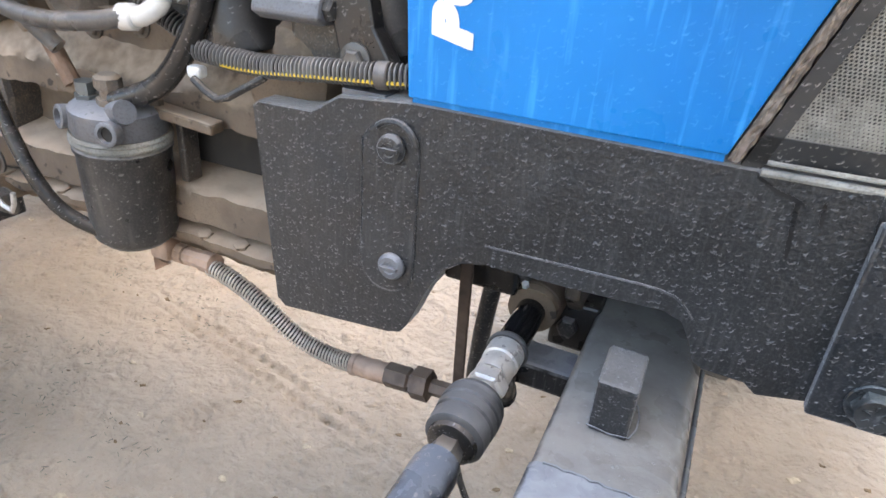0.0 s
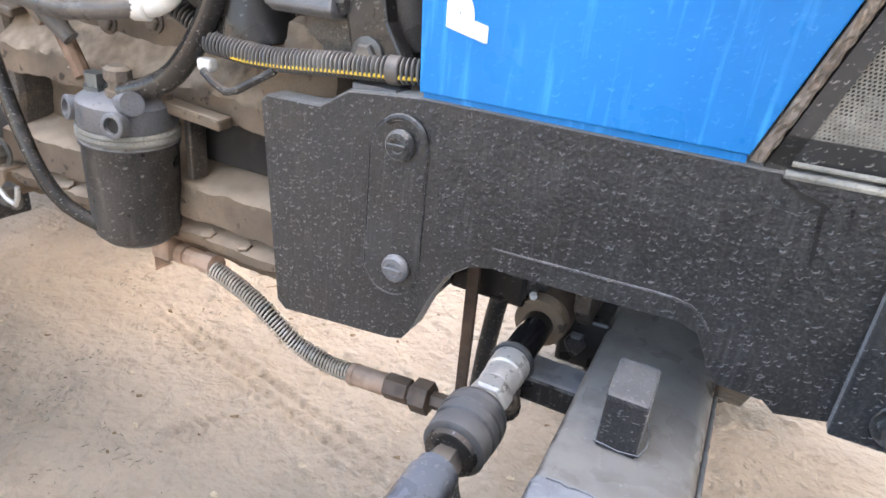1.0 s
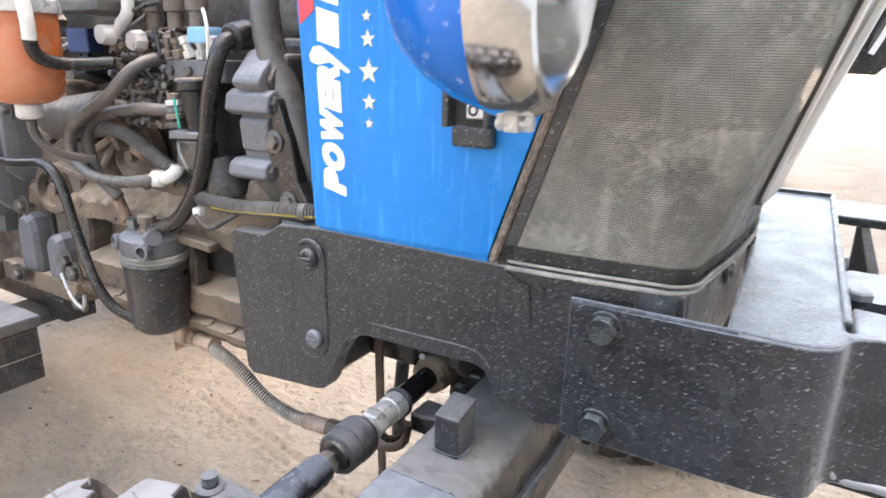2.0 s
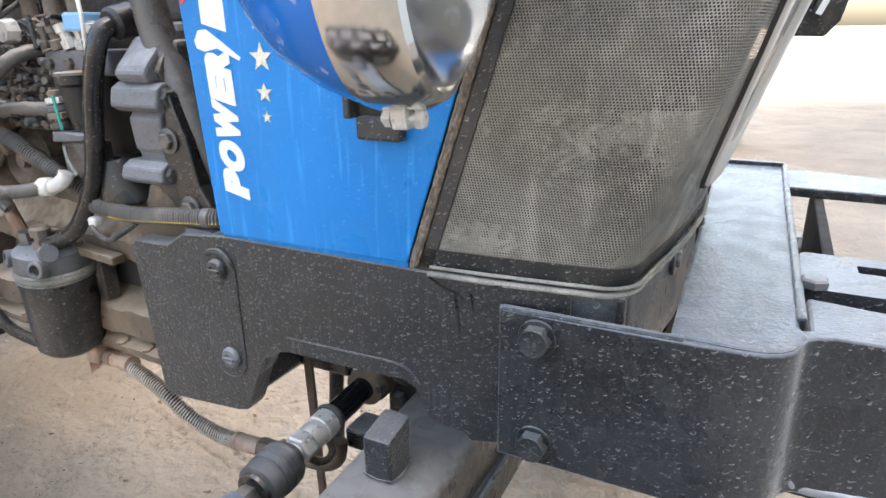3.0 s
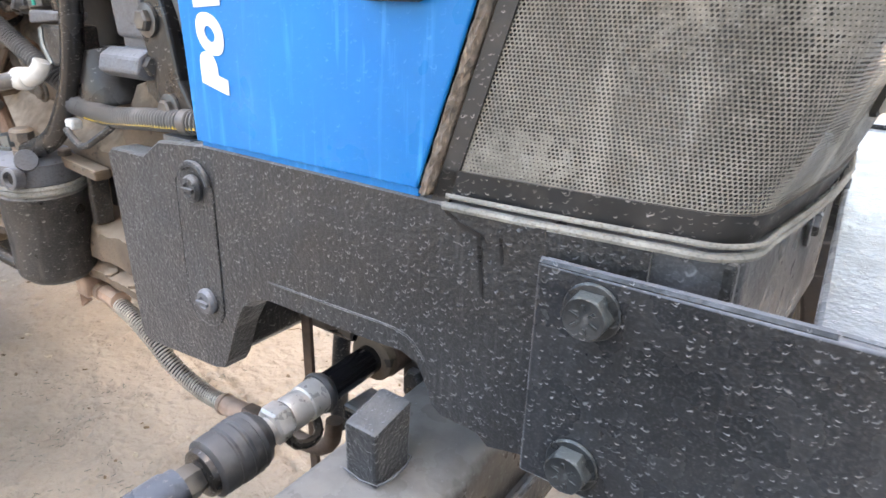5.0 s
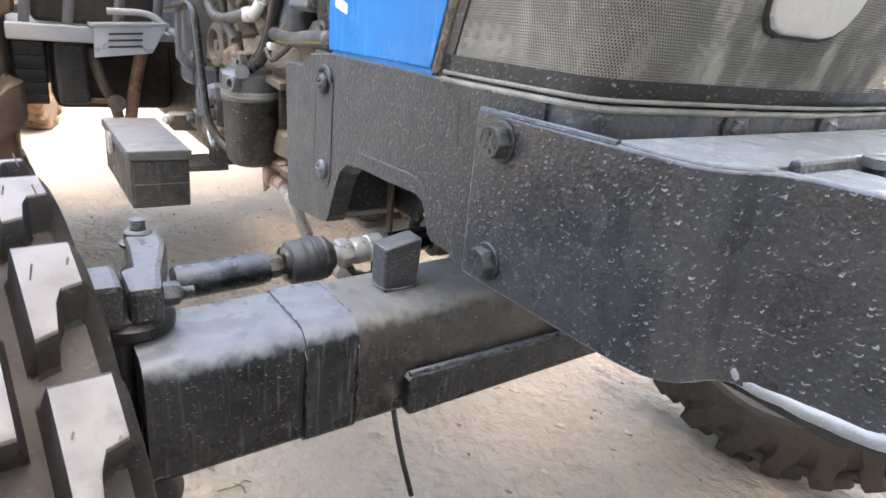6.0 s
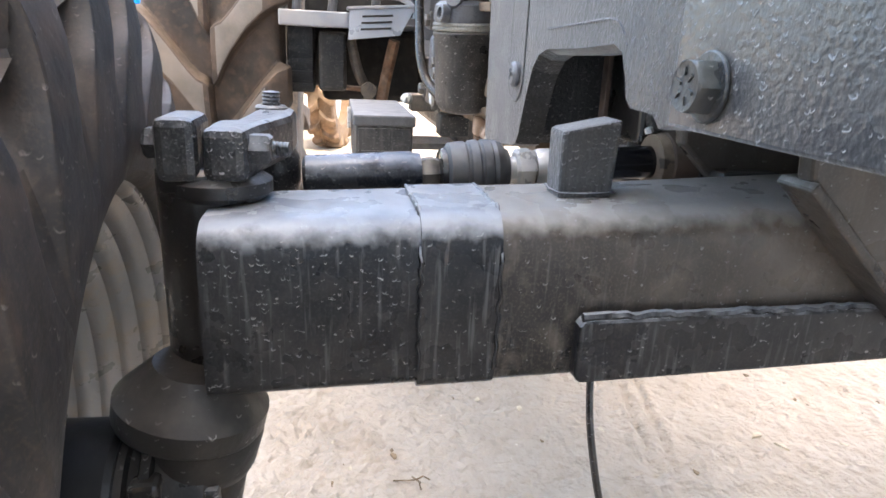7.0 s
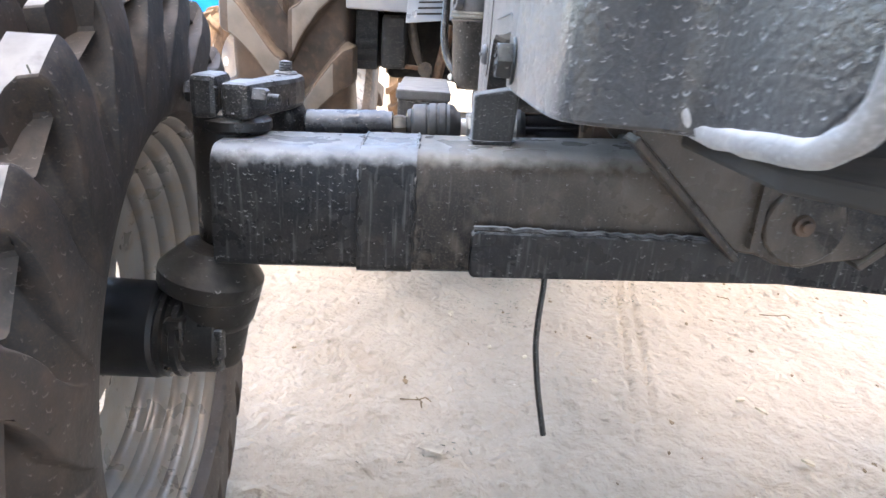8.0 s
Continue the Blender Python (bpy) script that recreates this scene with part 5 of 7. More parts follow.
def wheel(name, parent, m, R, w, rim_r, n, th, h, rim_prof, lab, tmat, lmat, rmat, dth=0.3, holes=True, hairs=False, block=False):
    """A wheel about the local y axis; m places it."""
    skip = (lambda ring, k: ring == len(rim_prof) - 4 and k % 8 in (0, 1, 2)) if holes else None
    rim = part(name, lathe((0, 0, 0), (0, 1, 0), rim_prof, 64, skip=skip), rmat, parent, lab, m=m)
    wide = th / (math.tau * R / n)
    ty = part("tyre", tyre_mesh(R, w, rim_r, n, h, dth, wide, block), tmat, rim, "dusty black farm tyre with moulded lugs", m=m)
    ty.data.materials.append(lmat)
    if hairs:
        rng = random.Random(4)
        bm = bmesh.new()
        for k in range(n):
            for u in (0.1, 0.52, 0.76):
                ang = math.tau * (k + 0.5 + (0.5 if u < 0.4 else 0.0) + rng.uniform(-0.18, 0.18)) / n
                r0 = R - 0.003 - 0.006 * (u > 0.8)
                o = Vector((r0 * math.sin(ang), u * w / 2, r0 * math.cos(ang)))
                d = Vector((math.sin(ang) + rng.uniform(-0.4, 0.4), rng.uniform(-0.3, 0.3), math.cos(ang) + rng.uniform(-0.4, 0.4))).normalized()
                rod(o, o + d * rng.uniform(0.008, 0.015), 0.0006, 5, bm)
        part("moulding_hairs", bm, m_seal, rim, "fine rubber moulding hairs", m=m, kind="stuff")
    return rim


FRONT_RIM = [(0.058, 0.2365), (0.061, 0.2285), (0.058, 0.2205), (0.052, 0.2165)] + [(0.046 - 0.0062 * k, 0.2140 - 0.0030 * k + (0.0024 if k % 3 == 0 else -0.0006)) for k in range(13)] + \
            [(-0.034, 0.1660), (-0.036, 0.1200), (-0.028, 0.0900), (-0.014, 0.0620), (-0.014, 0.0300)]
wheel("front_wheel", tractor, pose(0.009, 0.057, 0.365, 0, -0.2, 5.7), 0.360, 0.158, 0.2225, 23, 0.075, 0.028, FRONT_RIM,
      "silver painted front wheel with ribbed dish, dusty inside", m_tyre, m_lug, m_rim, 0.0, hairs=True, block=True)
wheel("front_wheel", tractor, pose(-0.035, 2 * YC + 0.000, 0.365, 0, 11, 191.0), 0.360, 0.158, 0.2225, 23, 0.075, 0.028, FRONT_RIM,
      "silver painted front wheel", m_tyre, m_lug, m_rim, 0.0, block=True)
REAR_RIM = [(0.15, 0.40), (0.155, 0.385), (0.12, 0.37), (0.06, 0.35), (0.0, 0.34), (-0.05, 0.33), (-0.06, 0.30), (-0.05, 0.18), (-0.02, 0.14), (-0.02, 0.03)]
wheel("rear_wheel", tractor, pose(-1.98, -0.055, 0.655, 0, 9, 0), 0.665, 0.36, 0.375, 15, 0.105, 0.052, REAR_RIM,
      "large silver rear wheel", m_reartyre, m_rearlug, m_rim, -0.34, holes=False)
wheel("rear_wheel", tractor, pose(-1.98, 2 * YC + 0.055, 0.655, 0, 3, 180), 0.665, 0.36, 0.375, 15, 0.105, 0.052, REAR_RIM,
      "large silver rear wheel", m_reartyre, m_rearlug, m_rim, 0.34, holes=False)


REAR_RIM_SMALL = [(0.085, 0.262), (0.088, 0.252), (0.07, 0.242), (0.03, 0.225), (-0.02, 0.215), (-0.03, 0.19), (-0.02, 0.09), (-0.01, 0.03)]


# ---- head lamp on its bracket ----
def lamp():
    o, d = Vector((0.004, 0.290, 1.047)), Vector((1, 0.20, 0.0)).normalized()
    lampo = part("headlamp", lathe(o, d, [(0.0, 0), (0.0015, 0.016), (0.006, 0.032), (0.016, 0.049), (0.032, 0.064), (0.052, 0.076), (0.070, 0.0825), (0.080, 0.084), (0.080, 0)], 56), m_blue_lamp, tractor, "round blue headlamp with chrome rim")
    part("rim", lathe(o, d, [(0.077, 0.080), (0.078, 0.0855), (0.084, 0.087), (0.108, 0.086), (0.117, 0.081), (0.119, 0.076), (0.114, 0.073)], 56), m_chrome, lampo, "wide chrome rim")
    part("reflector", lathe(o, d, [(0.112, 0.0745), (0.100, 0.055), (0.090, 0.034), (0.086, 0.016), (0.088, 0.012), (0.104, 0.011), (0.106, 0)], 48), m_reflector, lampo, "bright reflector with a dark bulb shield")
    glass = part("lens", lathe(o, d, [(0.113, 0.0755), (0.1185, 0.0735), (0.128, 0.062), (0.136, 0.042), (0.140, 0.02), (0.141, 0)], 48), m_glass, lampo, "clear dusty glass lens")
    glass.visible_shadow = False
    part("lamp_lug", slab([(0.293, 0.951), (0.305, 0.951), (0.309, 0.972), (0.289, 0.972)], "x", 0.094, 0.104), m_zinc, lampo, "zinc plated mounting lug", smooth=False, bevel=0.001)
    part("bolt", hex_bolt((0.108, 0.299, 0.957), (1, 0.1, 0), 0.0060, 0.005), m_zinc, tractor)
    part("bolt", rod((0.086, 0.298, 0.957), (0.110, 0.299, 0.957), 0.0036), m_zinc, tractor)
    part("bolt", hex_bolt((0.092, 0.2985, 0.957), (-1, -0.1, 0), 0.0058, 0.005), m_zinc, tractor)
    # black latch box let into the panel
    bx = part("latch_box", box(-0.024, 0.019, 0.424, 0.4368, 0.918, 0.938), m_frame, tractor, "black plastic bracket box on the blue panel", smooth=False, bevel=0.003)
    part("box_side", box(-0.032, -0.025, 0.418, 0.4368, 0.936, 1.0), m_frame, bx, smooth=False, bevel=0.002)
    part("box_side", box(0.012, 0.019, 0.418, 0.4368, 0.938, 1.0), m_frame, bx, smooth=False, bevel=0.002)
    # dark back and bolt hole put the box's inner shade into colour
    part("box_back", box(-0.025, 0.012, 0.4335, 0.4366, 0.938, 1.0), m_dark, bx, smooth=False)
    part("nut_plate", box(-0.008, 0.012, 0.423, 0.430, 0.945, 0.966), m_zinc, bx, "zinc plate with a bolt hole", smooth=False, bevel=0.002)
    part("bolt_hole", lathe((0.000, 0.4225, 0.953), (0, 1, 0), [(0, 0.0055), (0.0, 0.003), (0.006, 0.003), (0.006, 0)], 16), m_dark, bx)


lamp()


# ---- engine side ----
def engine():
    part("engine_block", box(-1.02, -0.24, 0.545, 0.88, 0.60, 1.02), m_block, tractor, "dark engine block", smooth=False, bevel=0.01)
    part("cylinder_head", box(-1.0, -0.27, 0.56, 0.86, 1.02, 1.13), m_block, tractor, smooth=False, bevel=0.01)
    part("valve_cover", box(-0.98, -0.30, 0.60, 0.82, 1.13, 1.21), m_block, tractor, smooth=False, bevel=0.02)
    # sump and its ledges, caked with earth
    prof = [(0.478, 0.757), (0.476, 0.73), (0.528, 0.722), (0.53, 0.668), (0.478, 0.655), (0.474, 0.618), (0.498, 0.606), (0.470, 0.601), (0.470, 0.588), (0.50, 0.578), (0.51, 0.555), (0.60, 0.55), (0.62, 0.80), (0.51, 0.795)]
    ring = resample(prof + [prof[0]], 0.009)[:-1]
    bm = bmesh.new()
    rows = []
    for k in range(74):
        x = -1.0 + 0.655 * k / 73
        row = []
        for y, z in ring:
            p = Vector((x, y, z))
            q = noise.noise_vector(p * 34.0) * 0.0032 + noise.noise_vector(p * 90.0) * 0.0022
            row.append(bm.verts.new((x + (q.x if 0 < k < 73 else 0.0), y + q.y - 0.003 * max(0.0, noise.noise(p * 18.0)), z + q.z)))
        rows.append(row)
    for a, b in zip(rows, rows[1:]):
        for i in range(len(ring)):
            j = (i + 1) % len(ring)
            bm.faces.new((a[i], a[j], b[j], b[i]))
    bm.faces.new(rows[0])
    bm.faces.new(rows[-1][::-1])
    part("sump", bm, m_sump, tractor, "oil sump caked with pale uneven earth")
    for x in (-0.475, -0.425, -0.62, -0.70):
        part("bolt", hex_bolt((x, 0.478, 0.601), (0, -0.2, 1), 0.009, 0.006), m_sump, tractor)
    part("sump_bracket", slab([(-0.52, 0.598), (-0.40, 0.598), (-0.385, 0.585), (-0.42, 0.57), (-0.47, 0.572), (-0.52, 0.578)], "y", 0.492, 0.502), m_sump, tractor, smooth=False, bevel=0.003)
    part("sump_post", box(-0.501, -0.492, 0.478, 0.50, 0.66, 0.745), m_block, tractor, smooth=False, bevel=0.002)
    # grey front cover with its three ledges
    part("front_cover", box(-0.352, -0.285, 0.478, 0.56, 0.80, 1.0), m_block, tractor, smooth=False, bevel=0.006)
    part("cover_body", slab([(0.4655, 0.858), (0.4625, 0.94), (0.470, 0.985), (0.48, 0.99), (0.48, 0.85)], "x", -0.356, -0.292), m_alu, tractor, "grey cast body of the front cover", smooth=False, bevel=0.004)
    part("cover_hood", slab([(0.440, 0.966), (0.446, 0.975), (0.474, 1.004), (0.49, 1.004), (0.49, 0.957), (0.447, 0.957)], "x", -0.345, -0.298), m_alu, tractor, "sloped grey hood of the cover", smooth=False, bevel=0.004)
    for z0, z1, y0, x0, x1 in ((0.926, 0.957, 0.442, -0.362, -0.288), (0.846, 0.872, 0.440, -0.362, -0.296)):
        p = [(y0, z0 + 0.006), (y0 + 0.004, z1 - 0.006), (y0 + 0.014, z1), (0.48, z1), (0.48, z0), (y0 + 0.01, z0)]
        part("cover_ledge", slab(p, "x", x0, x1), m_alu, tractor, "grey painted ledge with a bolt", smooth=False, bevel=0.003)
        part("bolt", hex_bolt((x1, y0 + 0.016, (z0 + z1) / 2), (1, -0.3, 0), 0.0095, 0.010), m_frame, tractor)
    part("cover_step", slab([(0.458, 0.882), (0.455, 0.918), (0.462, 0.926), (0.48, 0.926), (0.48, 0.876)], "x", -0.352, -0.302), m_alu, tractor, "grey painted step of the cover", smooth=False, bevel=0.003)
    br = [(-0.292, 0.955), (-0.278, 0.945), (-0.262, 0.90), (-0.252, 0.85), (-0.236, 0.825), (-0.232, 0.806), (-0.272, 0.806), (-0.285, 0.825), (-0.293, 0.86), (-0.304, 0.888), (-0.303, 0.905), (-0.290, 0.915)]
    for k in range(3):
        part("cover_fin", slab([(0.462, 0.957), (0.455, 0.968), (0.475, 1.0), (0.50, 1.0), (0.49, 0.957)], "x", -0.352 + 0.026 * k, -0.344 + 0.026 * k), m_block, tractor, smooth=False, bevel=0.002)
    part("belt_bracket", slab(br, "y", 0.452, 0.47), m_collar, tractor, "black bracket plate with bolts", smooth=False, bevel=0.003)
    for x, z in ((-0.287, 0.897), (-0.268, 0.824)):
        part("bolt", hex_bolt((x, 0.452, z), (0, -1, 0), 0.0095, 0.009, 0.014), m_bolt, tractor)
    part("pulley", lathe((-0.262, 0.62, 0.90), (1, 0, 0), [(0, 0), (0, 0.12), (0.006, 0.122), (0.012, 0.112), (0.018, 0.122), (0.024, 0.12), (0.024, 0)], 48), m_frame, tractor, "black fan pulley")
    part("radiator", box(-0.21, -0.02, 0.475, 0.945, 0.81, 1.22), m_radiator, tractor, smooth=False)
    part("radiator_hose", tube([(-0.315, 0.52, 1.13), (-0.326, 0.49, 1.085), (-0.321, 0.48, 1.05), (-0.311, 0.48, 0.997), (-0.289, 0.48, 0.949), (-0.272, 0.48, 0.908), (-0.258, 0.485, 0.869), (-0.25, 0.495, 0.83)], 0.0185, 16), m_greyhose, tractor, "thick dusty grey radiator hose")
    part("hose_clamp", rod((-0.323, 0.485, 1.066), (-0.326, 0.489, 1.082), 0.0205, ch=0.002), m_rust, tractor, "rusty hose clamp")
    # injection pump group
    pump = part("injection_pump", box(-0.615, -0.495, 0.475, 0.55, 0.90, 1.015), m_block, tractor, "cast injection pump with fittings", smooth=False, bevel=0.006)
    rng = random.Random(3)
    mats = (m_block, m_block, m_bolt, m_alu, m_cast)
    for i in range(10):
        for j in range(9):
            x, z = -0.610 + 0.0125 * i + rng.uniform(-0.004, 0.004), 0.902 + 0.0130 * j + rng.uniform(-0.004, 0.004)
            mm, kind = rng.choice(mats), rng.random()
            if kind < 0.35:
                part("pump_screw", hex_bolt((x, 0.475, z), (rng.uniform(-0.3, 0.3), -1, rng.uniform(-0.2, 0.4)), rng.uniform(0.003, 0.0065), rng.uniform(0.006, 0.020), 0.007), mm, pump)
            elif kind < 0.65:
                b = box(-0.5, 0.5, -0.5, 0.5, -0.5, 0.5)
                sx, sy, sz = rng.uniform(0.006, 0.018), rng.uniform(0.012, 0.026), rng.uniform(0.004, 0.014)
                bmesh.ops.transform(b, matrix=pose(x, 0.472, z, rng.uniform(-15, 15), rng.uniform(-35, 35), 0) @ Matrix.Diagonal((sx, sy, sz, 1)), verts=b.verts)
                part("pump_boss", b, mm, pump, smooth=False, bevel=0.0015)
            elif kind < 0.95:
                r = rng.uniform(0.004, 0.008)
                part("pump_cap", lathe((x, 0.476, z), (rng.uniform(-0.4, 0.4), -1, 0.2), [(0, 0), (0, r), (0.012, r), (0.013, r * 0.7), (0.02, r * 0.65), (0.021, 0)], 12), mm, pump)
            else:
                q = [(x, 0.47, z), (x + rng.uniform(-0.01, 0.01), 0.452, z + 0.006), (x + rng.uniform(-0.03, 0.03), 0.448, z + rng.uniform(-0.03, 0.02)), (x + rng.uniform(-0.04, 0.04), 0.462, z + rng.uniform(-0.04, 0.0))]
                part("thin_pipe", tube(q, rng.uniform(0.002, 0.0035), 7), rng.choice((m_cast, m_bolt, m_zinc)), pump)
    part("pump_flange", box(-0.492, -0.375, 0.462, 0.52, 0.962, 0.99), m_alu, pump, "grey pump ledge", smooth=False, bevel=0.003)
    # dark box stands for the shaded hollow under the ledge
    part("pump_flange", box(-0.50, -0.40, 0.50, 0.545, 0.86, 0.962), m_dark, pump, smooth=False, bevel=0.003)
    for x in (-0.482, -0.445):
        part("bolt", hex_bolt((x, 0.462, 0.975), (0, -1, 0), 0.007, 0.006), m_bolt, pump)
    for k in range(5):
        x = -0.49 + 0.022 * k
        part("fitting", lathe((x, 0.468, 0.992), (rng.uniform(-0.3, 0.3), -0.2, 1), [(0, 0), (0, 0.009), (0.010, 0.009), (0.011, 0.006), (0.018, 0.006), (0.019, 0.008), (0.028, 0.0075), (0.029, 0)], 8), rng.choice((m_zinc, m_cast, m_bolt)), pump)
    for x in (-0.545, -0.5, -0.455):
        part("delivery_valve", lathe((x, 0.49, 1.005), (0, 0, 1), [(0, 0), (0, 0.016), (0.02, 0.016), (0.022, 0.011), (0.045, 0.011), (0.047, 0.015), (0.066, 0.015), (0.07, 0.006), (0.07, 0)], 16), m_cast, pump, "dusty delivery valve")
        part("injector_pipe", tube([(x, 0.49, 1.07), (x - 0.01, 0.50, 1.13), (x - 0.03, 0.54, 1.18)], 0.004, 8), m_bolt, pump)
    for k in range(6):
        x, z = rng.uniform(-0.63, -0.45), rng.uniform(0.97, 1.06)
        q = [(x, 0.50, z)]
        for i in range(4):
            x, z = x + rng.uniform(-0.045, 0.045), z + rng.uniform(-0.04, 0.035)
            q.append((x, rng.uniform(0.448, 0.49), z))
        part("fuel_pipe" if k % 2 else "wire", tube(q, rng.uniform(0.0018, 0.0048), 8), rng.choice((m_collar, m_hose, m_cast, m_collar, m_bolt)), pump)
    for k in range(14):
        x, z = rng.uniform(-0.95, -0.64), rng.uniform(0.84, 1.05)
        q = [(x, 0.53, z)]
        for i in range(3):
            x, z = x + rng.uniform(-0.05, 0.05), z + rng.uniform(-0.06, 0.05)
            q.append((x, rng.uniform(0.45, 0.50), z))
        part("pipe", tube(q, rng.uniform(0.003, 0.008), 8), rng.choice((m_collar, m_hose, m_cast, m_greyhose)), tractor)
    for k in range(12):
        b = box(-0.5, 0.5, -0.5, 0.5, -0.5, 0.5)
        mx = pose(rng.uniform(-0.95, -0.63), rng.uniform(0.48, 0.52), rng.uniform(0.86, 1.06), rng.uniform(-20, 20), rng.uniform(-40, 40), rng.uniform(-20, 20))
        bmesh.ops.transform(b, matrix=mx @ Matrix.Diagonal((rng.uniform(0.02, 0.06), 0.04, rng.uniform(0.012, 0.04), 1)), verts=b.verts)
        part("bracket", b, rng.choice((m_collar, m_block, m_cast, m_dark)), tractor, smooth=False, bevel=0.002)
    part("sensor_cap", box(-0.436, -0.40, 0.455, 0.486, 1.010, 1.030), mat("faded_blue_cap", (0.2, 0.4, 0.6), 0.5), pump, "faded blue plastic cap", smooth=False, bevel=0.003)
    part("sensor_plug", box(-0.745, -0.69, 0.475, 0.50, 0.995, 1.03), mat("navy_plug", (0.03, 0.05, 0.14), 0.5), tractor, "navy blue connector", smooth=False, bevel=0.003)
    # upright solenoid with a green cable
    sol = part("solenoid", lathe((-0.428, 0.455, 0.895), (-0.05, 0, 1), [(0, 0), (0, 0.013), (0.02, 0.015), (0.055, 0.019), (0.058, 0.024), (0.068, 0.0245), (0.071, 0.021), (0.073, 0)], 24), m_collar, tractor, "black stop solenoid with a dusty cap")
    part("cap_top", lathe((-0.4318, 0.455, 0.9655), (-0.05, 0, 1), [(0, 0), (0, 0.022), (0.002, 0.020), (0.0025, 0)], 24), m_sump, sol)
    part("cable", tube([(-0.437, 0.428, 0.942), (-0.428, 0.424, 0.922), (-0.426, 0.424, 0.905)], 0.0017, 6), mat("green_cable", (0.01, 0.30, 0.22), 0.4), sol, "thin green cable")
    for z, r, mm in ((0.902, 0.0145, m_block), (0.913, 0.0165, m_cast), (0.922, 0.0135, m_alu), (0.931, 0.0155, m_zinc), (0.939, 0.0105, m_cast)):
        part("banjo_bolt", lathe((-0.460, 0.448, z), (-0.12, 0, 1), [(0, 0), (0, r - 0.001), (0.001, r), (0.0065, r), (0.0075, r - 0.002), (0.0085, 0)], 6 if r > 0.014 else 14), mm, tractor)
    part("pale_bracket", slab([(-0.462, 0.888), (-0.405, 0.892), (-0.40, 0.9), (-0.46, 0.9)], "y", 0.432, 0.46), m_alu, tractor, "dusty pale bracket", smooth=False, bevel=0.002)
    part("valve_body", box(-0.458, -0.415, 0.438, 0.475, 0.848, 0.888), m_block, tractor, "dark valve body", smooth=False, bevel=0.004)
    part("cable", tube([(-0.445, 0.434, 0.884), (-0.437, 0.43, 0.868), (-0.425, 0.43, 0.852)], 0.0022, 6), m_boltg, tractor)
    part("rubber_boot", lathe((-0.402, 0.482, 0.812), (-0.18, -0.1, 1), [(0, 0), (0, 0.040), (0.004, 0.041), (0.03, 0.033), (0.055, 0.029), (0.058, 0)], 28), m_collar, tractor, "smooth black rubber boot")
    # castings and cavities behind the hoses
    for k, (x, z, a, l) in enumerate(((-0.78, 0.845, 40, 0.06), (-0.755, 0.825, 35, 0.07), (-0.725, 0.81, 50, 0.05), (-0.80, 0.805, 15, 0.07), (-0.70, 0.86, -30, 0.045), (-0.665, 0.875, 60, 0.05), (-0.76, 0.87, 10, 0.05))):
        b = box(-0.5, 0.5, -0.5, 0.5, -0.5, 0.5)
        bmesh.ops.transform(b, matrix=pose(x, 0.50, z, 10, a, 12) @ Matrix.Diagonal((l, 0.05, 0.011, 1)), verts=b.verts)
        part("casting_fin", b, m_sump if k % 3 else m_cast, tractor, smooth=False, bevel=0.003)
    part("crank_wall", box(-0.645, -0.43, 0.505, 0.54, 0.745, 0.822), m_sump, tractor, "earthy crankcase wall", smooth=False, bevel=0.008)
    for x, z in ((-0.63, 0.80), (-0.56, 0.81), (-0.475, 0.805)):
        part("bolt", hex_bolt((x, 0.505, z), (0, -1, 0), 0.010, 0.008, 0.013), m_cast, tractor)
    # dark box painted as the shade of the recess beside the filter
    part("cavity_shade_box", box(-0.522, -0.425, 0.515, 0.535, 0.672, 0.735), m_dark, tractor, smooth=False)
    part("ring_boss", lathe((-0.855, 0.49, 0.765), (0.1, -1, 0), [(0, 0), (0, 0.046), (0.018, 0.043), (0.022, 0.036), (0.022, 0.030), (0.006, 0.026), (0.006, 0.012), (0.018, 0.010), (0.018, 0)], 32), m_cast, tractor, "dusty ring shaped boss")
    # fuel bowl with a zinc head
    bx_, by_, bz_ = -0.625, 0.345, 0.93
    bo = part("fuel_bowl", lathe((bx_, by_, bz_), (0, 0, 1), [(0, 0), (0, 0.022), (0.004, 0.036), (0.014, 0.045), (0.034, 0.048), (0.10, 0.049), (0.112, 0.049), (0.113, 0)], 40), m_bowl, tractor, "amber plastic fuel filter bowl")
    part("bowl_head", lathe((bx_, by_, bz_ + 0.112), (0, 0, 1), [(0, 0), (0, 0.054), (0.015, 0.054), (0.02, 0.045), (0.04, 0.04), (0.05, 0.02), (0.05, 0)], 32), m_zinc, bo, "cast zinc filter head")
    part("drain_nut", lathe((bx_, by_, bz_ - 0.020), (0, 0, 1), [(0, 0), (0, 0.0125), (0.003, 0.016), (0.018, 0.016), (0.02, 0.014), (0.02, 0)], 12), m_plastic, bo, "white plastic drain nut")
    part("elbow", tube([(bx_ + 0.03, by_ - 0.01, bz_ + 0.128), (-0.566, 0.328, bz_ + 0.127), (-0.558, 0.325, bz_ + 0.120), (-0.556, 0.325, 1.028), (-0.557, 0.325, 1.009)], 0.0082, 12), m_plastic, bo, "white elbow fitting")
    part("filter_bracket", box(-0.72, -0.58, 0.43, 0.55, 1.05, 1.065), m_bolt, tractor, smooth=False, bevel=0.002)
    part("connector", tube([(-0.585, 0.46, 1.02), (-0.57, 0.455, 1.035), (-0.552, 0.455, 1.05), (-0.55, 0.455, 1.10)], 0.0082, 12), m_plastic, tractor, "white hose connector")
    part("connector", lathe((-0.595, 0.455, 1.02), (0, -1, 0), [(0, 0), (0, 0.014), (0.018, 0.0125), (0.02, 0)], 18), m_plastic, tractor)
    part("connector", lathe((-0.53, 0.455, 1.012), (0, -1, 0), [(0, 0), (0, 0.015), (0.015, 0.013), (0.016, 0)], 8), m_zinc, tractor)
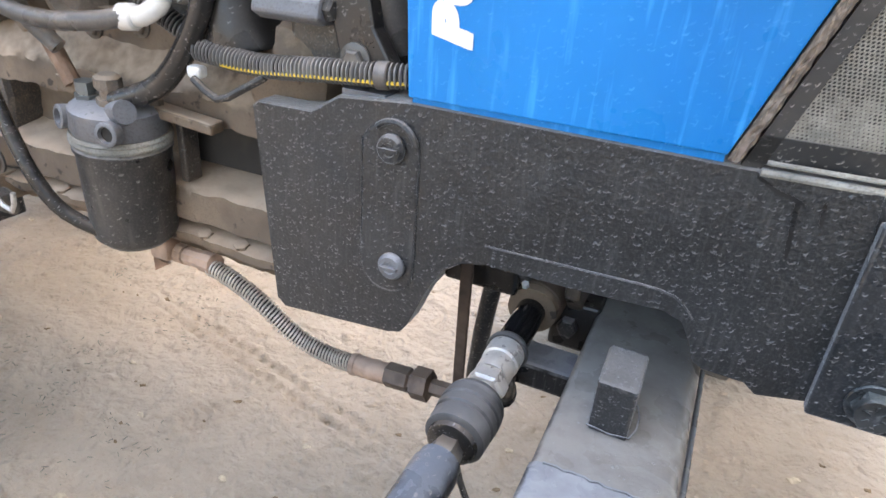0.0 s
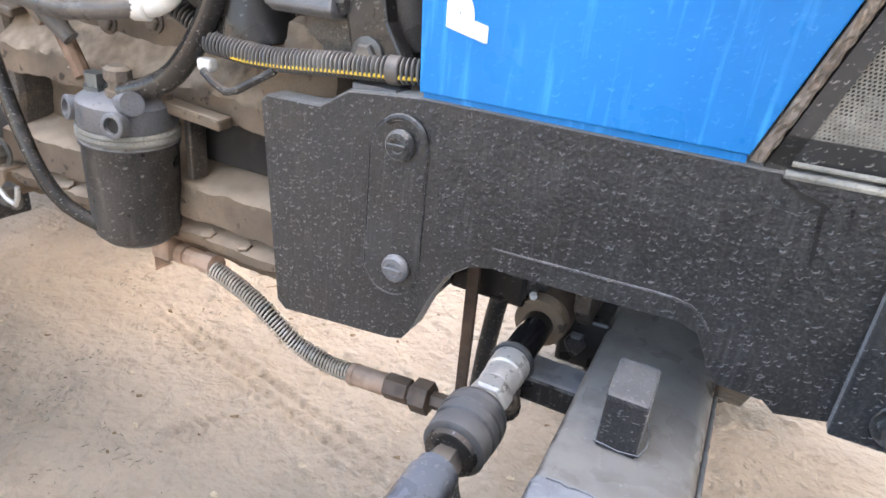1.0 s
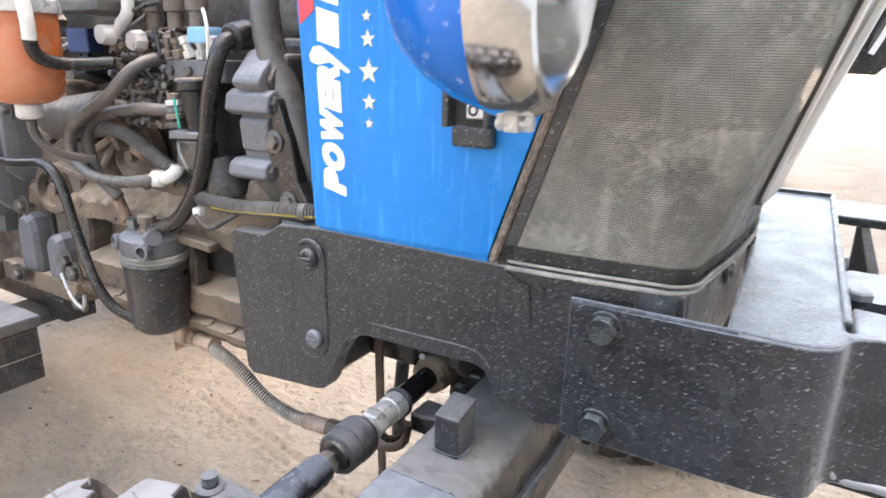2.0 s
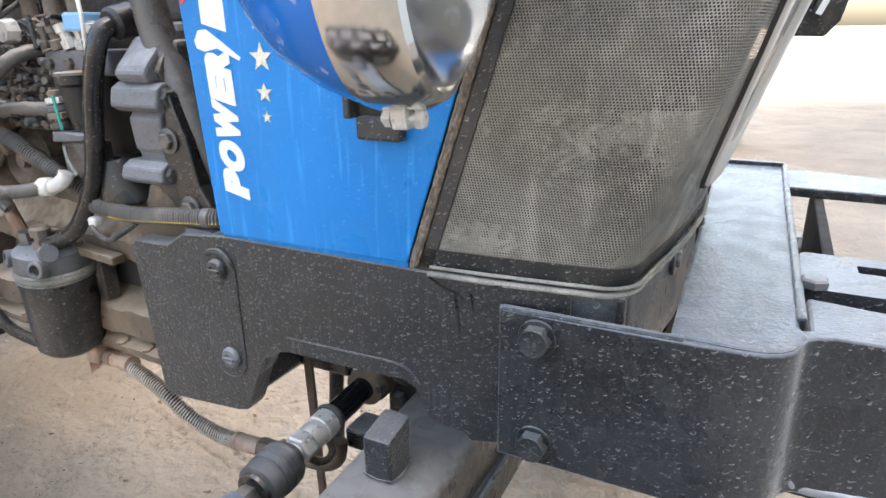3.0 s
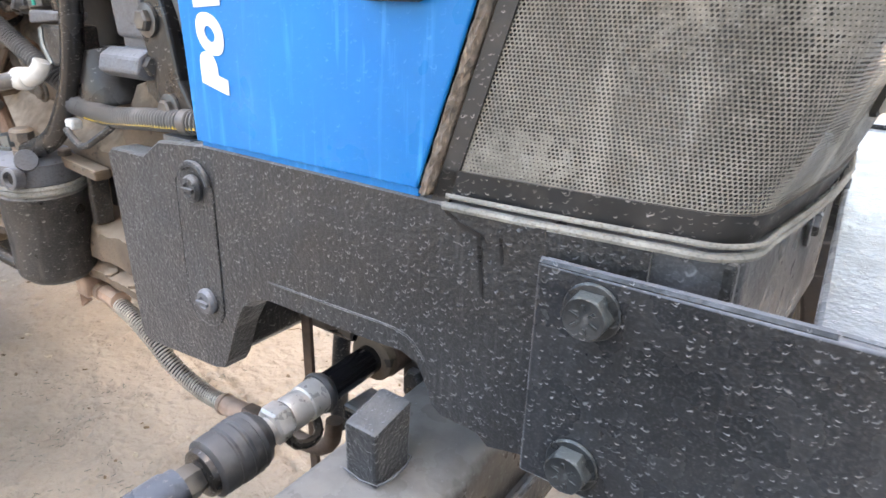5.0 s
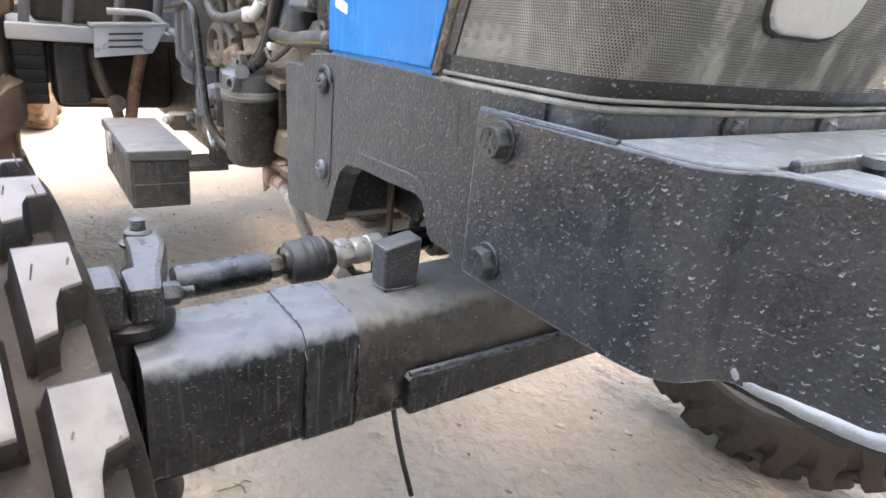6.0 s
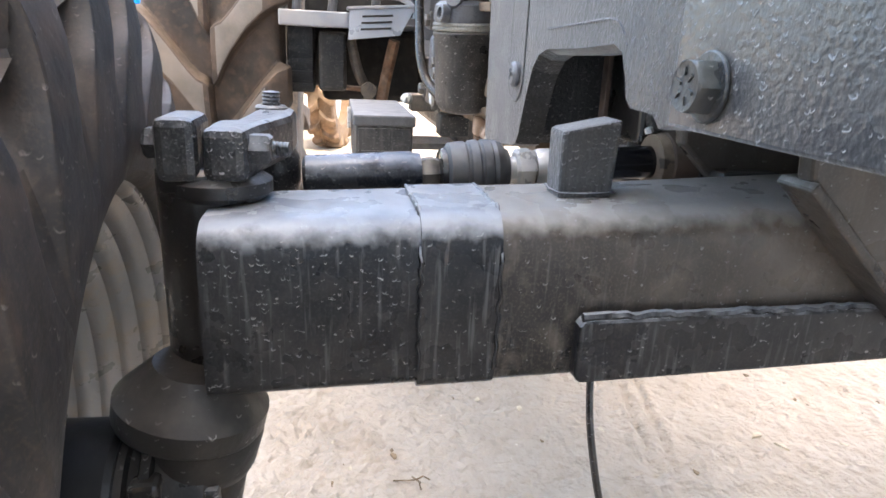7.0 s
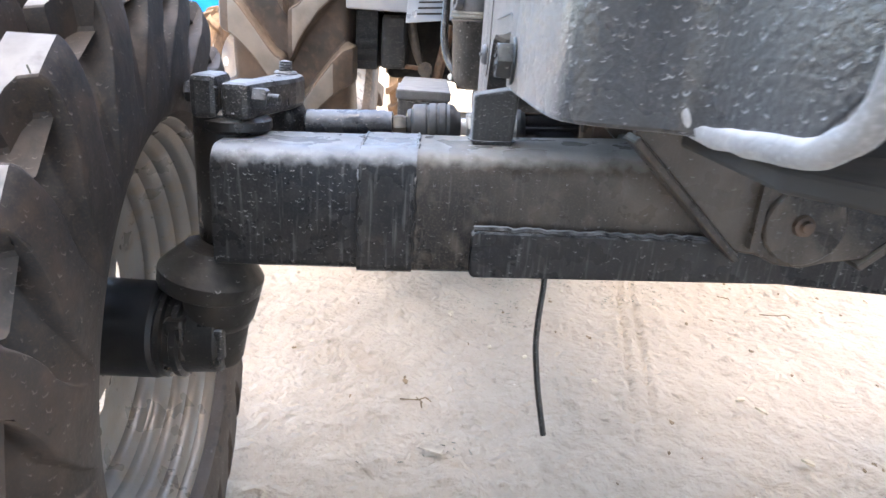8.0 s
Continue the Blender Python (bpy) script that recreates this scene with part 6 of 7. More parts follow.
    # hoses
    hoses = [
        ("fuel_hose", [(-0.458, 0.445, 0.924), (-0.50, 0.432, 0.925), (-0.537, 0.43, 0.922), (-0.609, 0.43, 0.909), (-0.644, 0.43, 0.887), (-0.646, 0.43, 0.857), (-0.631, 0.43, 0.821), (-0.602, 0.44, 0.79)], 0.0085, m_greyhose, "looped dusty fuel hose"),
        ("fuel_hose", [(-0.500, 0.505, 0.985), (-0.503, 0.468, 0.990), (-0.508, 0.438, 0.984), (-0.519, 0.42, 0.968), (-0.545, 0.41, 0.942), (-0.58, 0.41, 0.926), (-0.625, 0.41, 0.905), (-0.656, 0.41, 0.875), (-0.652, 0.41, 0.848), (-0.62, 0.41, 0.827), (-0.56, 0.41, 0.823), (-0.50, 0.416, 0.830), (-0.478, 0.424, 0.836)], 0.0085, m_greyhose, "looped dusty fuel hose"),
        ("oil_hose", [(-0.366, 0.475, 1.018), (-0.3665, 0.456, 1.012), (-0.370, 0.446, 0.995), (-0.388, 0.443, 0.945), (-0.404, 0.443, 0.88), (-0.425, 0.443, 0.83), (-0.465, 0.441, 0.780), (-0.50, 0.437, 0.760), (-0.526, 0.434, 0.752)], 0.0108, m_hose, "glossy black oil hose down to the filter"),
        ("bowl_hose", [(-0.557, 0.325, 1.01), (-0.563, 0.33, 0.998), (-0.567, 0.34, 0.988), (-0.568, 0.36, 0.982), (-0.565, 0.39, 0.981), (-0.541, 0.42, 0.983)], 0.0085, m_hose, "black hose from the fuel bowl"),
        ("upper_hose", [(-0.90, 0.50, 1.10), (-0.80, 0.46, 1.12), (-0.72, 0.45, 1.10), (-0.64, 0.46, 1.11), (-0.57, 0.50, 1.14)], 0.014, m_greyhose, ""),
        ("breather_hose", [(-0.86, 0.42, 1.16), (-0.84, 0.42, 1.09), (-0.80, 0.43, 1.06)], 0.011, m_rust, ""),
        ("overflow_hose", [(-0.625, 0.345, 0.908), (-0.627, 0.35, 0.885), (-0.615, 0.37, 0.862), (-0.60, 0.41, 0.85)], 0.006, m_greyhose, ""),
        ("steel_pipe", [(-1.05, 0.42, 0.82), (-0.805, 0.39, 0.828), (-0.71, 0.39, 0.836), (-0.676, 0.39, 0.825), (-0.657, 0.39, 0.797), (-0.634, 0.39, 0.725), (-0.606, 0.39, 0.666), (-0.585, 0.40, 0.63), (-0.55, 0.42, 0.606)], 0.0075, m_hose, "bent steel pipe"),
        ("wire", [(-0.395, 0.45, 1.05), (-0.378, 0.44, 1.03), (-0.38, 0.44, 0.99)], 0.0022, m_plastic, ""),
        ("bracket_wire", [(-0.80, 0.44, 0.63), (-0.76, 0.43, 0.60), (-0.73, 0.43, 0.585), (-0.72, 0.43, 0.61)], 0.003, m_zinc, ""),
    ]
    part("hose_cap", lathe((-0.3655, 0.462, 1.016), (0.0, 1, 0.2), [(0, 0), (0, 0.014), (0.004, 0.018), (0.030, 0.019), (0.032, 0)], 20), m_collar, tractor, "black elbow cap of the oil hose")
    for nm, p, r, mm, lab in hoses:
        part(nm, tube(p, r, 12), mm, tractor, lab)
    for way, lab in (([(-0.66, 0.46, 0.888), (-0.627, 0.445, 0.890), (-0.569, 0.44, 0.886), (-0.524, 0.44, 0.868), (-0.481, 0.445, 0.845), (-0.445, 0.455, 0.822)], "black corrugated cable sleeve"),
                     ([(-0.425, 0.445, 0.812), (-0.36, 0.445, 0.808), (-0.29, 0.445, 0.814), (-0.225, 0.452, 0.818), (-0.20, 0.47, 0.82)], "dusty split corrugated cable sleeve")):
        sl = part("corrugated_sleeve", tube(way, 0.0086, 14, rib=(0.0039, 0.0017)), m_sleeve, tractor, lab)
        # dark second material in the rib valleys: groove shade put into colour
        sl.data.materials.append(m_dark)
    # the wire inside shows between the ribs along the slit
    part("yellow_cable", tube([(x, y - 0.0068, z - 0.0045) for x, y, z in [(-0.395, 0.445, 0.8085)] + way[1:]], 0.0016, 8), m_yellow, tractor, "yellow cable in the slit of the sleeve")
    part("cable_band", rod((-0.247, 0.449, 0.8165), (-0.236, 0.4505, 0.817), 0.0112, ch=0.001), m_greyhose, tractor)
    part("cable", tube([(-0.42, 0.43, 0.79), (-0.395, 0.43, 0.776), (-0.375, 0.435, 0.785), (-0.35, 0.44, 0.80)], 0.0035, 8), m_frame, tractor)
    part("white_clip", box(-0.432, -0.417, 0.434, 0.446, 0.788, 0.799), m_plastic, tractor, "white cable clip", smooth=False, bevel=0.003)
    el = part("white_elbow", tube([(-0.482, 0.425, 0.834), (-0.468, 0.428, 0.836), (-0.452, 0.43, 0.845), (-0.448, 0.432, 0.853)], 0.0088, 12), m_plastic, tractor, "white elbow fitting")
    part("elbow_collar", rod((-0.49, 0.423, 0.833), (-0.474, 0.427, 0.8345), 0.0115, ch=0.002), m_plastic, el)
    # earthy casting hollows behind the hoses
    part("pump_mount", lathe((-0.665, 0.535, 0.838), (0, -1, 0), [(0, 0), (0, 0.055), (0.02, 0.053), (0.03, 0.042), (0.035, 0.03), (0.024, 0.026), (0.024, 0.012), (0.034, 0.010), (0.034, 0)], 36), m_cast, tractor, "earthy round casting boss")
    part("starter_body", rod((-0.83, 0.49, 0.885), (-0.655, 0.48, 0.908), 0.035, 24, ch=0.004), m_block, tractor, "dark cylindrical motor body")
    part("motor_end", rod((-0.655, 0.48, 0.908), (-0.635, 0.479, 0.911), 0.026, 20, ch=0.003), m_rust, tractor)
    part("brass_fitting", rod((-0.60, 0.475, 0.86), (-0.565, 0.47, 0.855), 0.012, 12, ch=0.002), m_rust, tractor)
    part("rusty_stud", rod((-0.605, 0.45, 0.752), (-0.632, 0.45, 0.80), 0.0085, 10), m_rust, tractor)
    part("earthy_boss", lathe((-0.36, 0.50, 0.79), (0, -1, 0), [(0, 0), (0, 0.05), (0.02, 0.045), (0.03, 0.03), (0.03, 0)], 24), m_sump, tractor)


engine()


def oil_filter():
    x, y = -0.545, 0.449
    turn = Matrix.Translation((x, y, 0.65)) @ Matrix.Rotation(radians(4.0), 4, "Y") @ Matrix.Rotation(radians(2.5), 4, "X") @ Matrix.Diagonal((0.95, 0.95, 1.0, 1.0)) @ Matrix.Translation((-x, -y, -0.65))

    def lean(name, bm, *rest, **more):
        bmesh.ops.transform(bm, matrix=turn, verts=bm.verts)
        return part(name, bm, *rest, **more)
    f = lean("oil_filter", lathe((x, y, 0.590), (0, 0, 1), [(0, 0), (0, 0.026), (0.003, 0.036), (0.012, 0.0445), (0.024, 0.0465), (0.108, 0.048), (0.111, 0.050), (0.115, 0.050), (0.117, 0.0475), (0.120, 0)], 48), m_filter, tractor, "black spin-on oil filter, dusty and splashed")
    lean("filter_seal", lathe((x, y, 0.7085), (0, 0, 1), [(0, 0.04), (0, 0.0505), (0.003, 0.0515), (0.006, 0.0495), (0.008, 0.0512), (0.011, 0.0495), (0.011, 0.04)], 40), m_seal, f, "pale dusty steel rim")
    lean("filter_head", lathe((x, y, 0.717), (0, 0, 1), [(0, 0), (0, 0.046), (0.006, 0.049), (0.026, 0.047), (0.031, 0.040), (0.033, 0)], 32), m_alu, f, "grey cast filter head")
    for dx, dy in ((-0.034, -0.030), (0.030, -0.034)):
        d = Vector((dx * 9.0, -1.0, 0.15)).normalized()
        o = Vector((x + dx, y + dy, 0.731))
        lean("port", lathe(o, d, [(0, 0), (0, 0.0120), (0.012, 0.0120), (0.013, 0.0105), (0.013, 0.0080), (0.004, 0.0075), (0.004, 0)], 18), m_alu, f, "drilled cast port")
        # dark disc stands for the shade inside the bore
        lean("port_bore", lathe(o + d * 0.006, d, [(0, 0), (0, 0.0074), (0.002, 0.0074), (0.002, 0)], 14), m_dark, f)
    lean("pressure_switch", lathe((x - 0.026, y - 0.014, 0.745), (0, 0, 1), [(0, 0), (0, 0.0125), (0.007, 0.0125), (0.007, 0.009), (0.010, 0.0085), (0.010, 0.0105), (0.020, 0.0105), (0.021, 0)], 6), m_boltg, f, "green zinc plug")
    lean("head_plug", lathe((x + 0.006, y - 0.012, 0.745), (0, 0, 1), [(0, 0), (0, 0.0135), (0.010, 0.0135), (0.010, 0.0095), (0.020, 0.0095), (0.020, 0.0135), (0.030, 0.0135), (0.033, 0.009), (0.033, 0)], 8), m_cast, f, "dusty banjo bolt")
    lean("hose_stub", lathe((x + 0.018, y - 0.018, 0.742), (0.8, -0.3, 0.35), [(0, 0), (0, 0.0125), (0.02, 0.0125), (0.022, 0.0115), (0.028, 0.0115), (0.028, 0)], 14), m_alu, f)
    lean("mount_arm", box(x + 0.02, x + 0.115, y + 0.01, y + 0.03, 0.736, 0.748), m_sump, f, smooth=False, bevel=0.003)
    lean("mount_arm", box(x - 0.10, x - 0.03, y + 0.005, y + 0.05, 0.735, 0.752), m_sump, f, smooth=False, bevel=0.003)
    for dx in (-0.03, 0.035):
        lean("bolt", hex_bolt((x + dx, y + 0.018, 0.748), (0, 0, 1), 0.008, 0.007), m_cast, f)
    # drain below, with its corroded union and the sprung hose
    part("drain_elbow", box(-0.556, -0.528, 0.468, 0.492, 0.556, 0.585), m_union, tractor, "corroded elbow", smooth=False, bevel=0.004)
    part("drain_fin", slab([(-0.553, 0.556), (-0.53, 0.553), (-0.553, 0.538)], "y", 0.47, 0.475), m_rust, tractor, smooth=False)
    part("union", lathe((-0.532, 0.486, 0.562), (0.07, -0.008, 0.006), [(0, 0), (0, 0.012), (0.018, 0.012), (0.019, 0.0095), (0.021, 0.0095), (0.022, 0.0115), (0.046, 0.0105), (0.048, 0.0125), (0.066, 0.0125), (0.067, 0)], 10), m_union, tractor, "rust brown hose union")
    way = [(-0.472, 0.478, 0.5632), (-0.4533, 0.4785, 0.558), (-0.427, 0.478, 0.5493), (-0.3965, 0.4775, 0.5345), (-0.3714, 0.480, 0.5145), (-0.3475, 0.485, 0.499), (-0.3173, 0.488, 0.491), (-0.288, 0.488, 0.4918)]
    hs = part("sprung_hose", tube(way, 0.0075, 12), m_dark, tractor, "dark hose inside a steel spring guard")
    part("spring_guard", coil(way, 0.0092, 0.0012, 0.0040), m_steel, hs, "bright steel spring coil")
    ax = (0.06, 0.0, 0.0045)
    part("hose_ferrule", lathe((-0.292, 0.488, 0.4915), ax, [(0, 0), (0, 0.0118), (0.002, 0.0125), (0.006, 0.0125), (0.007, 0.0115), (0.042, 0.0118), (0.044, 0.0105), (0.045, 0)], 20), m_union, tractor, "pale crimped ferrule")
    part("hose_union", lathe((-0.248, 0.488, 0.4953), ax, [(0, 0), (0, 0.0135), (0.026, 0.0135), (0.028, 0.011), (0.031, 0.011), (0.032, 0.0175), (0.050, 0.0175), (0.052, 0.009), (0.078, 0.009), (0.078, 0)], 6), m_darkrust, tractor, "dark rusted hexagon union")
    part("port_elbow", tube([(-0.172, 0.488, 0.501), (-0.155, 0.488, 0.502), (-0.135, 0.488, 0.508), (-0.122, 0.489, 0.522), (-0.119, 0.49, 0.545)], 0.0085, 12), m_darkrust, tractor, "dark steel elbow")


oil_filter()


# ---- gearbox side, battery box and footboard ----
def rear_half():
    part("gearbox", box(-2.0, -1.02, 0.53, 0.89, 0.47, 0.98), m_block, tractor, "dark gearbox housing", smooth=False, bevel=0.02)
    part("bell_housing", slab([(-1.06, 0.56), (-0.80, 0.60), (-0.78, 0.70), (-0.80, 0.95), (-1.06, 1.0)], "y", 0.485, 0.93), m_cast, tractor, "dusty clutch housing", smooth=False, bevel=0.01)
    for x, z0, z1, wd, y0 in ((-1.05, 0.66, 0.86, 0.075, 0.45), (-0.93, 0.60, 0.715, 0.055, 0.452), (-0.835, 0.605, 0.692, 0.05, 0.448)):
        rb = [(x - wd * 0.5, z0 + 0.012), (x - wd * 0.42, z0), (x + wd * 0.42, z0 + 0.004), (x + wd * 0.5, z0 + 0.03), (x + wd * 0.5, z1 - 0.03), (x + wd * 0.36, z1 - 0.008), (x + wd * 0.15, z1), (x - wd * 0.25, z1 - 0.004), (x - wd * 0.44, z1 - 0.022)]
        fr = [(x + (a - x) * 0.78, (z0 + z1) / 2 + (b - (z0 + z1) / 2) * 0.86) for a, b in rb]
        part("housing_rib", loft([(fr, y0), (rb, y0 + 0.012), (rb, 0.49)], "y"), m_alu, tractor, "grey cast rib with a rounded dusty head", smooth=False, bevel=0.004)
    for x, wd, z0, z1 in ((-1.02, 0.03, 0.70, 0.98), (-0.955, 0.026, 0.72, 0.96), (-0.90, 0.022, 0.78, 0.95)):
        part("tall_rib", loft([([(x - wd * 0.3, z0 + 0.02), (x + wd * 0.3, z0 + 0.02), (x + wd * 0.3, z1 - 0.02), (x - wd * 0.3, z1 - 0.02)], 0.43), ([(x - wd / 2, z0), (x + wd / 2, z0), (x + wd / 2, z1), (x - wd / 2, z1)], 0.45),
                               ([(x - wd / 2, z0), (x + wd / 2, z0), (x + wd / 2, z1), (x - wd / 2, z1)], 0.49)], "y"), m_alu, tractor, "tall grey cast rib", smooth=False, bevel=0.003)
    for x in (-0.99, -0.885):
        # proud dark strips imitate the shade of grooves in the housing
        part("groove_shade_strip", box(x - 0.007, x + 0.007, 0.478, 0.49, 0.60, 0.80), m_dark, tractor, smooth=False, bevel=0.002)
    for x, z in ((-0.90, 0.735), (-0.785, 0.655), (-0.765, 0.638), (-0.76, 0.585), (-0.955, 0.60), (-1.0, 0.88), (-0.90, 0.90)):
        part("bolt", hex_bolt((x, 0.447, z), (0, -1, 0), 0.013, 0.014, 0.018), m_bolt, tractor)
    part("flange_arm", box(-1.05, -0.80, 0.46, 0.52, 0.565, 0.605), m_sump, tractor, smooth=False, bevel=0.005)
    part("side_bracket", box(-0.93, -0.87, 0.47, 0.53, 0.51, 0.555), m_frame, tractor, smooth=False, bevel=0.004)
    part("side_bracket", box(-1.20, -1.14, 0.44, 0.50, 0.535, 0.575), m_cast, tractor, smooth=False, bevel=0.004)
    part("valve_knob", lathe((-1.15, 0.435, 0.565), (0.6, -0.6, 0), [(0, 0), (0, 0.013), (0.012, 0.013), (0.016, 0.008), (0.022, 0.008), (0.022, 0)], 14), m_zinc, tractor, "pale valve knob")
    # battery box
    b = part("battery_box", box(-1.235, -0.852, 0.298, 0.412, 0.43, 0.532), m_filter, tractor, "black metal battery box", smooth=False, bevel=0.004)
    part("lid", box(-1.24, -0.846, 0.293, 0.417, 0.530, 0.552), m_lid, b, "dusty grey lid", smooth=False, bevel=0.004)
    part("front_plate", box(-0.852, -0.848, 0.303, 0.407, 0.435, 0.526), m_filter, b, smooth=False, bevel=0.001)
    part("front_rib", box(-0.849, -0.844, 0.303, 0.407, 0.478, 0.482), m_filter, b, smooth=False)
    part("catch", box(-1.10, -1.06, 0.286, 0.294, 0.50, 0.545), m_zinc, b, smooth=False, bevel=0.001)
    part("box_bracket", box(-1.15, -1.02, 0.412, 0.54, 0.46, 0.475), m_bolt, tractor, smooth=False, bevel=0.003)
    # footboard with a turned down louvred front
    part("footboard", box(-1.90, -1.30, 0.125, 0.50, 0.735, 0.755), m_silverbar, tractor, "silver painted footboard", smooth=False, bevel=0.004)
    part("footboard_edge", box(-1.31, -1.285, 0.12, 0.33, 0.722, 0.76), m_silverbar, tractor, smooth=False, bevel=0.004)
    lp = part("louvre_plate", slab([(0.295, 0.764), (0.455, 0.776), (0.419, 0.710), (0.291, 0.694)], "x", -1.238, -1.234), m_plate, tractor, "pale steel plate with three louvres", smooth=False, bevel=0.001)
    for k in range(3):
        z, y = 0.752 - 0.015 * k, 0.325 - 0.002 * k
        # dark strips painted for the shade in the louvre slots
        part("louvre", slab([(y, z), (y + 0.075, z + 0.006), (y + 0.075, z + 0.001), (y, z - 0.005)], "x", -1.2345, -1.2315), m_dark, lp, smooth=False)
    part("plate_edge", slab([(0.288, 0.764), (0.46, 0.777), (0.46, 0.784), (0.288, 0.771)], "x", -1.30, -1.228), m_silverbar, lp, smooth=False, bevel=0.001)
    for y in (0.16, 0.25, 0.36, 0.45):
        part("lever", tube([(-1.36, y, 0.755), (-1.34, y + 0.01, 0.85), (-1.40, y + 0.015, 0.98), (-1.44, y + 0.02, 1.2)], 0.012, 10), m_alu, tractor, "grey control lever")
    part("side_cover", box(-1.52, -1.40, 0.18, 0.46, 0.76, 1.02), m_dark, tractor, smooth=False, bevel=0.01)
    part("rail", tube([(-1.28, 0.33, 0.80), (-1.27, 0.42, 0.80), (-1.25, 0.46, 0.77), (-1.15, 0.47, 0.76)], 0.008, 10), m_silverbar, tractor)
    # dark gear under the footboard
    part("step_box", box(-1.66, -1.45, 0.13, 0.20, 0.55, 0.725), m_frame, tractor, "black finned cooler", smooth=False, bevel=0.004)
    for k in range(5):
        part("cooler_fin", box(-1.45, -1.435, 0.132, 0.198, 0.56 + 0.033 * k, 0.575 + 0.033 * k), m_frame, tractor, smooth=False)
    part("canister", box(-1.50, -1.38, 0.215, 0.29, 0.56, 0.715), m_frame, tractor, "black canister", smooth=False, bevel=0.01)
    part("linkage", tube([(-1.42, 0.30, 0.70), (-1.41, 0.32, 0.62), (-1.43, 0.35, 0.55), (-1.40, 0.36, 0.48)], 0.014, 10), m_cast, tractor)
    part("linkage", tube([(-1.40, 0.42, 0.70), (-1.42, 0.40, 0.60), (-1.40, 0.38, 0.50)], 0.016, 10), m_rust, tractor)
    part("linkage", rod((-1.40, 0.22, 0.575), (-1.40, 0.36, 0.565), 0.007), m_rust, tractor)
    part("linkage", lathe((-1.40, 0.35, 0.565), (1, 0, 0), [(0, 0), (0, 0.022), (0.02, 0.022), (0.02, 0)], 14), m_cast, tractor)
    # made-up dark box that closes bright gaps under the footboard
    part("underside_dark_fill", box(-1.80, -1.58, 0.22, 0.53, 0.52, 0.73), m_dark, tractor, "dark box added to fill the black area under the footboard", smooth=False, bevel=0.02)
    part("rear_axle", rod((-1.98, 0.10, 0.66), (-1.98, 2 * YC - 0.10, 0.66), 0.12, 24), m_dark, tractor, "dark rear axle housing")
    part("fender", slab([(-2.75, 1.0), (-2.6, 1.28), (-2.3, 1.43), (-1.7, 1.43), (-1.4, 1.25), (-1.38, 1.22), (-1.7, 1.40), (-2.3, 1.40), (-2.58, 1.25), (-2.72, 0.99)], "y", -0.22, 0.2), m_blue, tractor, "blue rear mudguard", smooth=False)
    part("fender", slab([(-2.75, 1.0), (-2.6, 1.28), (-2.3, 1.43), (-1.7, 1.43), (-1.4, 1.25), (-1.38, 1.22), (-1.7, 1.40), (-2.3, 1.40), (-2.58, 1.25), (-2.72, 0.99)], "y", 2 * YC - 0.2, 2 * YC + 0.22), m_blue, tractor, "blue rear mudguard", smooth=False)
    part("dash_cowl", box(-1.28, -1.0, 0.46, 0.96, 1.0, 1.38), m_dark, tractor, smooth=False, bevel=0.03)
    part("seat", box(-2.2, -1.8, 0.5, 0.92, 1.05, 1.16), m_dark, tractor, smooth=False, bevel=0.03)


rear_half()


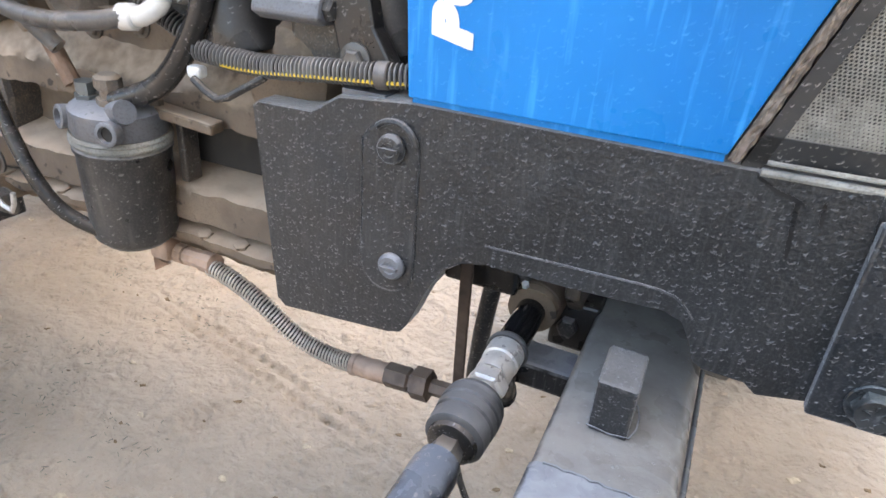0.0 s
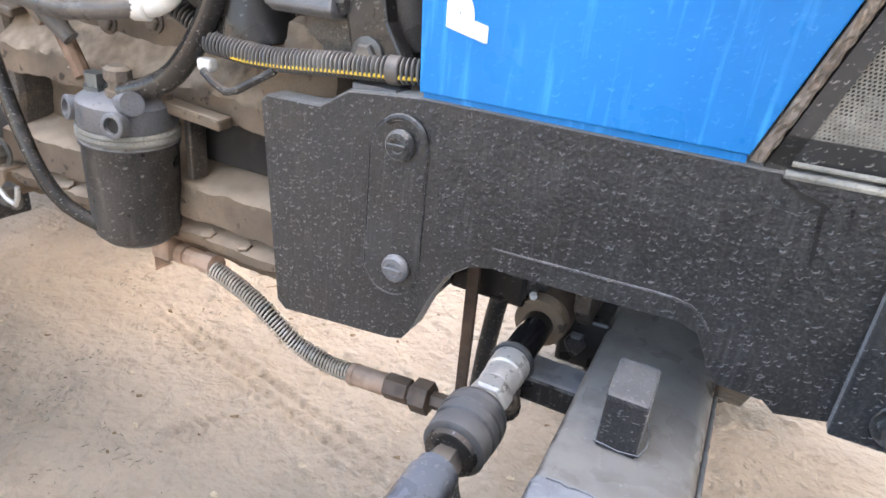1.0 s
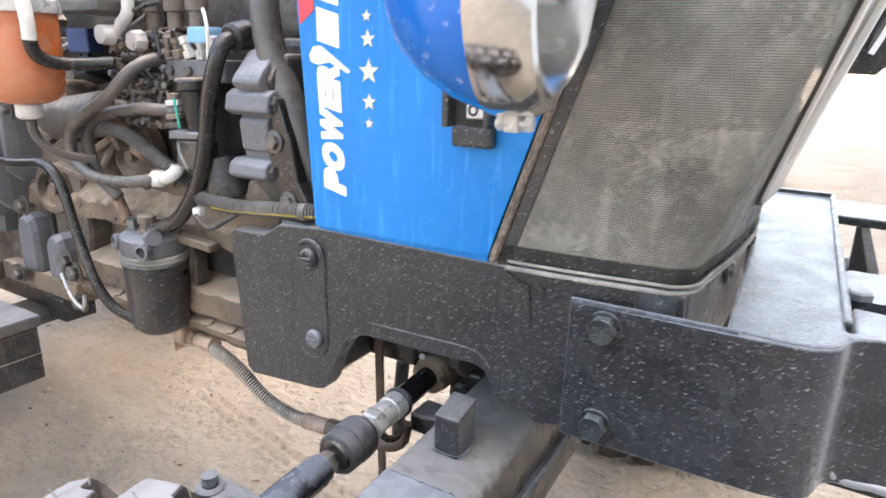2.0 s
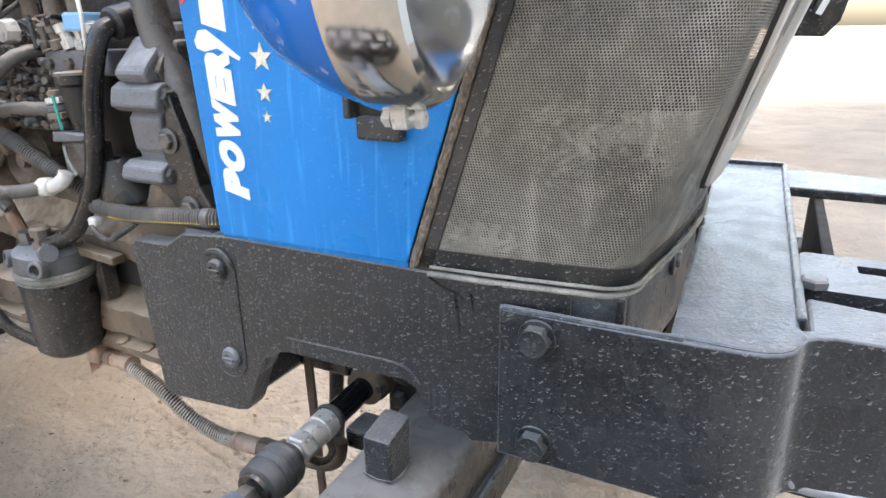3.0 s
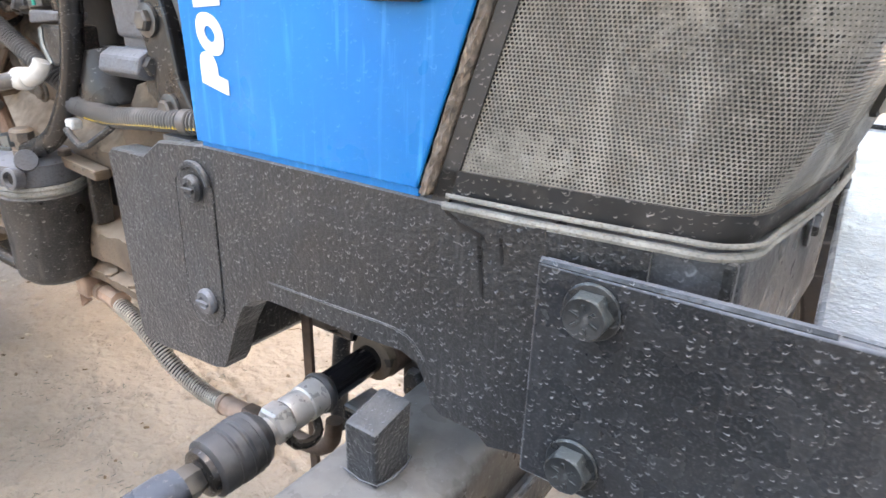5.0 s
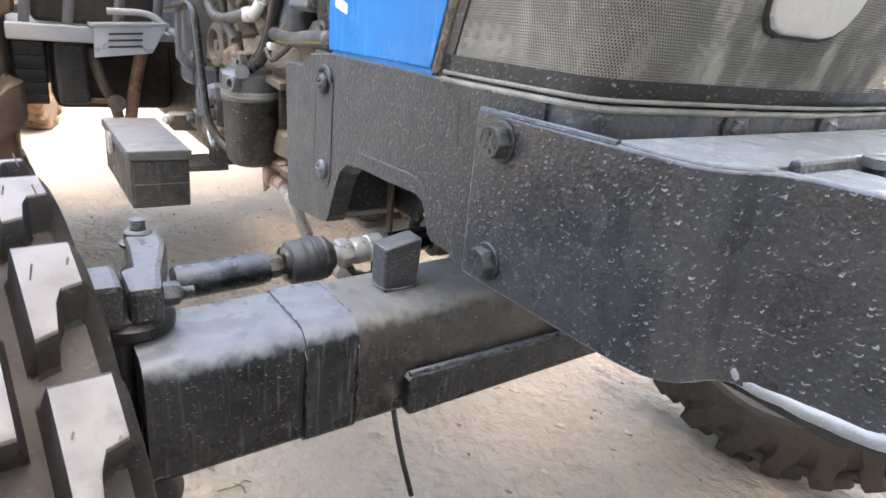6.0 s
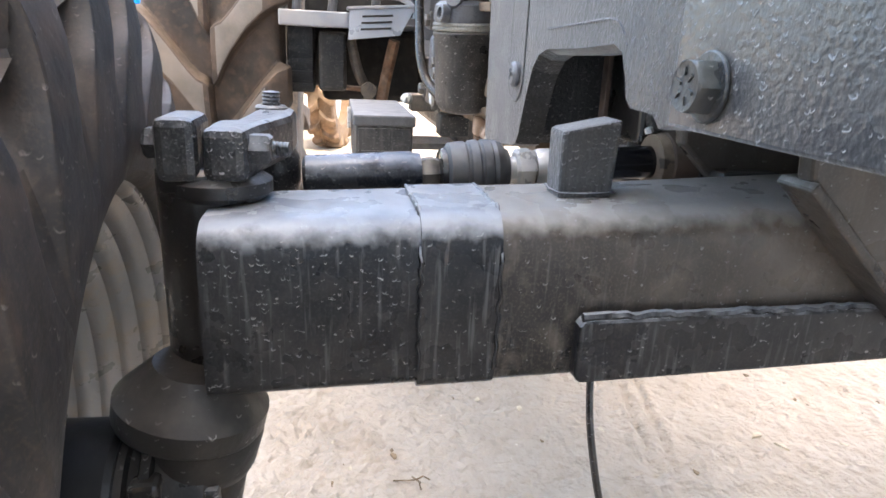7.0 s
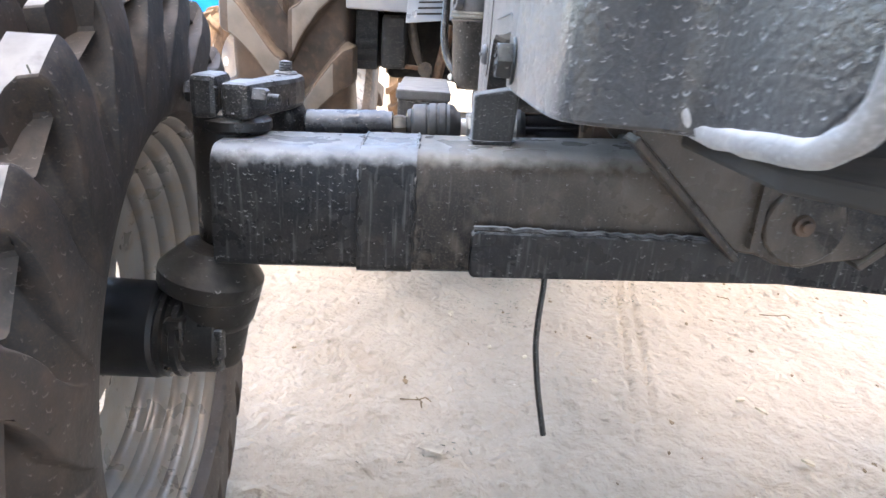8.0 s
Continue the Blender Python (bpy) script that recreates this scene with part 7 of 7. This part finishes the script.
# ---- things beyond ----
def beyond():
    # another tractor's small wheel behind, and its blue body
    p = thing("parked_tractor", -4.6, -0.35, 0.0, "blue tractor parked behind on the sand, mostly hidden", "tractor")
    wheel("front_wheel", p, pose(-4.15, 0.24, 0.36, 0, 0, -14), 0.37, 0.17, 0.2, 15, 0.045, 0.03, FRONT_RIM, "muddy brown front wheel with a white rim", m_brownmud, m_brownmud, m_white, 0.2, holes=False)
    wheel("front_wheel", p, pose(-4.15, -1.1, 0.36, 0, 0, -14), 0.37, 0.17, 0.2, 15, 0.045, 0.03, FRONT_RIM, "muddy brown front wheel", m_brownmud, m_brownmud, m_white, 0.2, holes=False)
    part("mudguard", box(-5.2, -4.6, -1.75, -1.10, 0.50, 1.25), m_blue, p, "blue mudguard", smooth=False, bevel=0.05)
    part("axle_beam", box(-4.2, -4.1, -1.0, 0.15, 0.42, 0.54), m_frame, p, smooth=False, bevel=0.01)
    part("body", box(-5.6, -3.9, -0.75, -0.15, 0.55, 1.15), m_blue, p, "blue sheet metal bonnet", smooth=False, bevel=0.05)
    part("chassis", box(-5.9, -3.95, -0.65, -0.25, 0.40, 0.60), m_frame, p, smooth=False, bevel=0.02)
    wheel("rear_wheel", p, pose(-5.75, 0.30, 0.655, 0, 0, 0), 0.665, 0.36, 0.375, 18, 0.06, 0.045, REAR_RIM, "large rear wheel", m_reartyre, m_rearlug, m_rim, 0.34, holes=False)
    wheel("rear_wheel", p, pose(-5.75, -1.2, 0.655, 0, 0, 180), 0.665, 0.36, 0.375, 18, 0.06, 0.045, REAR_RIM, "large rear wheel", m_reartyre, m_rearlug, m_rim, 0.34, holes=False)
    # black bracket with bright rods at the far side of the nose
    part("lamp_guard", slab([(0.245, 1.085), (0.262, 0.99), (0.335, 0.988), (0.352, 1.01), (0.40, 1.25), (0.27, 1.25)], "y", 1.10, 1.106), m_frame, tractor, "black guard plate with bright rods", smooth=False, bevel=0.003)
    part("guard_rod", tube([(0.318, 1.09, 1.02), (0.336, 1.09, 1.07), (0.36, 1.09, 1.18)], 0.009, 10), m_chrome, tractor, "bright steel rod")
    part("guard_rod", tube([(0.245, 1.09, 1.072), (0.29, 1.09, 1.076), (0.305, 1.09, 1.10), (0.325, 1.09, 1.20)], 0.006, 10), m_chrome, tractor)
    part("guard_arm", rod((0.26, 0.96, 1.05), (0.28, 1.10, 1.05), 0.012), m_frame, tractor)

    # muddy wheel of another vehicle far behind the nose, built alone
    q = thing("far_vehicle_wheel", -0.19, 5.95, 0.0, "muddy brown wheel of another vehicle far behind", "wheel")
    wheel("wheel", q, pose(-0.19, 5.95, 0.44, 0, 0, 62), 0.45, 0.2, 0.25, 18, 0.06, 0.03, REAR_RIM_SMALL, "rusty brown wheel", m_brownmud, m_brownmud, m_rust, 0.2, holes=False)


beyond()


# ---- litter on the sand ----
def flat_flake(bm, rng, x, y, size, lift):
    n = rng.randint(4, 6)
    a0, t = rng.uniform(0, 6.28), rng.uniform(-0.5, 0.5)
    top, low = [], []
    for k in range(n):
        a = a0 + math.tau * k / n
        r = size * rng.uniform(0.5, 1.0)
        px_, py_ = r * math.cos(a), r * 0.6 * math.sin(a)
        q = Vector((x + px_ * math.cos(t) - py_ * math.sin(t), y + px_ * math.sin(t) + py_ * math.cos(t), lift + rng.uniform(0, size * 0.35)))
        top.append(bm.verts.new(q))
        low.append(bm.verts.new(q - Vector((0, 0, 0.0012 + size * 0.2))))
    bm.faces.new(top)
    bm.faces.new(low[::-1])
    for k in range(n):
        j = (k + 1) % n
        bm.faces.new((top[k], low[k], low[j], top[j]))


def litter():
    rng = random.Random(11)
    for name, count, lo, hi, mm, lab in (("pebbles", 1100, 0.002, 0.007, m_stone, "small pebbles and crumbs of sand"), ("leaf_crumbs", 420, 0.003, 0.012, m_twig, "dark crumbs of dry leaf and bark"),
                                         ("straw_bits", 140, 0.006, 0.02, m_leaf, "pale bits of straw and leaf")):
        bm = bmesh.new()
        for k in range(count):
            x, y = rng.uniform(-2.6, 0.5), rng.uniform(0.0, 2.0)
            if noise.noise(Vector((x * 2.5, y * 2.5, 3.0))) < rng.uniform(-0.45, 0.35):
                continue
            z = 0.010 * noise.noise(Vector((x, y, 0)) * 2.3) + 0.006 * noise.noise(Vector((x, y, 0)) * 7.0) + 0.0045 * noise.noise(Vector((x, y, 0)) * 19.0)
            flat_flake(bm, rng, x, y, rng.uniform(lo, hi), z)
        tagged(part(name, bm, mm, smooth=False, kind="stuff"), lab, "litter")
    # drifts of dark dry grass and bark
    bm = bmesh.new()
    for cx, cy, many in ((-1.18, 0.75, 60), (-1.11, 0.93, 45), (-1.11, 0.61, 60), (-0.84, 0.62, 40), (-0.92, 0.56, 55), (-1.11, 1.04, 40), (-1.38, 0.99, 50), (-1.33, 0.57, 60), (-1.32, 0.70, 50),
                         (-1.09, 0.60, 70), (-1.02, 0.96, 50), (-0.30, 0.42, 25)):
        for k in range(many // 2):
            x, y = rng.gauss(cx, 0.035), rng.gauss(cy, 0.05)
            z = 0.010 * noise.noise(Vector((x, y, 0)) * 2.3) + 0.006 * noise.noise(Vector((x, y, 0)) * 7.0) + 0.003
            a, l, wd = rng.uniform(0, 3.14), rng.uniform(0.0015, 0.0065), rng.uniform(0.0003, 0.0009)
            box(-l, l, -wd, wd, -0.0006, 0.0008, bm, pose(x, y, z, rng.uniform(-25, 25), rng.uniform(-18, 18), math.degrees(a)))
    tagged(part("dry_grass", bm, m_grass, smooth=False, kind="stuff"), "drifts of dark dry grass and bark on the sand", "litter")
    for x, y, a, l in ((-0.443, 0.378, 1.5, 0.03), (-0.435, 0.385, 0.3, 0.018), (-0.945, 1.347, 1.4, 0.04), (-1.05, 1.25, 0.6, 0.02)):
        d = Vector((math.cos(a), math.sin(a), 0))
        o = Vector((x, y, 0.008))
        tw = part("twig", tube([o - d * l, o + Vector((0.004, 0.006, 0.004)), o + d * l * 0.6 + Vector((0, 0, 0.008)), o + d * l], 0.0022 if l > 0.04 else 0.0013, 6), m_twig)
        tagged(tw, "thin dry twig lying on the sand", "twig", "twigs on the sand")
    for x, y, a in ((-0.505, 1.043, 2.2), (-0.468, 1.072, 0.4), (-0.31, 1.075, 1.0), (-1.092, 1.70, 0.3)):
        bm = bmesh.new()
        flat_flake(bm, rng, 0.0, 0.0, 0.017, 0.005)
        pp = part("paper_scrap", bm, m_leaf, m=pose(x, y, 0.004, 0, 0, math.degrees(a)), smooth=False)
        tagged(pp, "small pale scrap of paper on the sand", "paper", "paper scraps")

    bm = box(-0.021, 0.021, -0.010, 0.010, 0.0, 0.0012)
    for v in bm.verts:
        v.co.z += 9.0 * v.co.x * v.co.x
    tagged(part("card_scrap", bm, m_stone, m=pose(-0.292, 0.410, 0.010, 4, -3, 65), smooth=False), "torn pale card lying on the sand", "paper", "paper scraps")


litter()
